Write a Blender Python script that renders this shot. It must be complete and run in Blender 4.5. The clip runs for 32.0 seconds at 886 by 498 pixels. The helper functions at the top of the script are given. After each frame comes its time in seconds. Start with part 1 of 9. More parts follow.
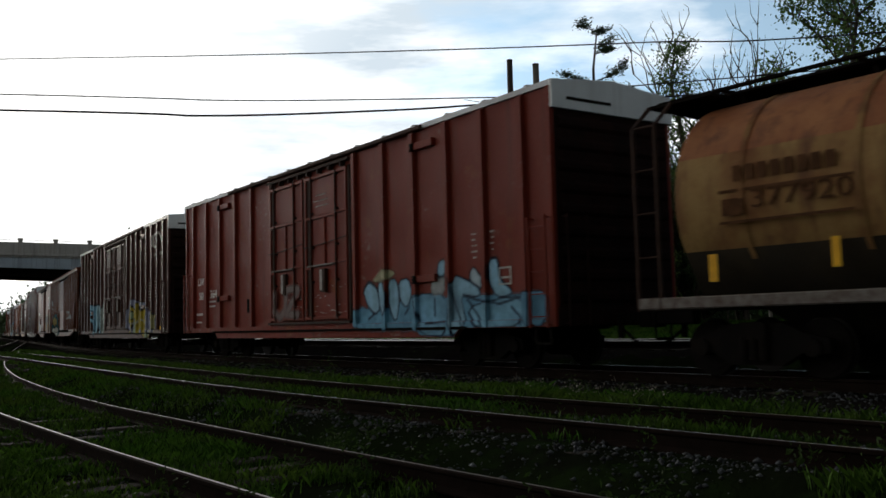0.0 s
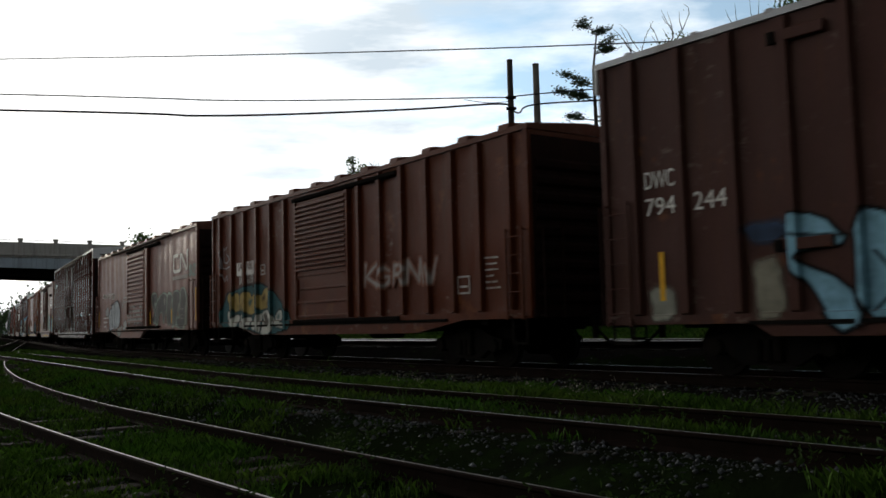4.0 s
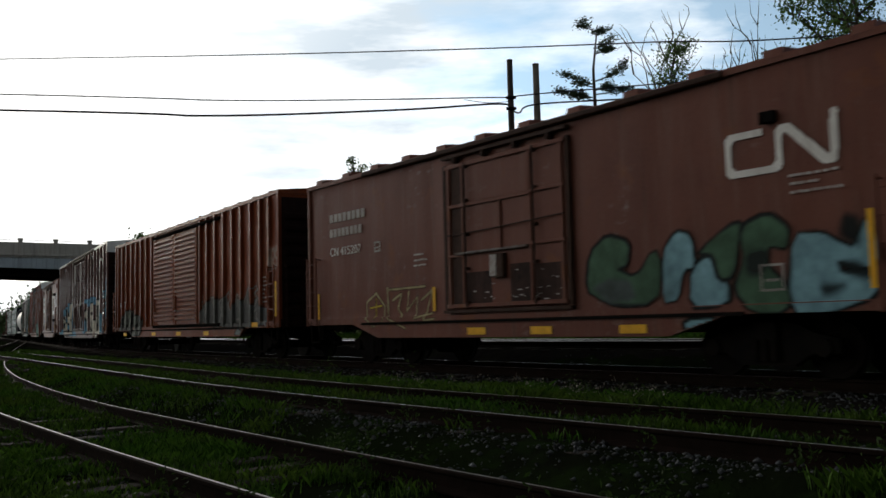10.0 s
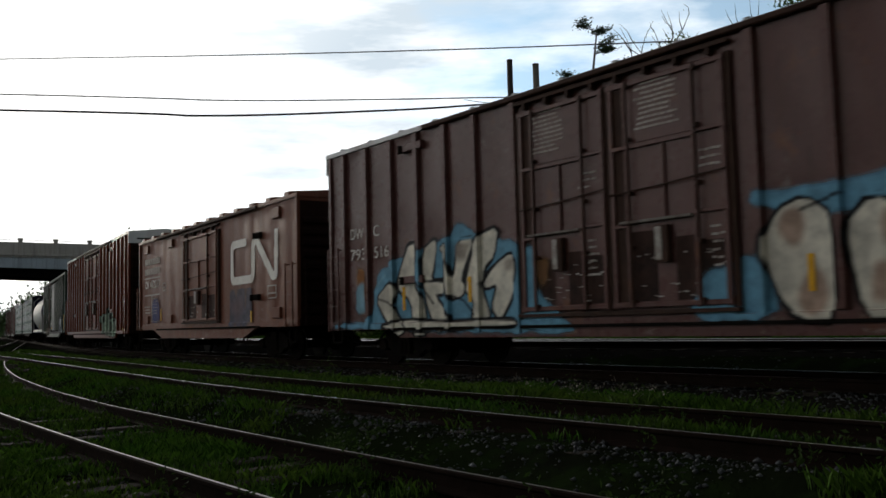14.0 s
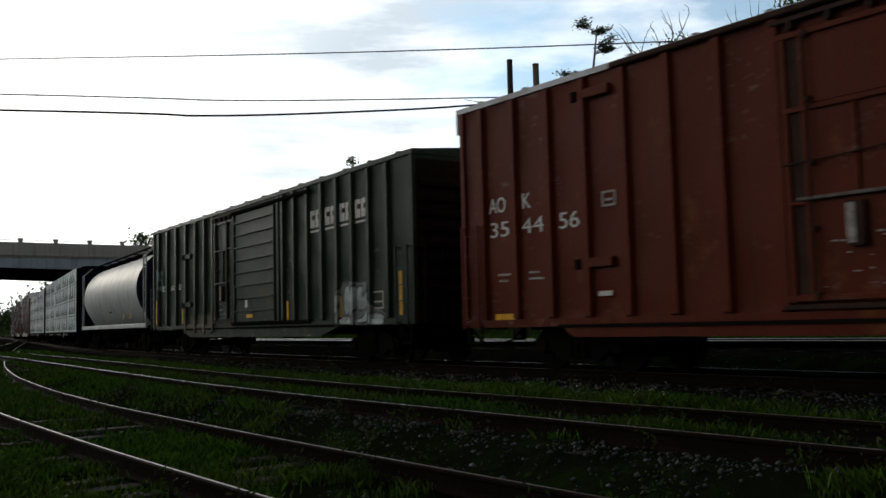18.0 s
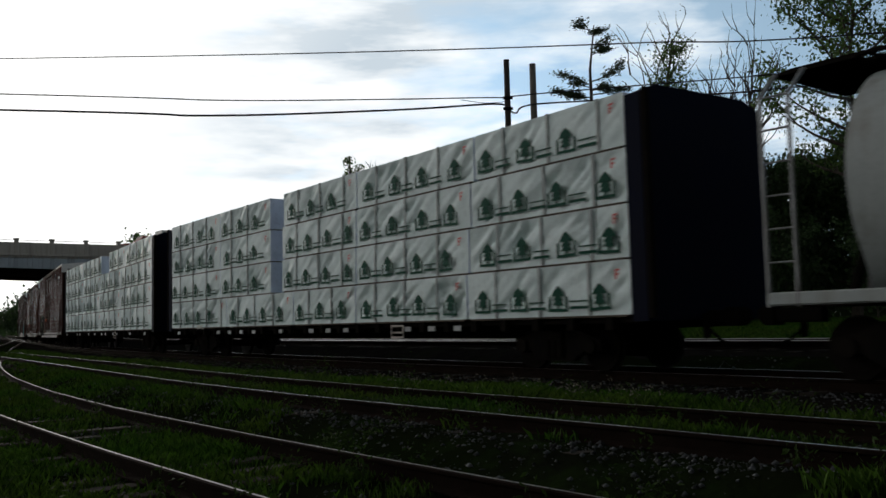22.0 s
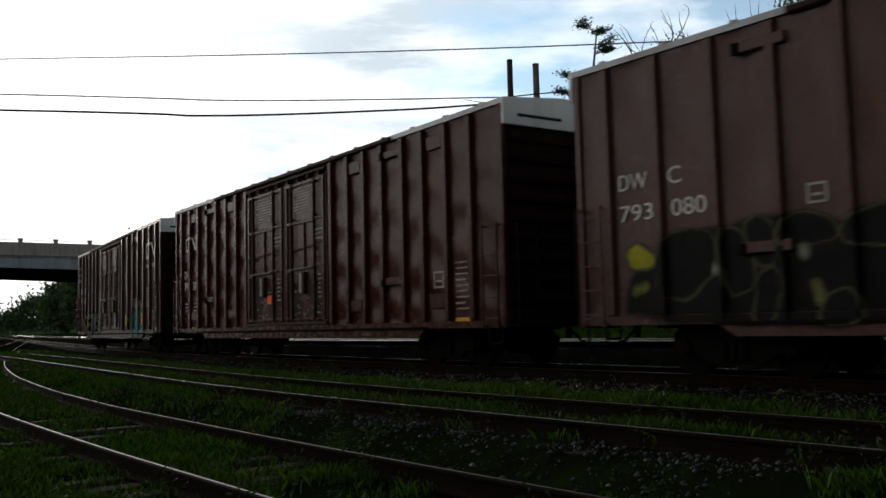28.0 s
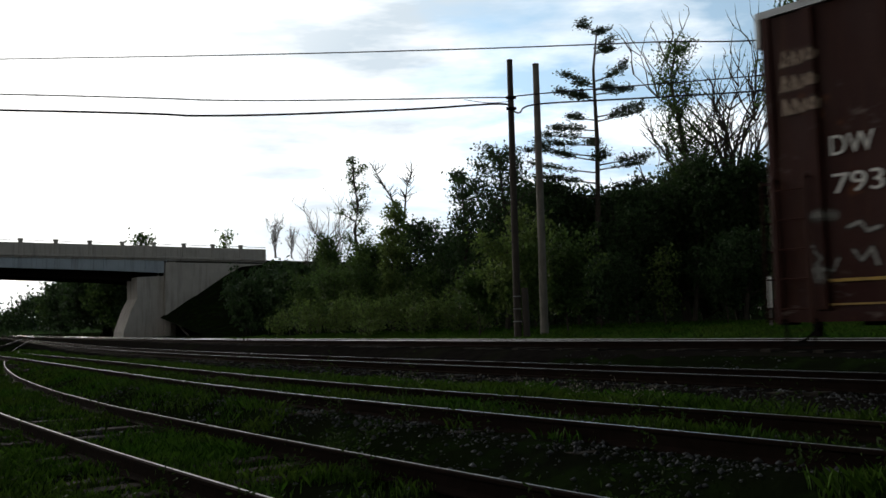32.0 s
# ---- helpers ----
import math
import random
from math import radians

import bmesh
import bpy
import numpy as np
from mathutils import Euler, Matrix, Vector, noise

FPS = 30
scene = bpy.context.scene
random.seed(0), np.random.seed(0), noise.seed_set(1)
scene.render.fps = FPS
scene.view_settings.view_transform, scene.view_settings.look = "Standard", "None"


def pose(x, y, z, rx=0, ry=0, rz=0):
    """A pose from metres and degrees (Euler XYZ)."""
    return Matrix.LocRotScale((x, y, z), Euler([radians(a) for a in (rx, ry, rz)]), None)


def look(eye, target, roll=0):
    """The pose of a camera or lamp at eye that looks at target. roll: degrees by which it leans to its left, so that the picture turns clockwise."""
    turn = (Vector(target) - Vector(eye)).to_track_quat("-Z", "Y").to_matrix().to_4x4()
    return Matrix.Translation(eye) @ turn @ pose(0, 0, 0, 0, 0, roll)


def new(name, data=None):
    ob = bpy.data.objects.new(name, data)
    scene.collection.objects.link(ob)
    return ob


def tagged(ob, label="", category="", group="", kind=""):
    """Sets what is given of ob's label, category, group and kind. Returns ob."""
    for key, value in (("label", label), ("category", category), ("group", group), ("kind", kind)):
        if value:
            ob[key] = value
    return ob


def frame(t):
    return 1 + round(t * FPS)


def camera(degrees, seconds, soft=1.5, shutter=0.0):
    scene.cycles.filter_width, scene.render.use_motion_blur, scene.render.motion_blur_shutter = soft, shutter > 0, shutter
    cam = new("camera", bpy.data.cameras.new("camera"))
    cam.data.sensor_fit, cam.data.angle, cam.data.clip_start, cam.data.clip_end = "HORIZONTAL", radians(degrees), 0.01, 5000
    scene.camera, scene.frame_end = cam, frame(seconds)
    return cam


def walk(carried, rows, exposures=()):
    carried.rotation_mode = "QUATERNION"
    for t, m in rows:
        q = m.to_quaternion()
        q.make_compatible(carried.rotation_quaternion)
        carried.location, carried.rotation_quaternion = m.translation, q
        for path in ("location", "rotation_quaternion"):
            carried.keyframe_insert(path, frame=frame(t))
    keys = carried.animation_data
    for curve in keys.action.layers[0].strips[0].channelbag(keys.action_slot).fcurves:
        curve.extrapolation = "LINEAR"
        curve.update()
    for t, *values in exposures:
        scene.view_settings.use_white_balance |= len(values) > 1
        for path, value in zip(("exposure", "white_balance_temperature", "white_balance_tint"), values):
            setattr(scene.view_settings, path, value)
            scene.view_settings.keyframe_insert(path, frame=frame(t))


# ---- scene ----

# ---- camera: stands still on a low stand beside the yard, nudged once ----
CAM_Z = 0.89
cam = camera(51.70, 32.0, soft=1.55, shutter=0.22)


def stand(yaw):
    return pose(0, 0, CAM_Z, 0, 0, yaw) @ pose(0, 0, 0, 94.662, 0, 0) @ pose(0, 0, 0, 0, 0, -1.42)


walk(cam, [(0.0, stand(0)), (20.5, stand(0)), (21.0, stand(0)), (21.5, stand(-0.283)), (22.0, stand(-0.205)),
           (22.5, stand(-0.1)), (23.0, stand(-0.09)), (23.5, stand(0)), (24.0, stand(-0.085)), (24.5, stand(0)),
           (25.0, stand(0)), (32.0, stand(0))],
     [(0.0, 0.0), (19.5, 0.0), (21.5, -0.2), (25.5, -0.22), (28.0, 0.0), (32.0, 0.0)])

# ---- daylight: thin bright cloud with the sun behind it, low ahead to the left ----
SUN_AZ, SUN_EL = -34.0, 9.0     # degrees from straight ahead (negative is left), above the horizon
sun_dir = Vector((math.sin(radians(SUN_AZ)) * math.cos(radians(SUN_EL)),
                  math.cos(radians(SUN_AZ)) * math.cos(radians(SUN_EL)), math.sin(radians(SUN_EL))))
sun = new("sun", bpy.data.lights.new("sun", "SUN"))
sun.data.energy, sun.data.angle, sun.data.color = 0.8, radians(10), (1.0, 0.91, 0.78)
sun.matrix_world = look((0, 0, 60), Vector((0, 0, 60)) - sun_dir)


def make_world():
    w = bpy.data.worlds.new("sky")
    scene.world = w
    w.use_nodes = True
    nt = w.node_tree
    nt.nodes.clear()
    N, K = nt.nodes.new, nt.links.new

    def m(op, a, b=None, clamp=False):
        n = N("ShaderNodeMath")
        n.operation, n.use_clamp = op, clamp
        for i, v in enumerate((a, b)):
            if v is None:
                continue
            if isinstance(v, (int, float)):
                n.inputs[i].default_value = v
            else:
                K(v, n.inputs[i])
        return n.outputs[0]

    tc = N("ShaderNodeTexCoord")
    sky = N("ShaderNodeTexSky")
    sky.sky_type, sky.sun_disc = "NISHITA", False
    sky.sun_elevation, sky.sun_rotation = radians(SUN_EL), radians(SUN_AZ)
    sep = N("ShaderNodeSeparateXYZ")
    K(tc.outputs["Generated"], sep.inputs[0])
    up = m("ADD", m("MAXIMUM", sep.outputs[2], 0.0), 0.12)
    com = N("ShaderNodeCombineXYZ")
    K(m("DIVIDE", sep.outputs[0], up), com.inputs[0])
    K(m("DIVIDE", sep.outputs[1], up), com.inputs[1])
    big = N("ShaderNodeTexNoise")
    big.inputs["Scale"].default_value, big.inputs["Detail"].default_value, big.inputs["Roughness"].default_value = 1.9, 8.0, 0.56
    shift = N("ShaderNodeMapping")
    shift.inputs["Location"].default_value, shift.inputs["Scale"].default_value = (3.1, 0.4, 0.0), (0.8, 1.0, 1.0)
    K(com.outputs[0], shift.inputs[0])
    K(shift.outputs[0], big.inputs["Vector"])
    dot = N("ShaderNodeVectorMath")
    dot.operation = "DOT_PRODUCT"
    K(tc.outputs["Generated"], dot.inputs[0])
    dot.inputs[1].default_value = sun_dir
    # forward-lit cloud: brightest round the sun and low down, dim overhead and on the far side of the sky
    fwd = m("POWER", m("MULTIPLY", m("ADD", dot.outputs["Value"], 1.0), 0.5), 4.5)
    high = m("DIVIDE", 1.0, m("ADD", m("POWER", m("MULTIPLY", m("MAXIMUM", sep.outputs[2], 0.0), 2.0), 4.0), 1.0))
    fwd = m("MULTIPLY", fwd, high)
    core = m("POWER", m("MAXIMUM", dot.outputs["Value"], 0.0), 30.0)
    open_ = N("ShaderNodeVectorMath")
    open_.operation = "DOT_PRODUCT"
    K(tc.outputs["Generated"], open_.inputs[0])
    open_.inputs[1].default_value = (0.8, 0.35, 0.5)      # the side of the sky that has cleared
    cover = m("ADD", m("MULTIPLY", big.outputs[0], 4.2), m("ADD", m("MULTIPLY", open_.outputs["Value"], -2.6), -0.2))
    cover = m("MULTIPLY", cover, 1.0, clamp=True)
    bright = m("ADD", m("ADD", m("MULTIPLY", fwd, 2.9), m("MULTIPLY", core, 0.8)), m("MULTIPLY", high, 0.45))
    bright = m("MINIMUM", bright, 1.5)
    cl = N("ShaderNodeCombineXYZ")
    for i, t in enumerate((1.0, 1.0, 0.985)):
        K(m("MULTIPLY", bright, t), cl.inputs[i])
    clear = N("ShaderNodeCombineXYZ")
    for i, t in enumerate((0.56, 0.82, 1.08)):
        K(m("MULTIPLY", m("ADD", m("MULTIPLY", fwd, 1.2), m("MULTIPLY", high, 0.28)), t), clear.inputs[i])
    blue = N("ShaderNodeVectorMath")
    blue.operation = "MULTIPLY_ADD"
    K(sky.outputs[0], blue.inputs[0])
    blue.inputs[1].default_value = (0.012, 0.012, 0.012)
    K(clear.outputs[0], blue.inputs[2])
    # long level streaks of thin blue-grey cloud
    flat = N("ShaderNodeMapping")
    flat.inputs["Location"].default_value, flat.inputs["Scale"].default_value = (0.35, 1.3, 0.55), (2.3, 2.3, 11.0)
    K(tc.outputs["Generated"], flat.inputs[0])
    thin = N("ShaderNodeTexNoise")
    thin.inputs["Scale"].default_value, thin.inputs["Detail"].default_value, thin.inputs["Roughness"].default_value = 1.0, 6.0, 0.6
    K(flat.outputs[0], thin.inputs["Vector"])
    reach = N("ShaderNodeVectorMath")
    reach.operation = "DOT_PRODUCT"
    K(tc.outputs["Generated"], reach.inputs[0])
    reach.inputs[1].default_value = (0.0, 0.977, 0.213)       # where the thin cloud lies thickest
    reach = m("MULTIPLY", m("SUBTRACT", reach.outputs["Value"], 0.942), 20.0, clamp=True)
    streak = m("MULTIPLY", m("MULTIPLY", m("SUBTRACT", thin.outputs[0], 0.36), 5.0, clamp=True), m("MULTIPLY", reach, 0.97))
    grey = N("ShaderNodeCombineXYZ")
    dull = m("MINIMUM", bright, 0.8)
    for i, t in enumerate((0.84, 0.97, 1.08)):
        K(m("MULTIPLY", dull, t), grey.inputs[i])
    veil = N("ShaderNodeMix")
    veil.data_type = "RGBA"
    K(streak, veil.inputs[0])
    K(cl.outputs[0], veil.inputs[6])
    K(grey.outputs[0], veil.inputs[7])
    mix = N("ShaderNodeMix")
    mix.data_type = "RGBA"
    K(cover, mix.inputs[0])
    K(blue.outputs[0], mix.inputs[6])
    K(veil.outputs[2], mix.inputs[7])
    bg = N("ShaderNodeBackground")
    K(mix.outputs[2], bg.inputs[0])
    bg.inputs[1].default_value = 1.0
    out = N("ShaderNodeOutputWorld")
    K(bg.outputs[0], out.inputs[0])


make_world()

# ---- materials ----
def mat(name, col, rough=0.7, metal=0.0, col2=None, scale=4.0, bump=0.0, bscale=30.0, stain=None, stain_scale=1.2,
        stain_amt=0.5, streak=False, spec=0.25, vary=0.0, island=0.0, coords="Object", trans=0.0, scuff=None):
    """Two-scale surface: base colour, second colour in broad patches, stains (streaked downwards if asked), fine bump."""
    ma = bpy.data.materials.new(name)
    ma.use_nodes = True
    nt = ma.node_tree
    N, K = nt.nodes.new, nt.links.new
    b = nt.nodes["Principled BSDF"]
    b.inputs["Roughness"].default_value, b.inputs["Metallic"].default_value = rough, metal
    b.inputs["Specular IOR Level"].default_value = spec
    tc = N("ShaderNodeTexCoord")
    vec = tc.outputs[coords]
    base = N("ShaderNodeRGB")
    base.outputs[0].default_value = (*col, 1)
    cur = base.outputs[0]

    def blend(fac, colour, mode="MIX"):
        mx = N("ShaderNodeMix")
        mx.data_type, mx.blend_type = "RGBA", mode
        K(fac, mx.inputs[0])
        K(cur, mx.inputs[6])
        mx.inputs[7].default_value = (*colour, 1)
        return mx.outputs[2]

    def ramp(src, lo, hi, top=1.0):
        r = N("ShaderNodeMapRange")
        K(src, r.inputs[0])
        r.inputs[1].default_value, r.inputs[2].default_value, r.inputs[4].default_value = lo, hi, top
        return r.outputs[0]

    def tex(sc, detail=6.0, stretch=None):
        n = N("ShaderNodeTexNoise")
        n.inputs["Scale"].default_value, n.inputs["Detail"].default_value, n.inputs["Roughness"].default_value = sc, detail, 0.62
        if stretch:
            mp = N("ShaderNodeMapping")
            mp.inputs["Scale"].default_value = stretch
            K(vec, mp.inputs[0])
            K(mp.outputs[0], n.inputs["Vector"])
        else:
            K(vec, n.inputs["Vector"])
        return n.outputs[0]

    if col2:
        cur = blend(ramp(tex(scale), 0.38, 0.66), col2)
    if stain:
        s = tex(stain_scale, 8.0, (3.0, 3.0, 0.22) if streak else None)
        cur = blend(ramp(s, 0.5, 0.72, stain_amt), stain)
    if scuff:
        # scraped and chalky marks in scattered patches, and blooms of orange rust
        both = N("ShaderNodeMath")
        both.operation = "MULTIPLY"
        K(ramp(tex(4.2, 10.0, (1.0, 1.0, 1.7)), 0.56, 0.68), both.inputs[0])
        K(ramp(tex(0.62, 3.0), 0.52, 0.66, 0.5), both.inputs[1])
        cur = blend(both.outputs[0], scuff)
        cur = blend(ramp(tex(1.15, 9.0), 0.6, 0.72, 0.65 if col[0] > col[1] else 0.25), (0.24, 0.085, 0.025))
        cur = blend(ramp(tex(2.0, 9.0, (2.4, 2.4, 0.14)), 0.56, 0.76, 0.6), tuple(c * 0.35 for c in col))
    fine = tex(bscale * 2.2, 3.0)
    dark = tuple(c * 0.6 for c in col)
    cur = blend(ramp(fine, 0.52, 0.78, 0.45), dark)
    if vary or island:
        src = N("ShaderNodeObjectInfo").outputs["Random"] if vary else N("ShaderNodeNewGeometry").outputs["Random Per Island"]
        hv = N("ShaderNodeHueSaturation")
        K(ramp(src, 0.0, 1.0, 1.0), hv.inputs["Value"])
        rr = hv.inputs["Value"].links[0].from_node
        amt = vary or island
        rr.inputs[3].default_value, rr.inputs[4].default_value = 1 - amt, 1 + amt
        K(cur, hv.inputs["Color"])
        cur = hv.outputs[0]
    K(cur, b.inputs["Base Color"])
    rg = N("ShaderNodeMapRange")
    K(tex(bscale * 0.5, 4.0), rg.inputs[0])
    rg.inputs[3].default_value, rg.inputs[4].default_value = max(0.02, rough - 0.12), min(1.0, rough + 0.12)
    K(rg.outputs[0], b.inputs["Roughness"])
    if bump:
        bp = N("ShaderNodeBump")
        bp.inputs["Strength"].default_value, bp.inputs["Distance"].default_value = min(1.0, bump), 0.02
        K(tex(bscale, 5.0), bp.inputs["Height"])
        K(bp.outputs[0], b.inputs["Normal"])
    if trans:
        b.inputs["Transmission Weight"].default_value = 0.0
        tr = N("ShaderNodeBsdfTranslucent")
        K(cur, tr.inputs[0])
        ms = N("ShaderNodeMixShader")
        ms.inputs[0].default_value = trans
        K(b.outputs[0], ms.inputs[1])
        K(tr.outputs[0], ms.inputs[2])
        K(ms.outputs[0], nt.nodes["Material Output"].inputs[0])
    return ma


def car_paint(name, col, fade, rust=(0.10, 0.045, 0.025), amt=0.55, rough=0.38, spec=0.06):
    return mat(name, col, rough=rough, col2=fade, scale=0.55, stain=rust, stain_scale=1.6, stain_amt=amt, streak=True,
               bump=0.25, bscale=9.0, spec=spec, scuff=(0.30, 0.25, 0.22))


M = {}
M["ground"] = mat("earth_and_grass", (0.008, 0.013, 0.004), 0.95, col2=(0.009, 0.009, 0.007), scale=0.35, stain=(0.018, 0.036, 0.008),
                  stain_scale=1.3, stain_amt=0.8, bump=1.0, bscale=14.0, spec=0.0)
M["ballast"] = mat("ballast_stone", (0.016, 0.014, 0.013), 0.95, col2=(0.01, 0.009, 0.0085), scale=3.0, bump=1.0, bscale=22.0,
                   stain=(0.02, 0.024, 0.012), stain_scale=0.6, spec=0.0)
M["stone"] = mat("crushed_stone", (0.085, 0.09, 0.1), 0.9, col2=(0.024, 0.024, 0.024), scale=6.0, bump=0.4, bscale=40.0, island=0.85, spec=0.15)
M["rail_side"] = mat("rusty_rail", (0.016, 0.01, 0.008), 0.9, col2=(0.010, 0.007, 0.005), scale=6.0, bump=0.3, bscale=50.0, spec=0.02)
M["rail_top"] = mat("polished_rail_head", (0.78, 0.77, 0.75), 0.38, metal=1.0, col2=(0.66, 0.64, 0.62), scale=8.0, bscale=60.0)
M["rail_top_dull"] = mat("dull_rail_head", (0.26, 0.235, 0.21), 0.4, metal=0.9, col2=(0.16, 0.12, 0.1), scale=5.0, bscale=60.0)
M["tie"] = mat("old_timber_tie", (0.05, 0.042, 0.036), 0.9, col2=(0.03, 0.026, 0.022), scale=5.0, bump=0.8, bscale=18.0, vary=0.35, spec=0.05)
M["black_steel"] = mat("grimy_black_steel", (0.01, 0.0095, 0.009), 0.8, col2=(0.016, 0.013, 0.011), scale=3.0, bump=0.3, bscale=30.0, spec=0.0)
M["wheel"] = mat("wheel_steel", (0.013, 0.011, 0.01), 0.75, col2=(0.009, 0.008, 0.007), scale=6.0, spec=0.0)
M["tread"] = mat("worn_wheel_tread", (0.03, 0.028, 0.026), 0.7, spec=0.1)
M["concrete"] = mat("weathered_concrete", (0.46, 0.43, 0.385), 0.9, col2=(0.38, 0.355, 0.315), scale=0.4, stain=(0.2, 0.185, 0.165),
                    stain_scale=0.8, stain_amt=0.7, streak=True, bump=0.4, bscale=12.0)
M["girder"] = mat("blue_grey_girder_paint", (0.4, 0.46, 0.5), 0.6, col2=(0.33, 0.38, 0.42), scale=0.5, stain=(0.08, 0.06, 0.05),
                  stain_scale=0.8, streak=True)
M["pole"] = mat("weathered_pole_timber", (0.055, 0.045, 0.038), 0.9, col2=(0.035, 0.03, 0.026), scale=2.0, stain=(0.09, 0.08, 0.07), streak=True, bump=0.6, bscale=20)
M["pole_grey"] = mat("grey_pole_timber", (0.17, 0.155, 0.135), 0.9, col2=(0.12, 0.11, 0.095), scale=2.0, streak=True, stain=(0.07, 0.06, 0.05), bump=0.6, bscale=20)
M["wire"] = mat("black_cable", (0.02, 0.02, 0.022), 0.6)
M["bark"] = mat("bark", (0.06, 0.05, 0.04), 0.95, col2=(0.04, 0.034, 0.028), scale=3.0, bump=0.9, bscale=15.0)
M["bark_pale"] = mat("pale_dead_bark", (0.13, 0.115, 0.10), 0.95, col2=(0.08, 0.07, 0.06), scale=3.0, bump=0.9, bscale=15.0)
M["leaf"] = mat("broad_leaves", (0.055, 0.105, 0.026), 0.6, col2=(0.075, 0.12, 0.03), scale=0.7, bscale=3.0, island=0.35, trans=0.5)
M["leaf_young"] = mat("young_leaves", (0.095, 0.155, 0.036), 0.6, col2=(0.12, 0.165, 0.045), scale=0.7, bscale=3.0, island=0.3, trans=0.55)
M["leaf_dark"] = mat("dark_leaves", (0.032, 0.062, 0.022), 0.6, col2=(0.042, 0.078, 0.024), scale=0.7, bscale=3.0, island=0.35, trans=0.4)
M["needle"] = mat("pine_needles", (0.025, 0.045, 0.02), 0.7, col2=(0.035, 0.055, 0.02), scale=1.0, bscale=3.0, island=0.3, trans=0.15)
M["grass"] = mat("grass_blades", (0.03, 0.084, 0.008), 0.7, col2=(0.05, 0.084, 0.011), scale=0.5, bscale=3.0, island=0.7, trans=0.3, spec=0.05)
M["weed"] = mat("weed_leaves", (0.024, 0.05, 0.01), 0.7, col2=(0.035, 0.058, 0.015), scale=0.7, bscale=3.0, island=0.35, trans=0.35, spec=0.05)
M["flower"] = mat("pale_weed_heads", (0.26, 0.235, 0.2), 0.8, island=0.5)
M["white"] = mat("white_lettering", (0.84, 0.82, 0.77), 0.6, col2=(0.68, 0.65, 0.6), scale=3.0, stain=(0.25, 0.16, 0.12), stain_amt=0.4, streak=True)
M["print"] = mat("faded_small_print", (0.55, 0.51, 0.47), 0.7, col2=(0.4, 0.35, 0.32), scale=3.0, spec=0.1)
M["lock_grey"] = mat("scuffed_grey_paint", (0.20, 0.18, 0.165), 0.7, col2=(0.10, 0.07, 0.055), scale=7.0, spec=0.15)
M["door_iron"] = mat("greasy_brown_iron", (0.035, 0.018, 0.013), 0.75, col2=(0.06, 0.03, 0.02), scale=4.0, spec=0.15)
M["grease"] = mat("old_grease_on_paint", (0.022, 0.012, 0.01), 0.7, col2=(0.05, 0.024, 0.018), scale=3.5, stain=(0.09, 0.045, 0.035), stain_scale=2.2, stain_amt=0.6, streak=True, spec=0.1)
M["chip"] = mat("chipped_pale_paint", (0.5, 0.48, 0.45), 0.7, col2=(0.25, 0.2, 0.18), scale=9.0, spec=0.1)
M["old_letters"] = mat("faded_brown_lettering", (0.07, 0.032, 0.015), 0.8, col2=(0.12, 0.055, 0.025), scale=4.0, spec=0.05)
M["white_roof"] = mat("white_painted_roof_end", (0.82, 0.83, 0.82), 0.6, col2=(0.74, 0.75, 0.74), scale=0.8, stain=(0.45, 0.4, 0.36), stain_amt=0.4, streak=True)
M["galv"] = mat("galvanised_roof", (0.32, 0.33, 0.34), 0.5, metal=0.6, col2=(0.22, 0.22, 0.22), scale=1.0, stain=(0.12, 0.07, 0.05), stain_amt=0.5)
M["yellow"] = mat("yellow_reflector", (0.85, 0.46, 0.015), 0.6, col2=(0.7, 0.36, 0.015), scale=6.0)
M["orange"] = mat("orange_placard", (0.95, 0.13, 0.02), 0.6, spec=0.05)
M["wrap"] = mat("white_lumber_wrap", (0.82, 0.93, 0.94), 0.5, col2=(0.74, 0.86, 0.87), scale=1.2, bump=0.9, bscale=4.5, spec=0.25)
M["wrap_end"] = mat("plain_wrap_end", (0.7, 0.79, 0.93), 0.5, col2=(0.62, 0.71, 0.86), scale=1.0, bump=0.4, bscale=4.0)
M["wrap_green"] = mat("green_print", (0.012, 0.075, 0.05), 0.6, spec=0.08)
M["wrap_red"] = mat("red_print", (0.7, 0.12, 0.10), 0.5)
M["strap"] = mat("grey_plastic_strap", (0.42, 0.45, 0.46), 0.5)
M["wood_strip"] = mat("dunnage_wood", (0.10, 0.08, 0.06), 0.9, col2=(0.05, 0.04, 0.03), scale=5.0)
M["tank_grey"] = mat("grey_hopper_paint", (0.47, 0.51, 0.51), 0.55, col2=(0.38, 0.41, 0.41), scale=0.7, stain=(0.24, 0.21, 0.17), stain_scale=1.3,
                     stain_amt=0.75, streak=True, bump=0.2, bscale=6.0)
M["tank_rust"] = mat("rust_stained_cream_paint", (0.33, 0.2, 0.07), 0.75, col2=(0.17, 0.06, 0.018), scale=0.8, stain=(0.12, 0.045, 0.02), stain_scale=1.2,
                     stain_amt=0.9, streak=True, bump=0.3, bscale=8.0)
M["rust_top"] = mat("rusted_brown_sheet", (0.24, 0.08, 0.03), 0.7, col2=(0.36, 0.15, 0.06), scale=1.0, stain=(0.07, 0.03, 0.02), stain_amt=0.8, streak=True, bump=0.3, bscale=8.0)
# dark tone that carries the shade of the tank's underside in its colour
M["dark_belly"] = mat("shade_dark_tank_paint", (0.03, 0.023, 0.014), 0.8, col2=(0.055, 0.04, 0.022), scale=1.0, stain=(0.03, 0.025, 0.02), stain_amt=0.8, streak=True)
M["navy"] = mat("dark_blue_paint", (0.006, 0.008, 0.02), 0.7, col2=(0.008, 0.009, 0.018), scale=1.0, spec=0.04)
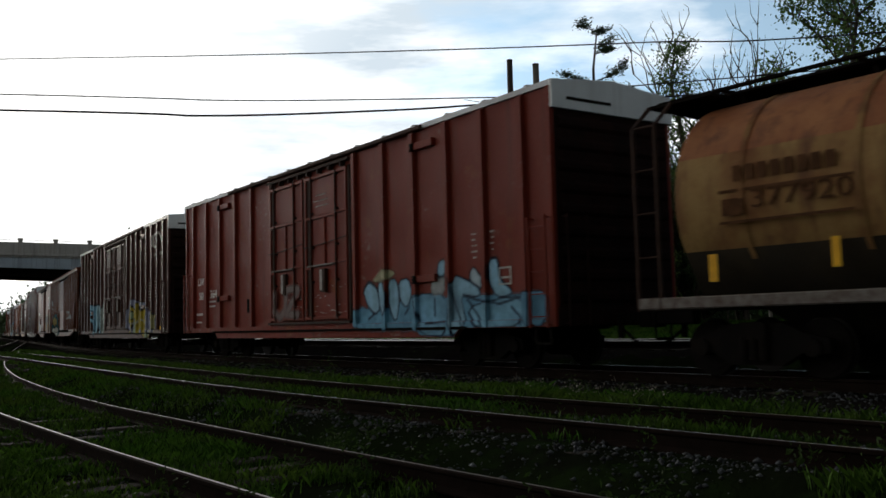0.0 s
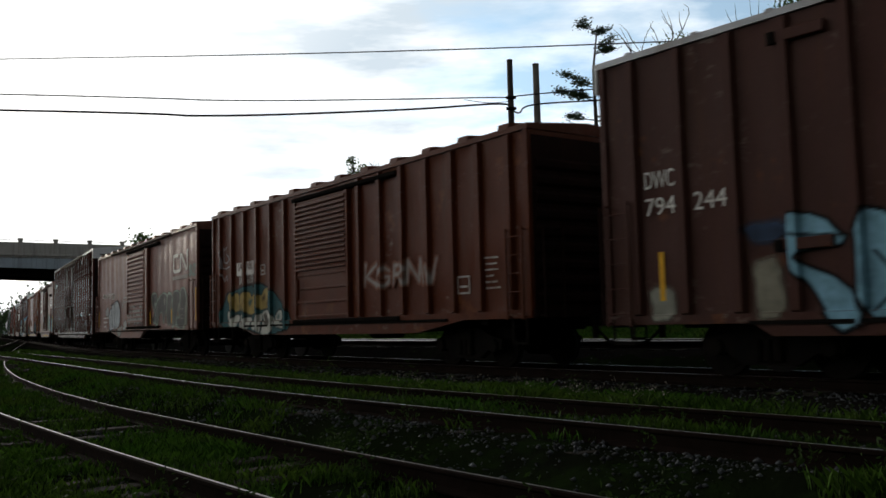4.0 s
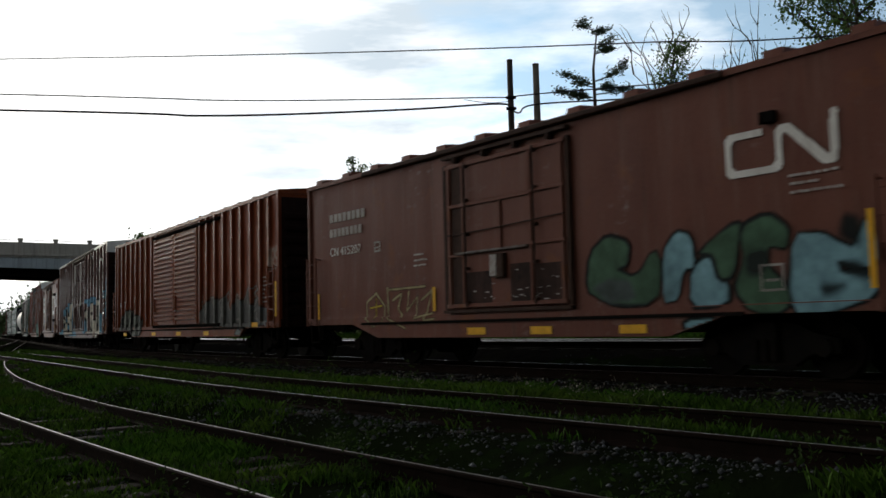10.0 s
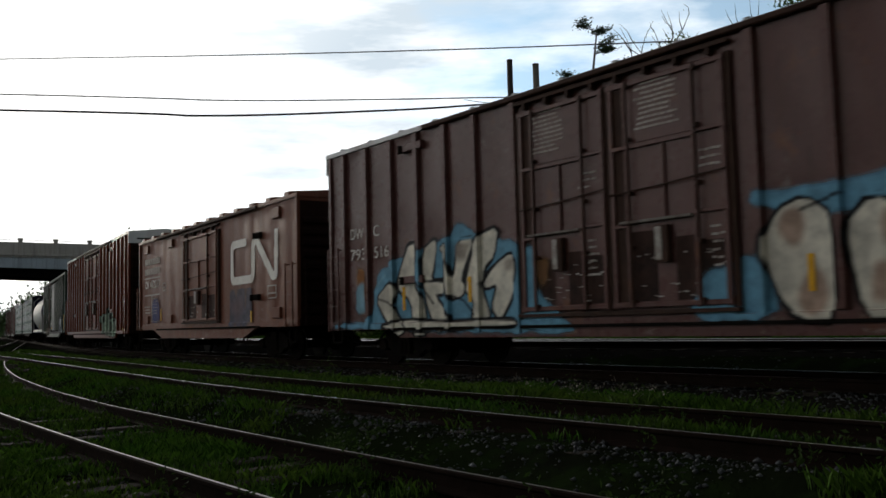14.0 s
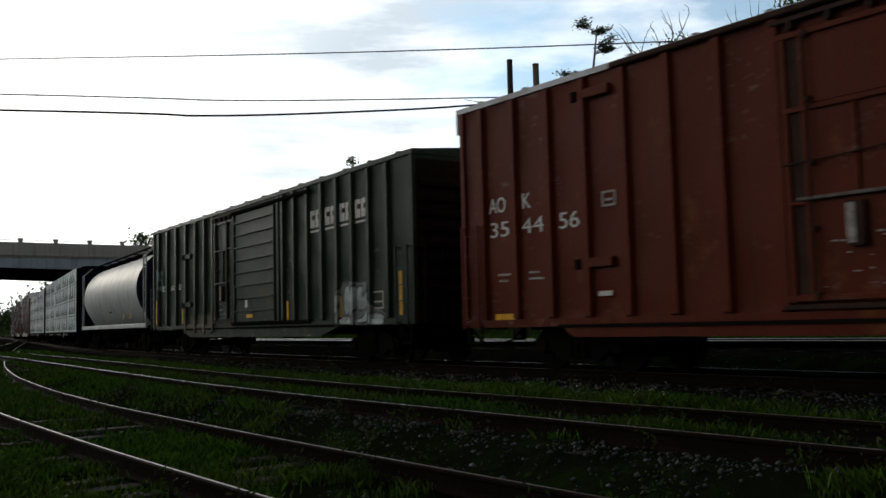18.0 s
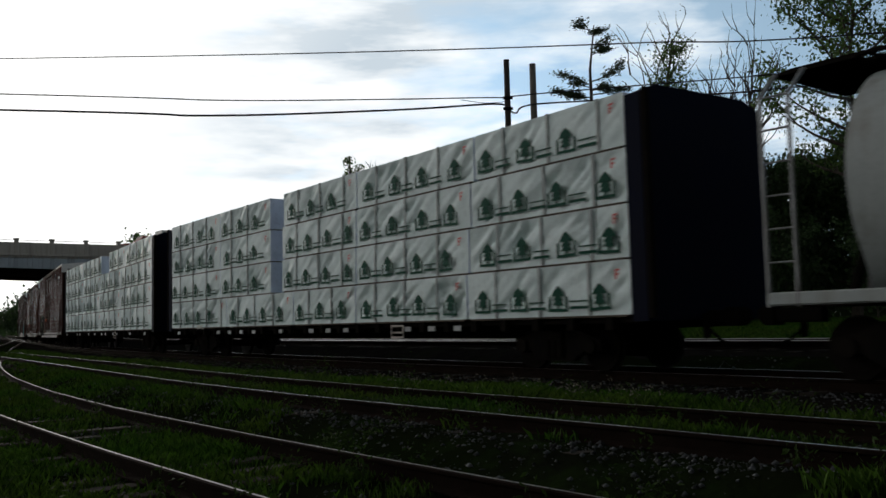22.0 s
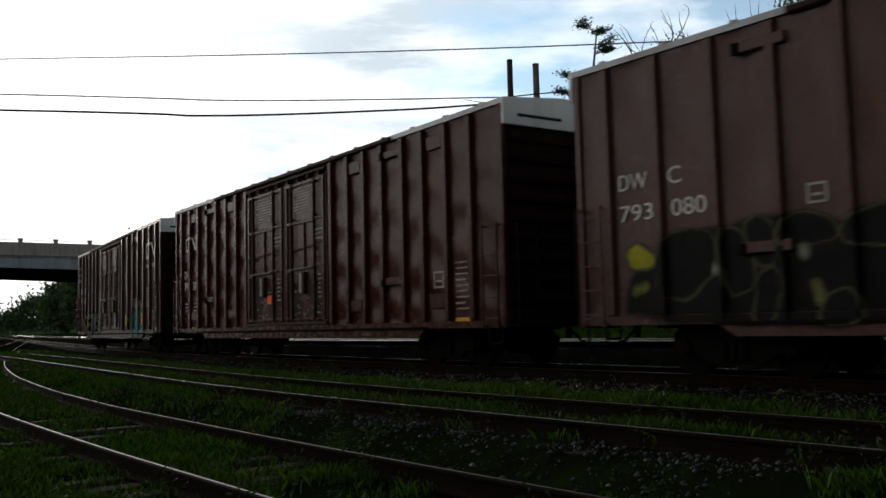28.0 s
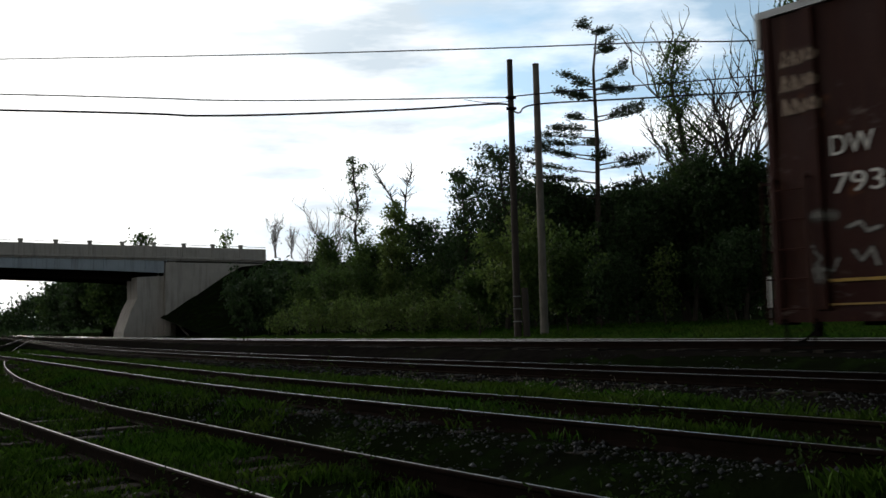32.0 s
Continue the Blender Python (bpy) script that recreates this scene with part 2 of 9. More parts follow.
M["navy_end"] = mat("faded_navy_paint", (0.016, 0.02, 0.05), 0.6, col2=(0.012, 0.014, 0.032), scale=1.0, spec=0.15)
M["c1"] = car_paint("faded_red_paint", (0.191, 0.028, 0.015), (0.162, 0.026, 0.015), amt=0.35)
M["c2"] = car_paint("brown_oxide_paint", (0.083, 0.036, 0.029), (0.068, 0.031, 0.025))
M["c3"] = car_paint("rusty_orange_brown_paint", (0.106, 0.026, 0.010), (0.081, 0.021, 0.009))
M["c4"] = car_paint("dusty_red_brown_paint", (0.174, 0.068, 0.048), (0.140, 0.056, 0.042), rust=(0.22, 0.13, 0.10))
M["c5"] = car_paint("dark_brown_paint", (0.064, 0.015, 0.009), (0.05, 0.012, 0.008), rust=(0.05, 0.022, 0.014), rough=0.27, spec=0.1)
M["c7"] = car_paint("orange_red_paint", (0.191, 0.043, 0.013), (0.149, 0.036, 0.013))
M["c8"] = car_paint("purple_brown_paint", (0.118, 0.052, 0.046), (0.09, 0.041, 0.037), rough=0.29, spec=0.16)
M["c18"] = car_paint("sooty_brown_paint", (0.054, 0.021, 0.017), (0.040, 0.016, 0.014))
M["pale_yellow"] = mat("faded_yellow_line", (0.55, 0.36, 0.1), 0.7, col2=(0.3, 0.2, 0.1), scale=5.0, spec=0.05)
M["c9"] = car_paint("sun_faded_red_paint", (0.170, 0.064, 0.039), (0.140, 0.054, 0.036), rust=(0.25, 0.16, 0.12))
M["c10"] = car_paint("maroon_red_paint", (0.140, 0.026, 0.012), (0.109, 0.023, 0.011), amt=0.35)
M["c11"] = car_paint("olive_green_paint", (0.027, 0.043, 0.027), (0.022, 0.034, 0.022), rust=(0.075, 0.085, 0.065))


def spray_paint():
    """Sprayed colours carried by the lettering's own colour layer, with grime over them."""
    ma = mat("spray_paint", (0.5, 0.5, 0.5), 0.6, bump=0.15, bscale=12.0, spec=0.1)
    nt = ma.node_tree
    b = nt.nodes["Principled BSDF"]
    at = nt.nodes.new("ShaderNodeAttribute")
    at.attribute_name = "spray"
    tc = nt.nodes.new("ShaderNodeTexCoord")
    nz = nt.nodes.new("ShaderNodeTexNoise")
    nz.inputs["Scale"].default_value, nz.inputs["Detail"].default_value = 5.0, 8.0
    nt.links.new(tc.outputs["Object"], nz.inputs["Vector"])
    mr = nt.nodes.new("ShaderNodeMapRange")
    nt.links.new(nz.outputs[0], mr.inputs[0])
    mr.inputs[1].default_value, mr.inputs[2].default_value, mr.inputs[3].default_value, mr.inputs[4].default_value = 0.35, 0.75, 1.0, 0.6
    mx = nt.nodes.new("ShaderNodeMix")
    mx.data_type, mx.blend_type = "RGBA", "MULTIPLY"
    mx.inputs[0].default_value = 1.0
    nt.links.new(at.outputs["Color"], mx.inputs[6])
    nt.links.new(mr.outputs[0], mx.inputs[7])
    nt.links.new(mx.outputs[2], b.inputs["Base Color"])
    clear = nt.nodes.new("ShaderNodeBsdfTransparent")
    over = nt.nodes.new("ShaderNodeMixShader")
    nt.links.new(at.outputs["Alpha"], over.inputs[0])
    nt.links.new(clear.outputs[0], over.inputs[1])
    nt.links.new(b.outputs[0], over.inputs[2])
    nt.links.new(over.outputs[0], nt.nodes["Material Output"].inputs[0])
    return ma


M["spray"] = spray_paint()
# near-black for the boxcars' end sheets, ribs, beams and end ladders
M["end_black"] = mat("black_car_end", (0.018, 0.012, 0.011), 0.85, col2=(0.028, 0.014, 0.012), scale=1.2, stain=(0.045, 0.02, 0.016), stain_amt=0.4, streak=True, bump=0.3, bscale=12.0, spec=0.0)

# ---- geometry helpers ----
def mesh(name, verts, faces, mats=(), idx=None, smooth=False):
    me = bpy.data.meshes.new(name)
    me.from_pydata([tuple(v) for v in verts], [], faces)
    for m_ in mats:
        me.materials.append(m_)
    if idx is not None:
        me.polygons.foreach_set("material_index", idx)
    if smooth:
        me.polygons.foreach_set("use_smooth", [True] * len(me.polygons))
    me.update()
    return me


def thing(name, label, category, group="", kind="", at=None):
    e = new(name)
    e.empty_display_size = 0.3
    if at is not None:
        e.matrix_world = at
    return tagged(e, label, category, group, kind)


def part(name, data, parent, label="", at=None):
    ob = new(name, data)
    ob.parent = parent
    if at is not None:
        ob.matrix_basis = at
    if label:
        ob["label"] = label
    return ob


class Shape:
    """Collects boxes, prisms and tubes into one mesh."""

    def __init__(self):
        self.v, self.f, self.i = [], [], []

    def add(self, verts, faces, mi=0):
        n = len(self.v)
        self.v.extend(verts)
        self.f.extend(tuple(a + n for a in f) for f in faces)
        self.i.extend([mi] * len(faces))
        return self

    def box(self, x0, x1, y0, y1, z0, z1, b=0.0, mi=0):
        """A box; with b its long edges are chamfered."""
        if b <= 0:
            v = [(x, y, z) for x in (x0, x1) for y in (y0, y1) for z in (z0, z1)]
            return self.add(v, [(0, 1, 3, 2), (4, 6, 7, 5), (0, 4, 5, 1), (2, 3, 7, 6), (0, 2, 6, 4), (1, 5, 7, 3)], mi)
        d = (x1 - x0, y1 - y0, z1 - z0)
        ax = d.index(max(d))
        lo, hi = (x0, y0, z0), (x1, y1, z1)
        a, c = [k for k in range(3) if k != ax]
        ring = [(lo[a] + b, lo[c]), (hi[a] - b, lo[c]), (hi[a], lo[c] + b), (hi[a], hi[c] - b),
                (hi[a] - b, hi[c]), (lo[a] + b, hi[c]), (lo[a], hi[c] - b), (lo[a], lo[c] + b)]
        v = []
        for e in (lo[ax], hi[ax]):
            for p, q in ring:
                w = [0, 0, 0]
                w[ax], w[a], w[c] = e, p, q
                v.append(tuple(w))
        f = [tuple(range(8)), tuple(range(15, 7, -1))] + [(k, 8 + k, 8 + (k + 1) % 8, (k + 1) % 8) for k in range(8)]
        return self.add(v, f, mi)

    def prism(self, poly, y0, y1, mi=0):
        """A polygon in x and z, drawn from y0 to y1."""
        n = len(poly)
        v = [(x, y0, z) for x, z in poly] + [(x, y1, z) for x, z in poly]
        f = [tuple(range(n)), tuple(range(2 * n - 1, n - 1, -1))] + [(k, n + k, n + (k + 1) % n, (k + 1) % n) for k in range(n)]
        return self.add(v, f, mi)

    def slab(self, poly, x0, x1, mi=0):
        """A polygon in y and z, drawn from x0 to x1."""
        n = len(poly)
        v = [(x0, y, z) for y, z in poly] + [(x1, y, z) for y, z in poly]
        f = [tuple(range(n)), tuple(range(2 * n - 1, n - 1, -1))] + [(k, n + k, n + (k + 1) % n, (k + 1) % n) for k in range(n)]
        return self.add(v, f, mi)

    def tube(self, pts, r, n=6, mi=0, taper=None):
        pts = [Vector(p) for p in pts]
        v, f = [], []
        for k, p in enumerate(pts):
            d = (pts[min(k + 1, len(pts) - 1)] - pts[max(k - 1, 0)]).normalized()
            u = d.cross(Vector((0, 0, 1)))
            u = u.normalized() if u.length > 1e-3 else Vector((1, 0, 0))
            w = d.cross(u)
            rr = r if taper is None else r + (taper - r) * k / (len(pts) - 1)
            v += [tuple(p + (u * math.cos(6.2832 * j / n) + w * math.sin(6.2832 * j / n)) * rr) for j in range(n)]
        for k in range(len(pts) - 1):
            f += [(k * n + j, k * n + (j + 1) % n, (k + 1) * n + (j + 1) % n, (k + 1) * n + j) for j in range(n)]
        f += [tuple(range(n - 1, -1, -1)), tuple(range((len(pts) - 1) * n, len(pts) * n))]
        return self.add(v, f, mi)

    def disc(self, c, axis, r, w, n=20, mi=0):
        """A short cylinder about an axis x, y or z, centred at c."""
        k = "xyz".index(axis)
        a, b = [j for j in range(3) if j != k]
        v = []
        for e in (-w / 2, w / 2):
            for j in range(n):
                p = list(c)
                p[k] += e
                p[a] += r * math.cos(6.2832 * j / n)
                p[b] += r * math.sin(6.2832 * j / n)
                v.append(tuple(p))
        f = [tuple(range(n)), tuple(range(2 * n - 1, n - 1, -1))] + [(j, n + j, n + (j + 1) % n, (j + 1) % n) for j in range(n)]
        return self.add(v, f, mi)

    def done(self, name, *mats, smooth=False):
        me = mesh(name, self.v, self.f, mats, self.i, smooth)
        bm = bmesh.new()
        bm.from_mesh(me)
        bmesh.ops.recalc_face_normals(bm, faces=bm.faces)
        bm.to_mesh(me)
        bm.free()
        return me


# ---- the line of the railway: s metres along it, off metres to its far side ----
S0, DS = -760.0, 0.5
_s = np.arange(S0, 420.0, DS)
_k = 0.003387 * np.clip((_s + 66.0) / 40.0, 0, 1) * np.clip((160.0 - _s) / 60.0, 0, 1)
_h = np.cumsum(_k) * DS
_i0 = int(round(-S0 / DS))
_h += -0.944757 - _h[_i0]
_x, _y = np.cumsum(np.cos(_h)) * DS, np.cumsum(np.sin(_h)) * DS
_x += 0.0 - _x[_i0]
_y += 18.456 - _y[_i0]


def line(s, off=0.0):
    """Place and heading at s along the near face of the passing train, off metres farther away."""
    x, y, h = np.interp(s, _s, _x), np.interp(s, _s, _y), np.interp(s, _s, _h)
    return x - np.sin(h) * off, y + np.cos(h) * off, h


def near_c(s):
    return np.interp(s, [-135, -61.6, -43.5, -25.6, -18.5, -10.3, -3.2, 1.1, 6, 60], [1.58, -2.62, -3.66, -5.27, -6.01, -6.82, -7.36, -7.56, -7.62, -7.62])


def mid_c(s):
    return np.interp(s, [-46, -25, -18, -11, -5, 0, 4, 60], [-3.55, -3.68, -3.75, -3.88, -4.15, -4.42, -4.54, -4.5])


def main_c(s):
    return 1.58 + 0 * s


def far_c(s):
    return np.interp(s, [-60, -2, 5, 60], [5.72, 5.75, 6.2, 6.2])


def near_z(s):
    return np.interp(s, [-135, -60, -30], [0.0, -0.12, -0.205])


def mid_z(s):
    return np.interp(s, [-46, -20, 60], [-0.14, 0.01, 0.01])


def ground_z(x, y):
    """Height of the earth at places given as arrays."""
    x, y = np.asarray(x, float), np.asarray(y, float)
    sel = (_s > -420) & (_s < 130)
    px, py, ph, ps = _x[sel][::4], _y[sel][::4], _h[sel][::4], _s[sel][::4]
    s, off = np.zeros_like(x), np.zeros_like(x)
    for a in range(0, len(x), 4000):
        d = (x[a:a + 4000, None] - px) ** 2 + (y[a:a + 4000, None] - py) ** 2
        j = d.argmin(1)
        s[a:a + 4000] = ps[j]
        off[a:a + 4000] = -(x[a:a + 4000] - px[j]) * np.sin(ph[j]) + (y[a:a + 4000] - py[j]) * np.cos(ph[j])
    n, m_ = near_c(s), np.maximum(mid_c(s), near_c(s) + 0.01)
    w = np.where(off < n, off - n - 7.6, np.where(off < m_, -7.6 + (off - n) / np.maximum(m_ - n, 0.01) * 3.08,
        np.where(off < -0.5, -4.52 + (off - m_) / np.maximum(-0.5 - m_, 0.01) * 4.02, off)))
    z = np.interp(w, [-60, -12, -9.2, -8.4, -6.7, -6.25, -5.9, -3.1, -2.6, -0.4, 0.4, 2.8, 3.4, 4.3, 7.3, 9, 14, 30, 60, 400],
                  [-0.5, -0.45, -0.41, -0.395, -0.395, -0.335, -0.155, -0.15, -0.24, -0.3, -0.26, -0.26, -0.2, 0.1, 0.14, 0.1, 0.2, 0.42, 0.5, 1.0])
    return z, s, off


# ---- tracks ----
def sweep(name, prof, ss, c, z, mats, face_mat):
    """A rail profile (across, up) carried along the line."""
    v, f, idx = [], [], []
    n = len(prof)
    for s in ss:
        for a, u in prof:
            x, y, _ = line(s, c(s) + a)
            v.append((x, y, z(s) + u))
    for k in range(len(ss) - 1):
        for j in range(n):
            f.append((k * n + j, k * n + (j + 1) % n, (k + 1) * n + (j + 1) % n, (k + 1) * n + j))
            idx.append(face_mat(j))
    me = mesh(name, v, f, mats, idx)
    bm = bmesh.new()
    bm.from_mesh(me)
    bmesh.ops.recalc_face_normals(bm, faces=bm.faces)
    bm.to_mesh(me)
    bm.free()
    return me


# head worn wide on the main line, only in a narrow band on the sidings
def rail_profile(worn):
    return [(-worn, 0.0), (-0.036, -0.008), (-0.036, -0.03), (-0.012, -0.045), (-0.009, -0.13), (-0.07, -0.155), (-0.07, -0.17),
            (0.07, -0.17), (0.07, -0.155), (0.009, -0.13), (0.012, -0.045), (0.036, -0.03), (0.036, -0.008), (worn, 0.0)]


def spacing(a, b, near):
    """Stations from a to b, close together near the camera."""
    out, s = [], a
    while s < b:
        out.append(s)
        s += 1.0 if s > -40 else (3.0 if s > -120 else 12.0)
    return out + [b]


tie_mesh = Shape().box(-0.115, 0.115, -1.28, 1.28, -0.15, 0.0, b=0.015).done("tie", M["tie"])
plate_mesh = Shape().box(-0.09, 0.09, -0.13, 0.13, 0.0, 0.012).done("tie_plate", M["rail_side"])


def track(name, label, a, b, c, z, top, tie_a, tie_b, step, sink=0.172, worn=0.013):
    t_ = thing(name, label, "railway track", kind="structure")
    for side in (-0.7535, 0.7535):
        part("rail", sweep("rail", rail_profile(worn), spacing(a, b, 0), lambda s: c(s) + side, z, [M["rail_side"], M[top]],
                           lambda j: 1 if j == 13 or (worn > 0.02 and j in (0, 12)) else 0), t_)
    rnd = random.Random(name)
    s = tie_a
    while s < tie_b:
        x, y, h = line(s, c(s))
        part("tie", tie_mesh, t_, at=pose(x, y, z(s) - sink - rnd.random() * 0.055, rnd.uniform(-1, 1), 0, math.degrees(h) + rnd.uniform(-2, 2)))
        s += step * rnd.uniform(0.93, 1.07)
    return t_


zero = lambda s: 0.0 * s
track("track_near", "overgrown siding track with worn steel rails on old timber ties", -135, 40, near_c, near_z, "rail_top_dull", -20, 14, 0.56, 0.158)
track("track_middle", "weedy siding track with rusty steel rails", -46, 40, mid_c, mid_z, "rail_top", -20, 14, 0.56, 0.16)
track("track_main", "main line track with polished rails on dark ballast", -420, 130, main_c, zero, "rail_top", -60, 20, 0.56, worn=0.018)
track("track_far", "second main track on a raised ballast bed", -420, 60, far_c, lambda s: 0.39 + 0 * s, "rail_top", -40, 16, 0.56, worn=0.026)


def bed(name, label, c, a, b, prof):
    v, f = [], []
    ss = spacing(a, b, 0)
    n = len(prof)
    for s in ss:
        for o, z in prof:
            x, y, _ = line(s, c(s) + o)
            v.append((x, y, z + 0.03 * noise.noise((x * 1.7, y * 1.7, z)) * (1 if s > -60 else 0)))
    for k in range(len(ss) - 1):
        f += [(k * n + j, k * n + j + 1, (k + 1) * n + j + 1, (k + 1) * n + j) for j in range(n - 1)]
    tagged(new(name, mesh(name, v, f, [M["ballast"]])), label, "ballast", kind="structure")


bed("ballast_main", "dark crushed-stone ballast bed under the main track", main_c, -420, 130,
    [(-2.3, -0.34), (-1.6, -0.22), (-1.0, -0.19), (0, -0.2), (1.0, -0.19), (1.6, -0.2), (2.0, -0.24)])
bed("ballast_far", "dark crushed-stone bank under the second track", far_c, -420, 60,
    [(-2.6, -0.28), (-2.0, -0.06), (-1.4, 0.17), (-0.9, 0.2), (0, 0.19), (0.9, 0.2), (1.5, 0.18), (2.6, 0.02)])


def make_ground():
    rad = [0.0] + list(0.6 * (1.033 ** np.arange(0, 268)))
    az = sorted(set(list(np.linspace(-32, 32, 250)) + list(np.linspace(32, 328, 60))))
    rr, aa = np.meshgrid(rad[1:], np.radians(az), indexing="ij")
    x, y = (rr * np.sin(aa)).ravel(), (rr * np.cos(aa)).ravel()
    z, s, off = ground_z(x, y)
    d = np.hypot(x, y)
    bumps = np.array([noise.noise((a * 0.9, b * 0.9, 0)) * 0.035 + noise.noise((a * 3.1, b * 3.1, 5)) * 0.018 if q < 70 else 0.0 for a, b, q in zip(x, y, d)])
    z = z + bumps
    n = len(az)
    v = [(0, 0, -0.45)] + list(zip(x, y, z))
    f = [(0, 1 + j, 1 + (j + 1) % n) for j in range(n)]
    for k in range(len(rad) - 2):
        f += [(1 + k * n + j, 1 + (k + 1) * n + j, 1 + (k + 1) * n + (j + 1) % n, 1 + k * n + (j + 1) % n) for j in range(n)]
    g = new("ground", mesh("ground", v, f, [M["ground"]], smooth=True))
    tagged(g, "dark earth with weeds and short grass beside the tracks", "ground", kind="structure")


make_ground()

# ---- the train ----
def travel(t):
    """Metres that the train has gone at t seconds, counted from its place at 16 s."""
    q = (t - 16.0) / 16.0
    return 173.627 * q + 4.692 * q * q - 0.532 * q ** 3


def car_pose(u, L, t):
    """A car whose middle lies u metres along the train: on the chord between its bogies."""
    s, half = travel(t) + u, L / 2 - 2.6
    xa, ya, _ = line(s - half, 1.58)
    xb, yb, _ = line(s + half, 1.58)
    return pose((xa + xb) / 2, (ya + yb) / 2, 0, 0, 0, math.degrees(math.atan2(yb - ya, xb - xa)))


CARS = []     # (thing, middle, length) for motions()

# bogie: cast side frames, bolster, springs; two wheelsets that turn
_b = Shape()
for sy in (-1.0, 1.0):
    _b.prism([(-1.12, 0.36), (-1.12, 0.56), (-0.75, 0.64), (-0.45, 0.78), (0.45, 0.78), (0.75, 0.64), (1.12, 0.56), (1.12, 0.36),
              (0.72, 0.36), (0.42, 0.18), (-0.42, 0.18), (-0.72, 0.36)], sy - 0.07, sy + 0.07)
    for x in (-0.9, 0.9):
        _b.disc((x, sy, 0.44), "y", 0.13, 0.26, 12)
    for x in (-0.16, 0.0, 0.16):
        _b.disc((x, sy * 1.1, 0.42), "z", 0.07, 0.34, 8)
_b.box(-0.22, 0.22, -1.15, 1.15, 0.55, 0.8, b=0.04)
_b.box(-0.5, -0.4, -0.9, 0.9, 0.3, 0.42, b=0.02)
_b.box(0.4, 0.5, -0.9, 0.9, 0.3, 0.42, b=0.02)
bogie_mesh = _b.done("bogie", M["black_steel"])
_w = Shape()
for sy in (-1, 1):
    _w.disc((0, sy * 0.765, 0), "y", 0.42, 0.1, 28, 0)
    _w.disc((0, sy * 0.705, 0), "y", 0.447, 0.03, 28, 1)
    _w.disc((0, sy * 0.80, 0), "y", 0.33, 0.06, 20, 0)
    _w.disc((0, sy * 0.83, 0), "y", 0.12, 0.08, 12, 0)
_w.disc((0, 0, 0), "y", 0.085, 2.1, 12, 0)
_w.box(-0.03, 0.03, -0.846, -0.834, 0.14, 0.3)
wheelset_mesh = _w.done("wheelset", M["wheel"], M["tread"])
wheel_seed = []


def bogies(car, L, back=2.6):
    for x in (-L / 2 + back, L / 2 - back):
        bg = part("bogie", bogie_mesh, car, "black cast-steel bogie", pose(x, 0, 0))
        for dx in (-0.9, 0.9):
            if not wheel_seed:
                ws = part("wheelset", wheelset_mesh, bg)
                rows = [(i / 30.0, pose(0, 0, 0, 0, 49.0 * i, 0)) for i in range(961)]
                walk(ws, rows)
                wheel_seed.append(ws)
            else:
                ws = wheel_seed[0].copy()
                scene.collection.objects.link(ws)
                ws.parent = bg
            ws.matrix_parent_inverse = Matrix.Translation((dx, 0, 0.42))


_c = Shape()
_c.box(-0.75, 0.0, -0.11, 0.11, 0.78, 1.0, b=0.03)
_c.prism([(0.0, 0.74), (0.16, 0.74), (0.26, 0.84), (0.26, 0.98), (0.16, 1.04), (0.0, 1.04)], -0.16, 0.16)
_c.box(-0.2, -0.1, -0.5, -0.4, 0.55, 0.95, b=0.02)
_c.tube([(-0.3, -0.3, 0.75), (0.0, -0.26, 0.5), (0.25, -0.16, 0.42)], 0.028, 6)
coupler_mesh = _c.done("coupler", M["black_steel"])


def couplers(car, L):
    for sx in (1, -1):
        part("coupler", coupler_mesh, car, at=pose(sx * (L / 2 + 0.62), 0, 0, 0, 0, 0 if sx > 0 else 180))


def post_mesh(name, z0, z1, paint, d=0.09, w=0.13):
    """A pressed hat-section side post that stands proud of a panel towards -y."""
    s = Shape()
    v = []
    for z in (z0, z1):
        v += [(-w * 0.64, 0.0, z), (-w * 0.5, -d, z + (0.04 if z == z0 else -0.04)), (w * 0.5, -d, z + (0.04 if z == z0 else -0.04)), (w * 0.64, 0.0, z)]
    s.add(v, [(0, 1, 5, 4), (1, 2, 6, 5), (2, 3, 7, 6), (0, 3, 2, 1), (4, 5, 6, 7), (0, 4, 7, 3)])
    return s.done(name, paint)


def ladder_mesh(name, z0, z1, w, paint, rungs):
    s = Shape()
    for x in (-w / 2, w / 2):
        s.box(x - 0.02, x + 0.02, -0.16, -0.12, z0, z1, b=0.006)
        for z in (z0 + 0.05, z1 - 0.05):
            s.box(x - 0.015, x + 0.015, -0.14, 0.0, z - 0.015, z + 0.015)
    for k in range(rungs):
        z = z0 + (z1 - z0) * (k + 0.5) / rungs
        s.tube([(-w / 2, -0.14, z), (w / 2, -0.14, z)], 0.013, 6)
    return s.done(name, paint)


def both(car, name, me, xs, yface, z=0.0, label=""):
    for x in xs:
        part(name, me, car, label, pose(x, -yface, z))
        part(name, me, car, label, pose(x, yface, z, 0, 0, 180))


def text_mesh(body, size, material, depth=0.003):
    cu = bpy.data.curves.new("lettering", "FONT")
    cu.body, cu.size, cu.extrude = body, size, depth
    cu.align_x, cu.align_y = "LEFT", "BOTTOM"
    ob = bpy.data.objects.new("lettering", cu)
    scene.collection.objects.link(ob)
    me = bpy.data.meshes.new_from_object(ob.evaluated_get(bpy.context.evaluated_depsgraph_get()))
    bpy.data.objects.remove(ob)
    bpy.data.curves.remove(cu)
    me.materials.clear()
    me.materials.append(material)
    xs = [v.co.x for v in me.vertices]
    return me, (max(xs) if xs else 1.0)


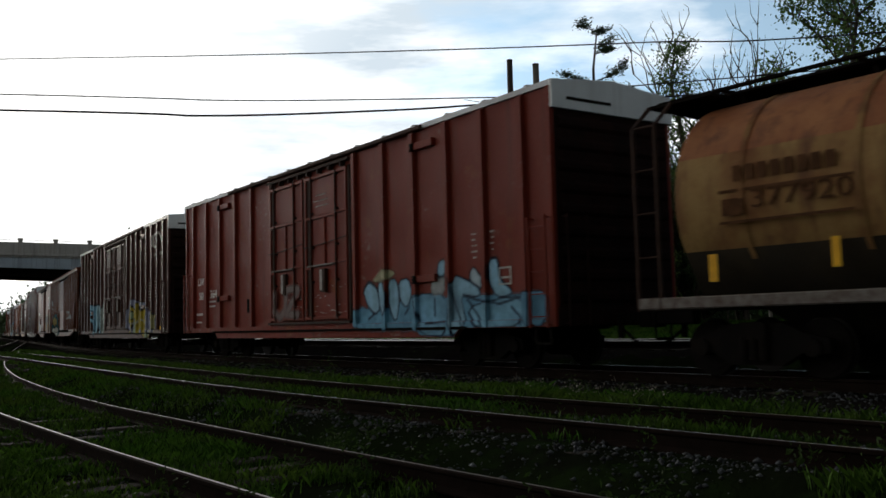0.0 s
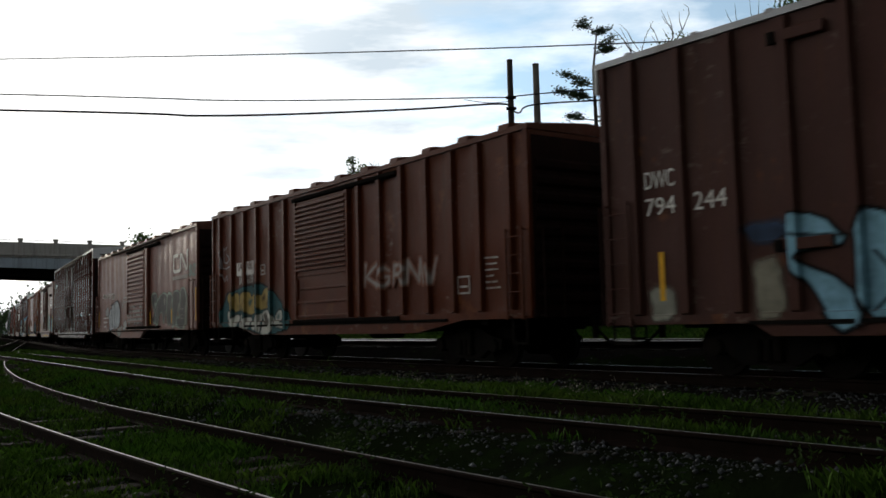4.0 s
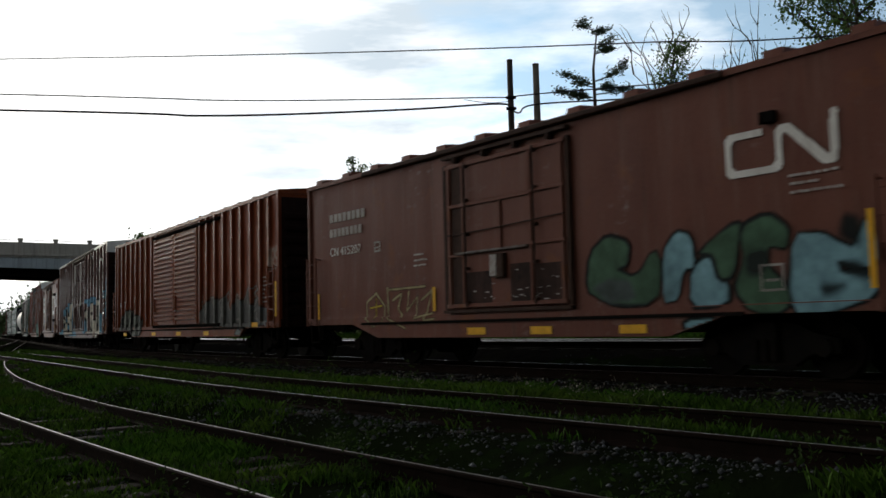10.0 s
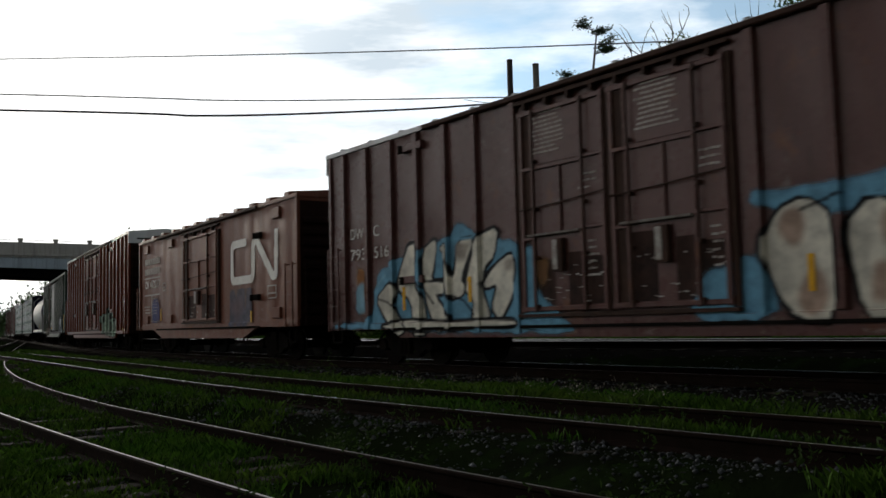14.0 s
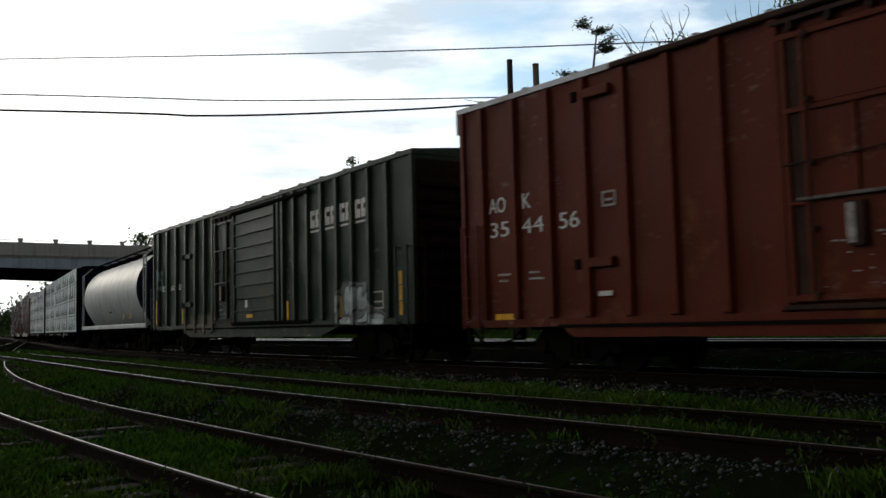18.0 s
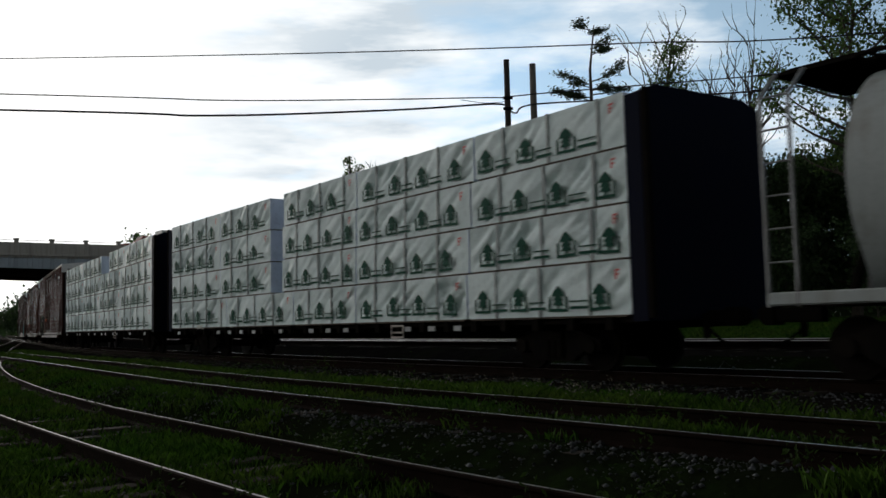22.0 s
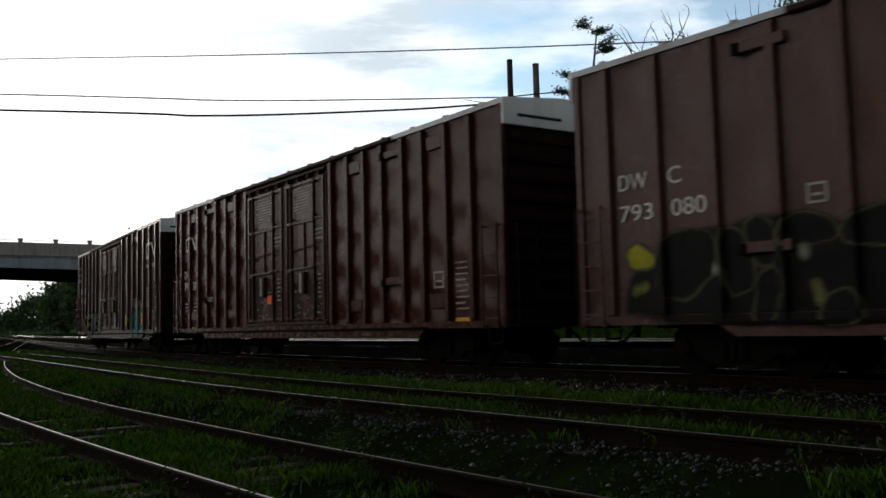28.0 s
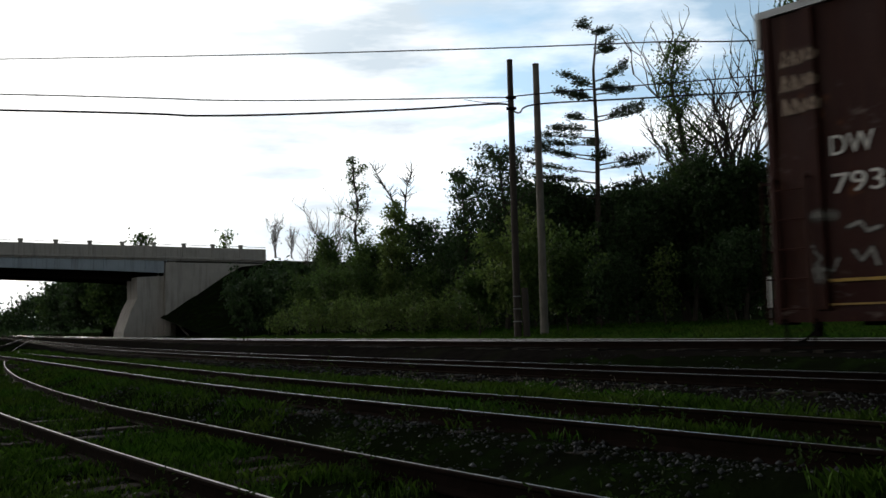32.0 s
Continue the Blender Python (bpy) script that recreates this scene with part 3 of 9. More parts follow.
def letters(car, body, x, z, h, y=1.49, width=None, material=None, label="white painted reporting mark"):
    """Painted characters h high whose lower left corner lies at x, z on the near side."""
    me, w = text_mesh(body, h / 0.69, material or M["white"])
    sx = (width / w) if width else 1.0
    for v in me.vertices:
        v.co.x *= sx
    return part("lettering", me, car, label, pose(x, -y - 0.004, z, 90, 0, 0))


def bars(car, rows, y=1.49, material=None, label="small white stencilled lines", name="stencil"):
    """Unreadable lines of small print: (x0, x1, z, height)."""
    s = Shape()
    if name == "stencil" and len(rows) <= 4:
        for x0, x1, z, h in rows:
            ob = part(name, Shape().box(x0, x1, -y - 0.006, -y, z, z + h).done(name, material or M["print"]), car, label)
        return ob
    for x0, x1, z, h in rows:
        s.box(x0, x1, -y - 0.006, -y, z, z + h)
    ob = part(name, s.done(name, material or M["print"]), car, label)
    if name == "stencil":
        ob["kind"] = "stuff"
    return ob


def blocks(car, x0, x1, z, h, n, y=1.49, label="white line of painted print", material=None):
    """A painted word as plain upright bars, one for each of its n letters."""
    w = (x1 - x0) / n
    bars(car, [(x0 + w * k, x0 + w * (k + 0.72), z, h) for k in range(n)], y, material, label)


def emblem(car, x, z, w, h, y=1.49):
    """The railway's looped emblem: an open rounded square that runs on into a zigzag, painted over the posts."""
    t = h * 0.2
    a = t / 2

    def arc(cx, cz, r, a0, a1):
        return [(cx + r * math.cos(radians(a0 + (a1 - a0) * k / 5)), cz + r * math.sin(radians(a0 + (a1 - a0) * k / 5))) for k in range(6)]
    r = h * 0.16
    p = [(x + w * 0.33, z + h - a)] + arc(x + a + r, z + h - a - r, r, 90, 180) + arc(x + a + r, z + a + r, r, 180, 270)
    p += arc(x + w * 0.5 - r, z + a + r, r, 270, 360) + arc(x + w * 0.5 + r * 0.9, z + h - a - r * 0.9, r * 0.9, 180, 60)
    p += arc(x + w - a - r * 0.9, z + a + r * 0.7, r * 0.7, 240, 360) + [(x + w - a, z + h)]
    ribs = [float(q) for q in car["ribs"].split(",")] if car["ribs"] else []
    st = 0.02 if h < 1 else 0.03
    xs = list(np.arange(x - 0.06, x + w + 0.06, st))
    for q in ribs:
        if x < q < x + w:
            xs += [q - 0.085, q - 0.0655, q + 0.0655, q + 0.085]
    xs, zs = np.array(sorted(xs)), np.arange(z - 0.06, z + h + 0.06, st)
    X, Z = np.meshgrid(xs, zs, indexing="ij")
    d = np.full(X.shape, 9.0)
    for (ax, az), (bx, bz) in zip(p[:-1], p[1:]):
        dx, dz = bx - ax, bz - az
        k = np.clip(((X - ax) * dx + (Z - az) * dz) / (dx * dx + dz * dz + 1e-9), 0, 1)
        d = np.minimum(d, np.hypot(X - ax - k * dx, Z - az - k * dz))
    ink = d < a
    vid, v, f = {}, [], []

    def vert(i, j):
        if (i, j) not in vid:
            vid[(i, j)] = len(v)
            v.append((float(xs[i]), -y - rib_at(xs[i], ribs) - 0.005, float(zs[j])))
        return vid[(i, j)]
    for i in range(len(xs) - 1):
        for j in range(len(zs) - 1):
            if ink[i:i + 2, j:j + 2].sum() > 2:
                f.append((vert(i, j), vert(i + 1, j), vert(i + 1, j + 1), vert(i, j + 1)))
    return part("emblem", mesh("emblem", v, f, [M["white"]]), car, "white painted emblem")


def rib_at(x, ribs, w=0.0835, d=0.09):
    """How far the side stands proud at x because of a side post."""
    best = 0.0
    for r in ribs:
        q = abs(x - r)
        if q < w:
            best = max(best, d if q < 0.0655 else d * (w - q) / (w - 0.065))
    return best


def side_sheet(name, L, z0, z1, ribs, wave, seed, pm):
    """The near side's sheet steel: slightly dished and buckled between its posts."""
    nx, nz = int(L / 0.11), int((z1 - z0) / 0.13)
    edges = sorted([-L / 2] + list(ribs) + [L / 2])
    v, f = [], []
    for i in range(nx + 1):
        x = -L / 2 + L * i / nx
        k = max(j for j in range(len(edges)) if edges[j] <= x + 1e-6)
        e0, e1 = edges[k], edges[min(k + 1, len(edges) - 1)]
        q = (x - e0) / (e1 - e0) if e1 > e0 else 0.0
        dish = math.sin(math.pi * min(1.0, max(0.0, q)))
        for j in range(nz + 1):
            z = z0 + (z1 - z0) * j / nz
            if wave == "quilt":
                n_ = 0.5 + 0.5 * math.sin(z * 6.4 + x * 2.6 + 1.8 * noise.noise((x, z * 0.7, seed)))
                d = 0.034 * math.sqrt(dish) * n_
            elif wave == "sheet":
                d = 0.03 * (0.5 + 0.5 * noise.noise((x * 1.5, z * 0.35, seed))) + 0.012 * (0.5 + 0.5 * math.sin(x * 7.2 + 2.5 * noise.noise((x * 0.5, z * 0.5, seed + 3))))
            else:
                d = 0.034 * dish * (0.6 + 0.7 * noise.noise((x * 0.8, z * 0.6, seed)) + 0.4 * math.sin(z * 3.3 + x * 2.4 + 2.0 * noise.noise((x * 0.6, z * 0.5, seed + 5))))
            if i in (0, nx) or j in (0, nz):
                d = 0.0
            v.append((x, -1.49 + max(0.0, d), z))
    for i in range(nx):
        for j in range(nz):
            q = i * (nz + 1) + j
            f.append((q, q + nz + 1, q + nz + 2, q + 1))
    return mesh(name, v, f, [pm], smooth=True)


def boxcar(label, u, L, H, paint, ribs, door, sill=0.95, fish=None, white_end=False, roof="flat", wave="dish", lip=5.4):
    """A boxcar whose middle lies u along the train. ribs: side posts from the middle; door: kind and its stretch."""
    pm = M[paint]
    car = thing("boxcar", label, "freight car", "cars of the train")
    CARS.append((car, u, L))
    hl, y = L / 2, 1.49
    top = H - 0.1
    st = sill + 0.14
    s = Shape()
    s.box(-hl, hl, -1.45, y, sill + 0.02, top)
    part("body", s.done("body", pm), car)
    part("side_sheet", side_sheet("side_sheet", L, sill + 0.02, top, ribs, wave, u, pm), car)
    s = Shape()
    s.slab([(-y - 0.05, top - 0.02), (-y - 0.05, top + 0.08), (0, top + 0.22), (y + 0.05, top + 0.08), (y + 0.05, top - 0.02)], -hl - 0.03, hl + 0.03)
    rm = M["galv"] if white_end else pm
    part("roof", s.done("roof", rm), car, "weathered metal roof")
    n = int(L / 1.25)
    c_ = 0.03 if roof == "flat" else 0.085
    cap = Shape().slab([(-y - 0.055, top + 0.05), (-y - 0.04, top + 0.09 + c_), (0, top + 0.22 + c_), (y + 0.04, top + 0.09 + c_), (y + 0.055, top + 0.05)],
                       -0.16 if roof != "flat" else -0.05, 0.16 if roof != "flat" else 0.05).done("roof_seam", rm)
    for k in range(n):
        part("roof_seam", cap, car, at=pose(-hl + (k + 0.5) * L / n, 0, 0))
    # a heavier eave rail over the middle of the car, which carries the door
    if lip:
        s = Shape().box(-lip, lip, -y - 0.11, -y, top - 0.04, top + 0.06, b=0.02)
        part("eave_rail", s.done("eave_rail", M["door_iron"]), car, "dark door-carrying eave rail")
    for sy in (-1, 1):
        s = Shape()
        if fish:
            a0, a1, b0, b1, deep = fish
            poly = [(-hl, sill), (-hl, st), (hl, st), (hl, sill), (b1, sill), (b0, deep), (a1, deep), (a0, sill)]
        else:
            poly = [(-hl, sill), (-hl, st), (hl, st), (hl, sill)]
        s.prism(poly, sy * 1.44, sy * 1.54)
        part("side_sill", s.done("side_sill", pm), car)
    part("sill_flange", Shape().box(-hl + 2.6, hl - 2.6, -1.575, -1.54, sill - 0.02, sill + 0.035).done("sill_flange", M["black_steel"]), car, "dark grimy flange along the sill")
    me = post_mesh("side_post", st - 0.015, top - 0.02, pm)
    both(car, "side_post", me, ribs, y)
    cm = Shape().box(-0.06, 0.06, -0.045, 0.05, sill, top, b=0.012).done("corner_post", pm)
    both(car, "corner_post", cm, (-hl + 0.05, hl - 0.05), y)
    er = Shape().prism([(0.0, -0.13), (0.07, -0.05), (0.07, 0.05), (0.0, 0.13)], -y + 0.12, y - 0.12).done("end_rib", M["end_black"])
    beam = Shape().box(0.0, 0.06, -y, y, sill, 1.12, b=0.012).done("end_beam", M["end_black"])
    sheet = Shape().box(0.0, 0.012, -y + 0.05, y - 0.05, sill + 0.03, top - (0.4 if white_end else 0.12)).done("end_sheet", M["end_black"])
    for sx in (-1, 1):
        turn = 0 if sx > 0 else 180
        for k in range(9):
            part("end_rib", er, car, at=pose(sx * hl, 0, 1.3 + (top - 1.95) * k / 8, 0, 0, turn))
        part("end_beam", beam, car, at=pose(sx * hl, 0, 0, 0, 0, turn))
        part("end_sheet", sheet, car, "black end sheet", pose(sx * hl, 0, 0, 0, 0, turn))
        if white_end:
            s = Shape().slab([(-y - 0.05, top - 0.42), (-y - 0.05, top + 0.08), (0, top + 0.222), (y + 0.05, top + 0.08), (y + 0.05, top - 0.42)],
                             min(sx * (hl + 0.031), sx * (hl + 0.09)), max(sx * (hl + 0.031), sx * (hl + 0.09)))
            cap_ = part("end_cap", s.done("end_cap", M["white_roof"]), car, "white-painted upper end panel")
            bm_ = Shape().box(0.0, 0.006, -1.2, -0.1, top - 0.26, top - 0.2).done("stencil", M["black_steel"])
            if sx > 0:
                part("stencil", bm_, cap_, at=pose(hl + 0.09, 0, 0))
    zl = 2.75 if H > 4.8 else 2.6
    lm = ladder_mesh("ladder", sill - 0.02, zl, 0.46, pm, 5)
    both(car, "ladder", lm, (hl - 0.34, -hl + 0.34), y)
    el = ladder_mesh("end_ladder", sill, zl, 0.46, M["end_black"], 5)
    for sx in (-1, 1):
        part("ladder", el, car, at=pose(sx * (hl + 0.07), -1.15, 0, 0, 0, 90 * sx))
    s = Shape()
    for x in (-0.2, 0.2):
        s.box(x - 0.02, x + 0.02, -0.05, -0.03, 0.5, sill + 0.1)
    s.box(-0.2, 0.2, -0.05, -0.03, 0.48, 0.52)
    both(car, "step", s.done("step", M["black_steel"]), (hl - 0.34, -hl + 0.34), y)
    s = Shape()
    ring = [(-hl - 0.2, 0.7 + 0.28 * math.cos(6.2832 * k / 16), 2.4 + 0.28 * math.sin(6.2832 * k / 16)) for k in range(17)]
    s.tube(ring, 0.016, 5)
    s.box(-hl - 0.22, -hl - 0.0, 0.66, 0.74, 2.36, 2.44)
    s.box(-hl - 0.19, -hl - 0.17, 0.42, 0.98, 2.38, 2.42)
    part("brake_wheel", s.done("brake_wheel", M["black_steel"]), car)
    part("centre_sill", Shape().box(-hl + 0.6, hl - 0.6, -0.35, 0.35, 0.72, 1.0, b=0.04).done("centre_sill", M["black_steel"]), car)
    cb = Shape().box(-0.1, 0.1, -1.4, 1.4, 0.84, 1.0, b=0.02).done("cross_bearer", M["black_steel"])
    for k in range(5):
        part("cross_bearer", cb, car, at=pose(-hl + L * (k + 0.5) / 5, 0, 0))
    part("brake_cylinder", Shape().tube([(1.0, -0.75, 0.74), (2.1, -0.75, 0.74)], 0.17, 10).done("brake_cylinder", M["black_steel"]), car)
    bogies(car, L)
    couplers(car, L)
    car["sill_top"] = st
    car["skirt"] = ",".join("%.2f" % q for q in ((*fish, sill) if fish else (0, 0, 0, 0, sill, sill)))
    for d in door:
        if d[0] == "plug":
            plug_door(car, d[1], d[2], H, pm)
        else:
            slide_door(car, d[1], d[2], H, pm, d[3], d[4] if len(d) > 4 else 1.2)
    car["ribs"] = ",".join("%.2f" % r for r in ribs)
    car["half"] = hl
    car["doors"] = "%.2f,%.2f" % ((door[0][1], door[-1][2]) if door else (0, 0))
    return car


def plug_door(car, x0, x1, H, pm, y=1.49):
    """A plug door: framed sheet with a print panel, lock rods, a worn bar, a lock case and grease low down."""
    rnd = random.Random(int(x0 * 100) + int(car["sill_top"] * 1000))
    z0, z1 = car["sill_top"] + 0.12, H - 0.4
    w, hz = x1 - x0, z1 - z0
    fx = lambda q: x0 + w * q
    fz = lambda q: z0 + hz * q
    door = part("door", Shape().box(x0, x1, -y - 0.05, -y + 0.02, z0, z1, b=0.01).done("door", pm), car, "plug door with lock rods")
    for a_, b_, q, t in ((0.0, 1.0, 0.015, 0.04), (0.0, 1.0, 0.985, 0.04), (0.02, 0.74, 0.705, 0.035), (0.74, 1.0, 0.715, 0.03), (0.74, 1.0, 0.385, 0.03), (0.02, 0.15, 0.36, 0.03)):
        part("door_rail", Shape().box(fx(a_), fx(b_), -y - 0.1, -y - 0.04, fz(q) - t, fz(q) + t, b=0.01).done("door_rail", pm), door)
    for q, a_, b_, t in ((0.03, 0.0, 1.0, 0.045), (0.16, 0.0, 1.0, 0.03), (0.49, 0.38, 0.7, 0.028), (0.74, 0.0, 1.0, 0.03), (0.975, 0.0, 1.0, 0.045)):
        part("door_stile", Shape().box(fx(q) - t, fx(q) + t, -y - 0.095, -y - 0.04, fz(a_), fz(b_), b=0.01).done("door_stile", pm), door)
    part("print_panel", Shape().box(fx(0.18), fx(0.72), -y - 0.062, -y - 0.045, fz(0.72), fz(0.96), b=0.006).done("print_panel", pm), door)
    part("side_channel", Shape().box(fx(0.05), fx(0.145), -y - 0.054, -y - 0.048, fz(0.03), fz(0.97)).done("side_channel", M["door_iron"]), door, "dark greasy channel")
    for a_, b_ in () if pm.name in ("faded_red_paint", "maroon_red_paint", "orange_red_paint", "olive_green_paint") else ((0.18, 0.4), (0.56, 0.72), (0.76, 0.95)):
        part("grease", Shape().box(fx(a_), fx(b_), -y - 0.054, -y - 0.048, fz(0.03), fz(0.34 - 0.1 * rnd.random())).done("grease", M["grease"]), door, "dark grease over the paint")
    rod = Shape().tube([(0, -y - 0.13, z0 + 0.02), (0, -y - 0.13, z1 - 0.02)], 0.018, 6)
    for z in np.linspace(z0 + 0.1, z1 - 0.1, 5):
        rod.box(-0.035, 0.035, -y - 0.14, -y - 0.05, z - 0.03, z + 0.03)
    rod = rod.done("lock_rod", M["door_iron"])
    for q in (0.2, 0.78):
        part("lock_rod", rod, door, at=pose(fx(q), 0, 0))
    part("cross_rod", Shape().tube([(fx(0.0), -y - 0.11, fz(0.505)), (fx(0.45), -y - 0.11, fz(0.515)), (fx(1.0), -y - 0.11, fz(0.54))], 0.014, 6).done("cross_rod", M["door_iron"]), door)
    bar_ = Shape().box(fx(0.1), fx(0.72), -y - 0.14, -y - 0.06, fz(0.373) - 0.024, fz(0.373) + 0.024, b=0.008).done("door_handle", M["lock_grey"])
    part("door_handle", bar_, door, "worn grey door bar")
    lk = part("lock_box", Shape().box(fx(0.42), fx(0.53), -y - 0.15, -y - 0.05, fz(0.19), fz(0.345), b=0.02).done("lock_box", M["door_iron"]), door, "greasy lock box")
    part("lock_plate", Shape().box(fx(0.42), fx(0.475), -y - 0.158, -y - 0.15, fz(0.2), fz(0.34), b=0.005).done("lock_plate", M["chip"]), lk, "pale chipped lock plate")
    s = Shape()
    for k in range(26):
        x, z = fx(rnd.uniform(0.2, 0.95)), fz(rnd.choice((0.045, 0.06, 0.1, 0.16, 0.22)) + rnd.uniform(-0.012, 0.012))
        s.box(x, x + rnd.uniform(0.015, 0.12), -y - 0.058, -y - 0.053, z, z + rnd.uniform(0.008, 0.03))
    ob = part("scuff", s.done("scuff", M["chip"]), door, "small pale chips in the paint")
    ob["kind"] = "stuff"
    # dark strips along both door edges stand in for shade in the gaps
    gap = Shape().box(-0.045, 0.045, -y - 0.06, -y, z0 - 0.02, z1 + 0.02).done("door_seal", M["door_iron"])
    for x in (x0 - 0.055, x1 + 0.055):
        part("door_seal", gap, car, "dark strip painted as the shade in the door gap", pose(x, 0, 0))
    hg = Shape().box(-0.035, 0.035, -y - 0.13, -y, z1 + 0.02, z1 + 0.14, b=0.012).done("door_hanger", M["door_iron"])
    for k in range(4):
        part("door_hanger", hg, door, at=pose(x0 + w * (0.1 + 0.265 * k), 0, 0))
    tr = Shape().box(x0 - 0.1, x1 + 0.1, -y - 0.11, -y, -0.03, 0.03).done("door_track", M["door_iron"])
    part("door_track", tr, car, at=pose(0, 0, z0 - 0.06))
    part("door_track", tr, car, at=pose(0, 0, z1 + 0.17))


def slide_door(car, x0, x1, H, pm, n, low=1.2, y=1.49):
    """A sliding door pressed with level corrugations above a plain lower part."""
    z0, z1 = 1.1, H - 0.34
    door = part("door", Shape().box(x0, x1, -y - 0.06, -y + 0.02, z0, z1, b=0.012).done("door", pm), car, "corrugated sliding door")
    h = (z1 - low) / n * (0.4 if n > 10 else 0.08)
    vb = Shape().box(-0.055, 0.055, -y - 0.11, -y - 0.05, z0, z1, b=0.015).done("door_stile", pm)
    for x in (x0 + 0.055, x1 - 0.055):
        part("door_stile", vb, door, at=pose(x, 0, 0))
    co = Shape().slab([(-y - 0.058, -h), (-y - 0.125, -h * 0.5), (-y - 0.125, h * 0.4), (-y - 0.058, h)], x0 + 0.12, x1 - 0.12).done("corrugation", pm)
    for k in range(n):
        part("corrugation", co, door, at=pose(0, 0, low + 0.06 + (z1 - low - 0.12) * (k + 0.5) / n))
    if low > 1.3:
        hb = Shape().box(x0 + 0.11, x1 - 0.11, -y - 0.09, -y - 0.05, -0.03, 0.03, b=0.01).done("door_rail", pm)
        for z in np.linspace(z0 + 0.06, low - 0.03, 4):
            part("door_rail", hb, door, at=pose(0, 0, z))
    part("door_handle", Shape().box(x0 + 0.3, x0 + 0.36, -y - 0.19, -y - 0.12, 1.6, 2.1, b=0.012).done("door_handle", pm), door)
    tr = Shape().box(x0 - 0.1, x1 + 2.2, -y - 0.12, -y, -0.05, 0.05, b=0.02).done("door_track", M["black_steel"])
    part("door_track", tr, car, at=pose(0, 0, z0 - 0.07))
    part("door_track", tr, car, at=pose(0, 0, z1 + 0.07))


def bracket(car, x, z, w, pm, kind="pad", y=1.49):
    """Small fittings welded to the side: a jacking pad, a cover plate or a stub frame."""
    s = Shape()
    if kind == "plate":
        s.box(x - w / 2, x + w / 2, -y - 0.055, -y + 0.03, z - 0.15, z + 0.15, b=0.015)
        part("cover_plate", s.done("cover_plate", pm), car)
    else:
        s.box(x - w / 2, x + w / 2, -y - 0.085, -y + 0.03, z - 0.08, z + 0.08, b=0.012)
        br = part("bracket", s.done("bracket", pm), car)
        part("stop_block", Shape().box(x - w * 0.5, x - w * 0.36, -y - 0.13, -y - 0.06, z - 0.1, z + 0.07, b=0.015).done("stop_block", M["black_steel"]), br, "dark stop block")


def patch(car, x0, x1, z0, z1, material, y=1.49, name="reflector", label="yellow reflective strip"):
    s = Shape().box(x0, x1, -y - 0.012, -y - 0.002, z0, z1, b=0.003)
    part(name, s.done(name, material), car, label)


def data_panel(car, x, z, w=0.42, h=0.4, y=1.49):
    """A stencilled box of test dates: white outline with short lines in it."""
    r = 0.035
    bars(car, [(x, x + w, z, r), (x, x + w, z + h - r, r), (x, x + r, z, h), (x + w - r, x + w, z, h), (x + 0.08, x + w - 0.08, z + h * 0.35, 0.04)],
         y, label="white-framed data panel", name="data_panel")


GLYPH = {
    "S": [[(0.9, 0.82), (0.5, 1), (0.12, 0.8), (0.25, 0.55), (0.75, 0.45), (0.9, 0.2), (0.5, 0), (0.1, 0.15)]],
    "A": [[(0, 0), (0.45, 1), (0.55, 1), (1, 0)], [(0.25, 0.38), (0.75, 0.38)]],
    "U": [[(0.1, 1), (0.1, 0.25), (0.5, 0), (0.9, 0.25), (0.9, 1)]],
    "G": [[(0.9, 0.8), (0.5, 1), (0.1, 0.6), (0.15, 0.2), (0.55, 0), (0.9, 0.25), (0.9, 0.5), (0.6, 0.5)]],
    "R": [[(0.1, 0), (0.1, 1), (0.7, 1), (0.9, 0.75), (0.7, 0.5), (0.1, 0.5)], [(0.5, 0.5), (0.95, 0)]],
}
GLYPH.update({
    "K": [[(0.1, 0), (0.1, 1)], [(0.9, 1), (0.15, 0.45), (0.95, 0)]],
    "E": [[(0.9, 1), (0.1, 1), (0.1, 0), (0.9, 0)], [(0.1, 0.52), (0.7, 0.52)]],
    "O": [[(0.5, 1), (0.1, 0.7), (0.1, 0.3), (0.5, 0), (0.9, 0.3), (0.9, 0.7), (0.5, 1)]],
    "N": [[(0.1, 0), (0.1, 1), (0.9, 0), (0.9, 1)]],
    "W": [[(0, 1), (0.25, 0), (0.5, 0.7), (0.75, 0), (1, 1)]],
    "B": [[(0.1, 0), (0.1, 1), (0.7, 0.95), (0.75, 0.6), (0.15, 0.52), (0.85, 0.4), (0.8, 0.05), (0.1, 0)]],
    "Z": [[(0.1, 1), (0.9, 1), (0.1, 0), (0.9, 0)]],
})


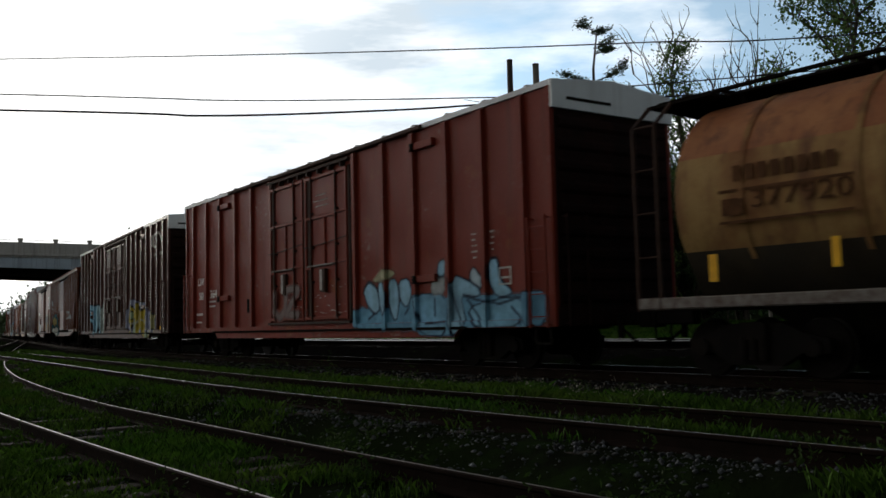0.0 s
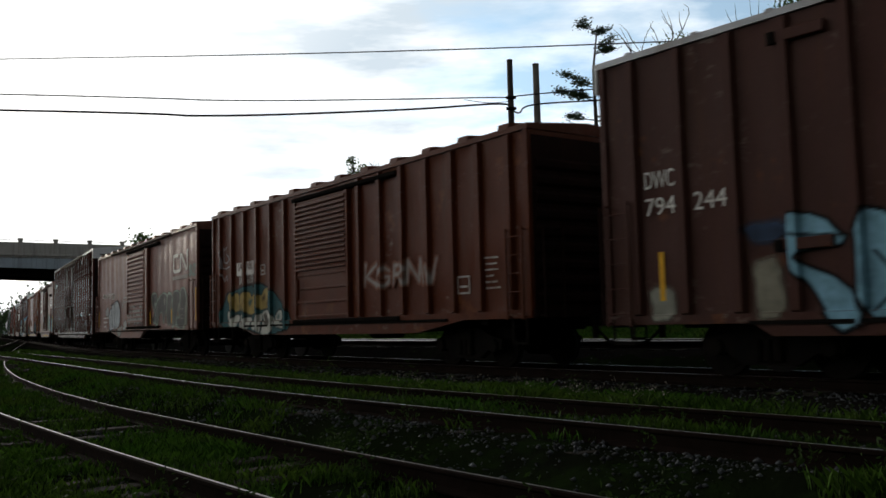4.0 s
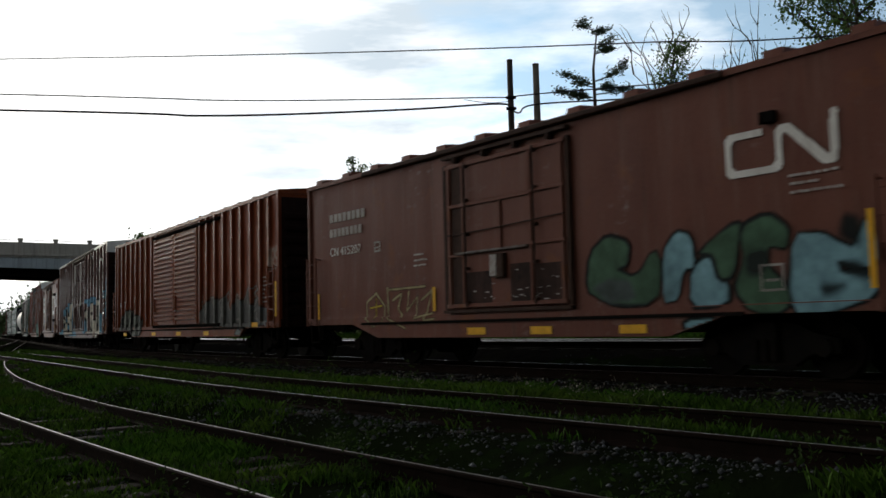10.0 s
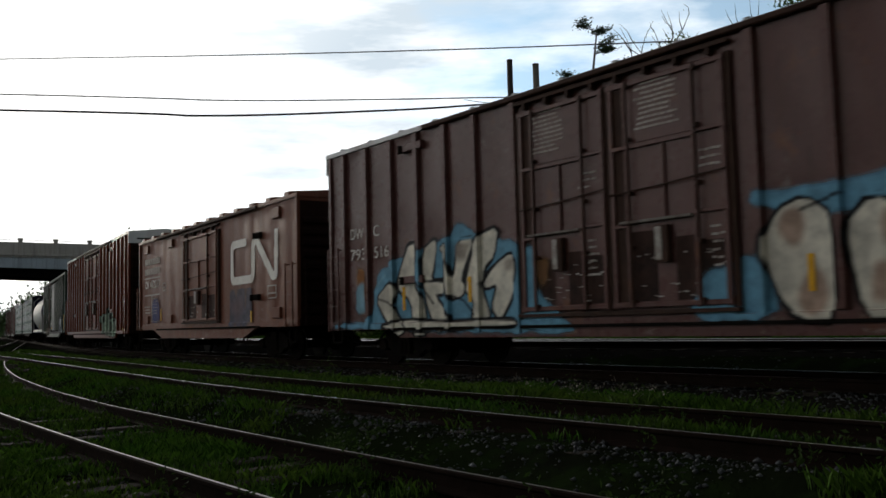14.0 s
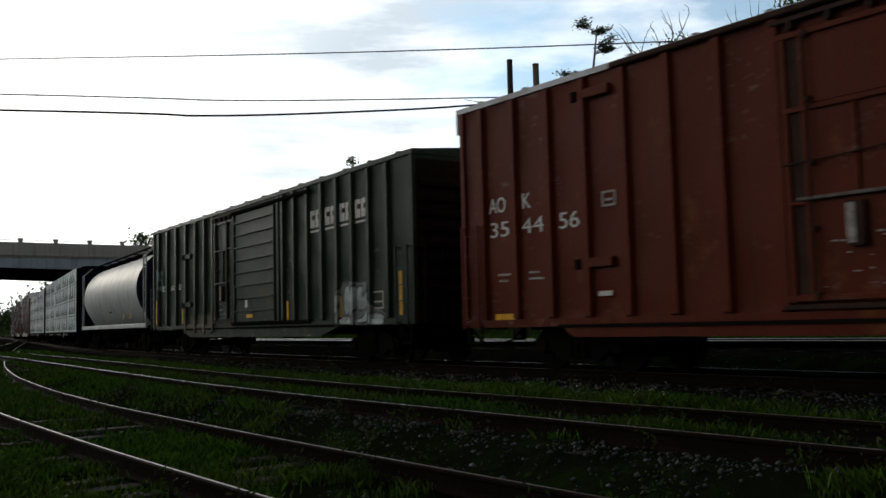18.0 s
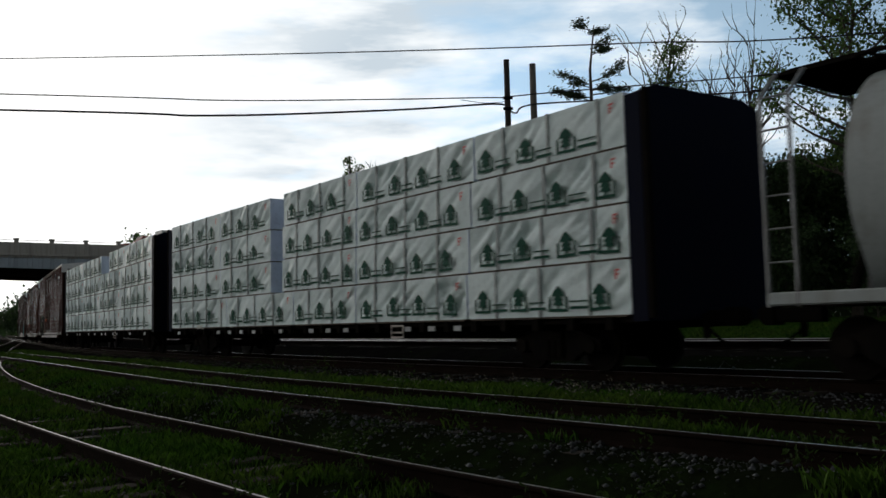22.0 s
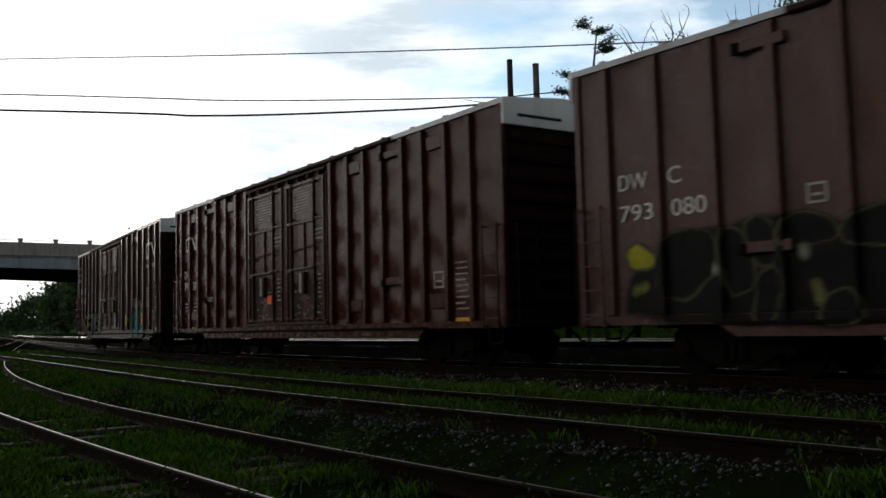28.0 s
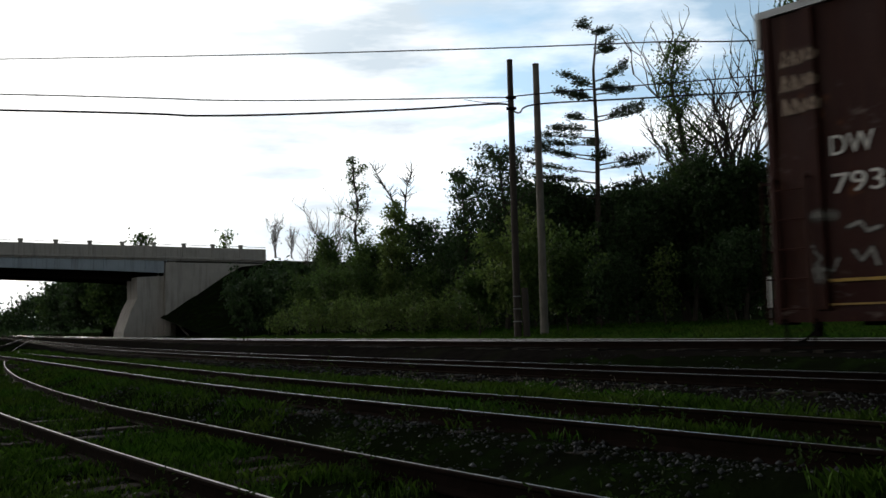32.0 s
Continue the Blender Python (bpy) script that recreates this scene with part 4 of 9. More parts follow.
def graffiti(car, spec, base, y=1.49, door=None):
    """Sprayed lettering that follows the posts. spec: x0, x1, z0, z1, forms, fill, second fill, outline, halo, weight, slant, seed."""
    x0, x1, z0, z1, word, fill, fill2, edge, halo, weight, slant, seed = spec
    ribs = [float(r) for r in car["ribs"].split(",")] if car["ribs"] else []
    rnd = random.Random(seed)
    pad = 0.22
    xs = list(np.arange(x0 - pad, x1 + pad, 0.034))
    for r in ribs:
        if x0 - pad < r < x1 + pad:
            xs += [r - 0.085, r - 0.0655, r + 0.0655, r + 0.085]
    xs = np.array(sorted(xs))
    zs = np.arange(max(z0 - pad, 0.66), z1 + pad, 0.034)
    X, Z = np.meshgrid(xs, zs, indexing="ij")
    n = len(word)
    step = (x1 - x0) / n
    best = np.full(X.shape, 9.0)
    drop = np.full(X.shape, 9.0)
    for k, ch in enumerate(word):
        cx, w = x0 + step * k + rnd.uniform(-0.06, 0.06), step * rnd.uniform(0.95, 1.12)
        zb, h = z0 + rnd.uniform(0, 0.14) * (z1 - z0), (z1 - z0) * (rnd.uniform(0.62, 1.06) if weight > 0.1 else rnd.uniform(0.78, 0.98))
        for st in GLYPH[ch]:
            q = [(cx + w * a + slant * h * b, zb + h * b) for a, b in st]
            for (ax, az), (bx, bz) in zip(q[:-1], q[1:]):
                dx, dz = bx - ax, bz - az
                t = np.clip(((X - ax) * dx + (Z - az) * dz) / (dx * dx + dz * dz + 1e-9), 0, 1)
                best = np.minimum(best, np.hypot(X - ax - t * dx, Z - az - t * dz))
                if weight > 0.1:
                    U, V = X + 0.1, Z + 0.07
                    t = np.clip(((U - ax) * dx + (V - az) * dz) / (dx * dx + dz * dz + 1e-9), 0, 1)
                    drop = np.minimum(drop, np.hypot(U - ax - t * dx, V - az - t * dz))
    wob = np.array([[noise.noise((a * 3.1, b * 3.1, seed)) for b in zs] for a in xs]) * 0.05
    wob2 = np.array([[noise.noise((a * 1.1, b * 1.6, seed + 9)) for b in zs] for a in xs])
    d = best + wob
    def step_(e, wd=0.045):
        return np.clip((e - d) / wd + 0.5, 0, 1)[..., None]
    col = np.ones(X.shape + (3,)) * np.array(base)
    ah = step_(weight + 0.13 + 0.16 * wob2, 0.08) if halo else np.zeros(X.shape + (1,))
    if halo:
        col = col * (1 - ah) + np.array(halo) * ah
    ed = 0.06 + 0.05 * wob2 if weight > 0.1 else 0.03
    ae = step_(weight + ed, 0.035)
    if weight > 0.1:
        ae = np.maximum(ae, np.clip((weight + 0.03 - drop - wob) / 0.035 + 0.5, 0, 1)[..., None])
    col = col * (1 - ae) + np.array(edge) * ae
    af = step_(weight, 0.035)
    g = np.clip((Z - z0) / (z1 - z0) + 0.5 * wob2, 0, 1)[..., None]
    col = col * (1 - af) + (np.array(fill) * (1 - g) + np.array(fill2) * g) * af
    if weight > 0.12:      # a thin bright line along each stroke, and loose dark lines across
        hi = np.clip(1 - np.abs(d - weight * 0.55) / 0.022, 0, 1)[..., None] * np.clip(wob2 * 4, 0, 1)[..., None]
        col = col * (1 - hi) + np.minimum(1, col * 1.5 + 0.04) * hi
        ln = np.clip(1 - np.abs(wob2 - 0.1 + 0.6 * wob) / 0.022, 0, 1)[..., None] * af * 0.8
        col = col * (1 - ln) + np.array(edge) * ln
    al = np.maximum(np.maximum(ah, ae), af)[..., 0]
    wear = np.clip(0.95 + 0.3 * wob2, 0.5, 1)[..., None]
    col = col * wear + np.array(base) * (1 - wear)
    vid, v, cc, f = {}, [], [], []
    def vert(i, j):
        if (i, j) not in vid:
            x = xs[i]
            off = rib_at(x, ribs)
            if Z[i, j] < car["sill_top"] + 0.01:
                off = max(off, 0.05)
            if door and door[0] < x < door[1]:
                off = max(off, 0.11)
            vid[(i, j)] = len(v)
            v.append((float(x), -y - off - 0.006, float(zs[j])))
            cc.append((*[float(q) for q in col[i, j]], 1.0))
        return vid[(i, j)]
    a0, a1, b0, b1, deep, sill = [float(q) for q in car["skirt"].split(",")]
    low = np.interp(xs, [a0 - 0.01, a1, b0, b1 + 0.01], [sill, deep, deep, sill]) if b1 > a0 else np.full(len(xs), sill)
    for i in range(len(xs) - 1):
        for j in range(len(zs) - 1):
            if al[i:i + 2, j:j + 2].max() > 0.02 and zs[j] > max(low[i], low[i + 1]) - 0.005:
                f.append((vert(i, j), vert(i + 1, j), vert(i + 1, j + 1), vert(i, j + 1)))
    me = mesh("graffiti", v, f, [M["spray"]])
    at = me.color_attributes.new("spray", "FLOAT_COLOR", "POINT")
    at.data.foreach_set("color", [q for c_ in cc for q in c_])
    return part("graffiti", me, car, "sprayed graffiti lettering")


class Mural:
    """Sprayed artwork on the near side, laid down shape by shape in metres along and up the car; it follows the posts."""

    def __init__(self, car, edge, width, seed):
        self.car, self.edge, self.width, self.seed, self.shapes = car, edge, width, seed, []

    def add(self, kind, col, pts):
        if kind != "line":       # rounded corners
            q = []
            for k in range(len(pts)):
                (ax, az), (bx, bz) = pts[k], pts[(k + 1) % len(pts)]
                q += [(ax * 0.8 + bx * 0.2, az * 0.8 + bz * 0.2), (ax * 0.2 + bx * 0.8, az * 0.2 + bz * 0.8)]
            pts = q
        self.shapes.append((kind, col, pts))
        return self

    def fill(self, col, *pts):
        return self.add("fill", col, pts)

    def wash(self, col, *pts):
        return self.add("wash", col, pts)

    def line(self, col, *pts):
        return self.add("line", col, pts)

    def done(self, label="sprayed graffiti lettering", y=1.49, cell=0.03):
        car, seed = self.car, self.seed
        ribs = [float(q) for q in car["ribs"].split(",")] if car["ribs"] else []
        allp = [p for _, _, pts in self.shapes for p in pts]
        x0, x1 = min(p[0] for p in allp) - 0.15, min(car["half"] - 0.02, max(p[0] for p in allp) + 0.15)
        x0 = max(x0, -car["half"] + 0.02)
        z0, z1 = max(0.62, min(p[1] for p in allp) - 0.15), max(p[1] for p in allp) + 0.15
        xs = list(np.arange(x0, x1, cell))
        for q in ribs:
            if x0 < q < x1:
                xs += [q - 0.085, q - 0.0655, q + 0.0655, q + 0.085]
        xs, zs = np.array(sorted(xs)), np.arange(z0, z1, cell)
        X, Z = np.meshgrid(xs, zs, indexing="ij")
        n1 = np.array([[noise.noise((a * 3.3, b * 3.3, seed)) for b in zs] for a in xs])
        n2 = np.array([[noise.noise((a * 1.2, b * 1.9, seed + 9)) for b in zs] for a in xs])
        col, alpha = np.zeros(X.shape + (3,)), np.zeros(X.shape)
        U, V = X + 0.03 * n1, Z + 0.03 * n2

        def lay(c_, cover):
            nonlocal col, alpha
            out = cover + alpha * (1 - cover)
            col = (np.array(c_) * cover[..., None] + col * (alpha * (1 - cover))[..., None]) / np.maximum(out, 1e-6)[..., None]
            alpha = out

        for kind, c_, pts in self.shapes:
            best, odd = np.full(X.shape, 9.0), np.zeros(X.shape, bool)
            m_ = len(pts)
            for k in range(m_ - 1 if kind == "line" else m_):
                (ax, az), (bx, bz) = pts[k], pts[(k + 1) % m_]
                dx, dz = bx - ax, bz - az
                t = np.clip(((U - ax) * dx + (V - az) * dz) / (dx * dx + dz * dz + 1e-9), 0, 1)
                best = np.minimum(best, np.hypot(U - ax - t * dx, V - az - t * dz))
                if abs(dz) > 1e-9:
                    odd ^= ((az > V) != (bz > V)) & (U < dx * (V - az) / dz + ax)
            sd = np.where(odd, -best, best)
            if kind == "line":
                lay(c_, np.clip((0.028 - best) / 0.022 + 0.5, 0, 1) * (0.9 + 0.3 * n2).clip(0.5, 1))
            elif kind == "wash":
                lay(c_, np.clip((0.02 + 0.06 * n1 - sd) / 0.1 + 0.5, 0, 1) * 0.92)
            else:
                if self.width:
                    lay(self.edge, np.clip((self.width * (1 + n2) - sd) / 0.025 + 0.5, 0, 1))
                g = (0.88 + 0.22 * (V - z0) / (z1 - z0) + 0.25 * n2)[..., None]
                shade = np.clip((-sd) / 0.025 + 0.5, 0, 1)
                lay(np.array(c_) * g, shade)
        alpha = alpha * np.clip(1.02 + 0.35 * n2, 0.6, 1)
        a0, a1, b0, b1, deep, sill = [float(q) for q in car["skirt"].split(",")]
        low = np.interp(xs, [a0 - 0.01, a1, b0, b1 + 0.01], [sill, deep, deep, sill]) if b1 > a0 else np.full(len(xs), sill)
        doors = [float(q) for q in car["doors"].split(",")]
        vid, v, cc, f = {}, [], [], []

        def vert(i, j):
            if (i, j) not in vid:
                off = rib_at(xs[i], ribs)
                if zs[j] < car["sill_top"] + 0.01:
                    off = max(off, 0.052)
                elif doors[0] < xs[i] < doors[1]:
                    off = max(off, 0.057)
                vid[(i, j)] = len(v)
                v.append((float(xs[i]), -y - off - 0.006, float(zs[j])))
                cc.extend((*[float(q) for q in np.clip(col[i, j], 0, 1)], float(alpha[i, j])))
            return vid[(i, j)]
        for i in range(len(xs) - 1):
            for j in range(len(zs) - 1):
                if alpha[i:i + 2, j:j + 2].max() > 0.03 and zs[j] > max(low[i], low[i + 1]) - 0.005:
                    f.append((vert(i, j), vert(i + 1, j), vert(i + 1, j + 1), vert(i, j + 1)))
        me = mesh("graffiti", v, f, [M["spray"]])
        me.color_attributes.new("spray", "FLOAT_COLOR", "POINT").data.foreach_set("color", cc)
        return part("graffiti", me, self.car, label)


def even(a, b, n):
    return [a + (b - a) * k / (n - 1) for k in range(n)]


def mirror(*xs):
    return [-x for x in reversed(xs)] + list(xs)


RA = mirror(2.42, 3.75, 5.0, 6.25, 7.45, 8.65)
RB = mirror(2.45, 3.38, 4.3, 5.2, 6.08, 6.95, 7.85, 8.75)
RC = mirror(2.55, 3.72, 4.7, 5.7, 6.7, 7.72, 8.72)
RD = [-8.68, -7.86, -7.04, -6.2, -5.38, -4.54, -3.7, -2.92, 2.5, 3.35, 4.15, 4.97, 5.85, 6.64, 7.5, 8.35]
F60 = (-6.75, -6.45, 6.4, 6.6, 0.61)
D60 = [("plug", -2.38, -0.27), ("plug", -0.17, 2.12)]
DQ = [("plug", -2.7, -0.31), ("plug", -0.1, 2.2)]


def sixty_fittings(car, pm, plates=False):
    for x, z in ((-5.88, 4.7), (5.4, 4.68), (-5.92, 1.84), (5.4, 1.84)):
        bracket(car, x, z, 0.8 if not plates else 0.78, pm)
    if plates:
        for x in (-7.5, -4.14, 3.74, 7.12):
            bracket(car, x, 4.64, 0.5, pm, "plate")
            bracket(car, x, 1.35, 0.5, pm, "plate")


def placards(car, H=5.12, w1=1.1):
    """Blocks of fine print high on the doors."""
    for x0 in (-2.1, 0.4):
        rnd = random.Random(int(x0 * 31) + 7)
        rows = []
        for k in range(10):
            z = 4.6 - k * 0.079
            q, end = x0 + rnd.uniform(0.0, 0.2), x0 + w1 - rnd.uniform(0.0, 0.22)
            while q < end:
                l_ = rnd.uniform(0.05, 0.17)
                rows.append((q, min(q + l_, end), z + rnd.uniform(-0.004, 0.004), 0.034))
                q += l_ + rnd.uniform(0.012, 0.03)
        bars(car, rows, 1.555, label="block of small white print")
        small_print(car, x0 + 1.2, 3.35, 3, 0.5, int(x0 * 100), 1.545)
        small_print(car, x0 + 1.36, 2.2, 6, 0.3, int(x0 * 70), 1.545)


def small_print(car, x, z, rows=8, w=0.42, seed=1, y=1.49):
    rnd = random.Random(seed)
    out = []
    for k in range(rows):
        q = x + rnd.uniform(0.0, 0.06)
        stop = x + w * rnd.uniform(0.55, 1.0)
        while q < stop:
            l_ = rnd.uniform(0.03, 0.11)
            out.append((q, min(q + l_, stop), z - k * 0.115 + rnd.uniform(-0.005, 0.005), 0.036))
            q += l_ + rnd.uniform(0.015, 0.05)
    bars(car, out, y)


# --- each car with its own marks, from the head of the train to its tail ---
c1 = boxcar("faded red sixty-foot boxcar with blue graffiti", 162.23, 18.9, 5.15, "c1", RA, D60, 0.79, F60, True)
sixty_fittings(c1, M["c1"])
graffiti(c1, (-2.2, -0.6, 1.15, 1.95, "UZ", (0.17, 0.13, 0.12), (0.2, 0.16, 0.15), (0.07, 0.05, 0.05), None, 0.08, 0.1, 2), (0.2, 0.058, 0.043), door=(-2.5, -0.1))
letters(c1, "LW", -8.35, 2.27, 0.24, width=0.55)
letters(c1, "50", -8.25, 1.8, 0.24, width=0.4)
letters(c1, "364", -7.26, 1.82, 0.25, width=0.62)
bars(c1, [(-8.5, -7.9, 1.35, 0.07), (-8.5, -8.0, 1.1, 0.05), (-7.3, -6.75, 1.75, 0.05), (-7.3, -6.8, 1.6, 0.05)])
for k, (x, w) in enumerate(((0.42, 0.9), (0.3, 1.0), (0.45, 0.8))):
    small_print(c1, x, 4.2 - 0.14 * k, 1, w, 70 + k, 1.556)
data_panel(c1, 7.85, 1.58, 0.36, 0.34)
small_print(c1, 7.0, 2.6, 5, 0.2, 3)
small_print(c1, 7.6, 2.6, 4, 0.2, 4)
patch(c1, -4.2, -3.75, 1.35, 1.75, M["black_steel"], name="paint_patch", label="dark repaint patch")

c2 = boxcar("dark brown high boxcar with blue and yellow graffiti", 141.23, 18.8, 5.12, "c2", RB, D60, 0.79, F60, True)
sixty_fittings(c2, M["c2"])
placards(c2)
emblem(c2, 7.0, 4.05, 1.65, 0.6)
blocks(c2, 7.05, 7.75, 3.74, 0.12, 4)
blocks(c2, 7.95, 8.65, 3.74, 0.12, 5)
letters(c2, "DWC", -8.58, 2.82, 0.27, width=0.58)
letters(c2, "794", -8.58, 2.4, 0.27, width=0.58)
letters(c2, "244", -7.68, 2.4, 0.27, width=0.58)
patch(c2, 8.5, 8.62, 0.98, 1.98, M["yellow"])
patch(c2, 8.0, 8.45, 0.92, 1.06, M["yellow"])
patch(c2, -8.35, -8.25, 1.15, 1.9, M["yellow"])
small_print(c2, 6.2, 2.75, 7, 0.5, 7)
small_print(c2, 7.2, 2.75, 6, 0.5, 8)

c3 = boxcar("rusty brown fifty-foot boxcar with a louvred door and white graffiti", 122.2, 15.6, 4.5, "c3",
            [-7.1, -6.16, -5.22, -4.3, -3.37, -2.43, 1.64, 2.6, 3.52, 4.5, 5.42, 6.31, 7.25], [("slide", -1.72, 1.2, 15, 2.25)], 0.95, (-5.7, -4.5, 4.0, 5.75, 0.7), roof="caps", lip=0)
graffiti(c3, (1.8, 4.8, 1.75, 2.25, "KGRHW".replace("H", "N"), (0.4, 0.36, 0.34), (0.4, 0.36, 0.34), (0.25, 0.15, 0.12), None, 0.03, 0.1, 13), (0.22, 0.082, 0.05))
patch(c3, -5.84, -5.3, 2.46, 2.86, M["white"], name="lettering_panel", label="white lettering panel")
patch(c3, -5.2, -4.6, 2.46, 2.86, M["white"], name="lettering_panel", label="white lettering panel")
letters(c3, "IA", -5.72, 2.53, 0.26, 1.503, 0.3, M["c3"], "red cut-out letters")
letters(c3, "NR", -5.12, 2.53, 0.26, 1.503, 0.44, M["c3"], "red cut-out letters")
letters(c3, "10", -5.72, 2.13, 0.26, width=0.36)
letters(c3, "119", -5.1, 2.13, 0.26, width=0.44)
data_panel(c3, -4.1, 2.4, 0.3, 0.3)
data_panel(c3, 5.5, 1.46, 0.42, 0.36)
small_print(c3, 6.4, 2.1, 6, 0.5, 14)

c4 = boxcar("dusty red-brown smooth-sided boxcar with dark graffiti", 104.67, 16.4, 4.47, "c4", [], [("slide", -1.75, 1.2, 17, 1.15)], 0.9, (-5.3, -3.3, 0.3, 1.1, 0.62), roof="caps", wave="sheet", lip=5.0)
part("door_post", Shape().box(1.35, 1.7, -1.6, -1.47, 1.05, 4.15, b=0.03).done("door_post", M["c4"]), c4)
emblem(c4, 5.15, 2.92, 1.9, 0.7)
blocks(c4, 5.15, 7.05, 2.68, 0.13, 9)
graffiti(c4, (-1.55, 1.0, 1.2, 1.85, "OUOSO", (0.2, 0.2, 0.18), (0.3, 0.29, 0.26), (0.02, 0.02, 0.02), None, 0.1, 0.0, 118), (0.2, 0.075, 0.052), door=(-1.8, 1.25))
graffiti(c4, (7.15, 8.05, 2.7, 3.1, "SUZ", (0.1, 0.2, 0.18), (0.1, 0.2, 0.18), (0.12, 0.13, 0.11), None, 0.035, 0.1, 17), (0.2, 0.09, 0.068))
letters(c4, "417063", -6.35, 2.38, 0.2, width=1.1)
letters(c4, "CNIS", -7.15, 2.38, 0.2, width=0.68)
data_panel(c4, -5.1, 2.35, 0.3, 0.28)
data_panel(c4, 6.05, 1.27, 0.45, 0.38)
for x in (1.85, 4.96):
    patch(c4, x - 0.05, x + 0.05, 1.15, 1.65, M["yellow"])
patch(c4, -8.1, -8.02, 1.15, 1.85, M["yellow"])
patch(c4, 8.1, 8.18, 1.2, 2.3, M["yellow"], 1.54)
bars(c4, [(-7.0, -6.5, 1.5, 0.06), (-6.4, -5.9, 1.5, 0.06), (-7.0, -6.2, 1.3, 0.07), (-6.9, -6.4, 1.1, 0.06)])

c5 = boxcar("dark brown high boxcar with quilted side panels and pale upper end", 85.33, 18.85, 5.12, "c5", RD, DQ, 0.79, F60, True, wave="quilt")
sixty_fittings(c5, M["c5"], True)
placards(c5)
emblem(c5, -8.42, 3.6, 1.05, 0.5)
letters(c5, "DWC", -8.56, 2.55, 0.27, width=0.56)
letters(c5, "794", -8.56, 2.15, 0.27, width=0.56)
letters(c5, "569", -7.72, 2.15, 0.27, width=0.54)
small_print(c5, -8.5, 1.75, 3, 0.5, 18)
small_print(c5, -7.68, 1.75, 3, 0.5, 19)
small_print(c5, 7.72, 2.08, 9, 0.52, 20)
data_panel(c5, 6.95, 1.62, 0.36, 0.34)
patch(c5, 7.72, 8.2, 0.86, 1.0, M["yellow"])
patch(c5, -8.1, -7.6, 0.84, 0.98, M["yellow"])
graffiti(c5, (-6.4, -5.5, 0.82, 1.0, "SZ", (0.45, 0.42, 0.38), (0.45, 0.42, 0.38), (0.3, 0.24, 0.2), None, 0.05, 0.0, 21), (0.13, 0.065, 0.052))
graffiti(c5, (5.1, 5.75, 0.82, 1.15, "ZN", (0.4, 0.37, 0.34), (0.4, 0.37, 0.34), (0.25, 0.2, 0.17), None, 0.05, 0.0, 22), (0.13, 0.065, 0.052))

c6 = boxcar("brown smooth-sided boxcar with teal graffiti", 66.25, 15.55, 4.47, "c4", [], [("plug", -1.78, 1.68)], 0.92, (-5.6, -4.5, 3.8, 4.9, 0.61), roof="caps", wave="sheet", lip=5.0)
emblem(c6, 4.93, 2.83, 1.78, 0.68)
bracket(c6, 5.7, 3.62, 0.2, M["black_steel"])
blocks(c6, -6.7, -5.0, 3.42, 0.2, 8)
blocks(c6, -6.7, -5.15, 3.06, 0.2, 8)
letters(c6, "415207", -6.2, 2.54, 0.2, width=0.95)
letters(c6, "CN", -6.7, 2.54, 0.2, width=0.4)
for x in (-0.9, 0.95, 3.1):
    patch(c6, x - 0.28, x + 0.28, 0.66, 0.8, M["yellow"], 1.545)
patch(c6, 7.0, 7.09, 1.2, 2.2, M["yellow"])
patch(c6, -7.35, -7.27, 1.05, 1.7, M["yellow"])
patch(c6, -2.4, -2.3, 1.15, 1.65, M["yellow"])
data_panel(c6, 5.42, 1.22, 0.38, 0.38)
data_panel(c6, -4.65, 2.55, 0.24, 0.24)
small_print(c6, -3.1, 2.35, 3, 0.6, 26)
small_print(c6, 5.9, 2.75, 3, 0.9, 27)

c7 = boxcar("orange-red boxcar with double corrugated doors and grey overspray", 47.3, 18.78, 4.68, "c7", mirror(2.62, 3.35, 4.15, 4.95, 5.74, 6.5, 7.3, 8.05, 8.72),
            [("slide", -2.9, -0.28, 19, 1.15), ("slide", -0.2, 2.4, 19, 1.15)], 0.9, (-6.8, -6.3, 6.3, 6.8, 0.66), lip=0)
graffiti(c7, (8.75, 9.25, 2.5, 3.1, "RS", (0.4, 0.3, 0.25), (0.4, 0.3, 0.25), (0.3, 0.16, 0.1), None, 0.035, 0.1, 30), (0.26, 0.085, 0.046))
letters(c7, "BC", -8.5, 2.31, 0.24, width=0.36)
letters(c7, "OL", -7.72, 2.31, 0.24, width=0.36)
letters(c7, "860", -8.57, 1.84, 0.24, width=0.38)
letters(c7, "752", -7.88, 1.84, 0.24, width=0.44)
data_panel(c7, -6.2, 2.06, 0.3, 0.3)
small_print(c7, -8.45, 1.65, 3, 0.4, 31)
small_print(c7, -7.7, 1.65, 3, 0.4, 32)
small_print(c7, 7.95, 2.3, 7, 0.5, 33)
for x in (-7.5, -3.05, 0.2, 3.25):
    patch(c7, x - 0.26, x + 0.26, 0.7, 0.83, M["yellow"], 1.545)
patch(c7, 7.25, 7.85, 0.93, 1.06, M["yellow"], 1.545)
patch(c7, -9.24, -9.14, 1.1, 2.15, M["yellow"], 1.54)
patch(c7, 9.14, 9.25, 1.2, 2.15, M["yellow"], 1.54)

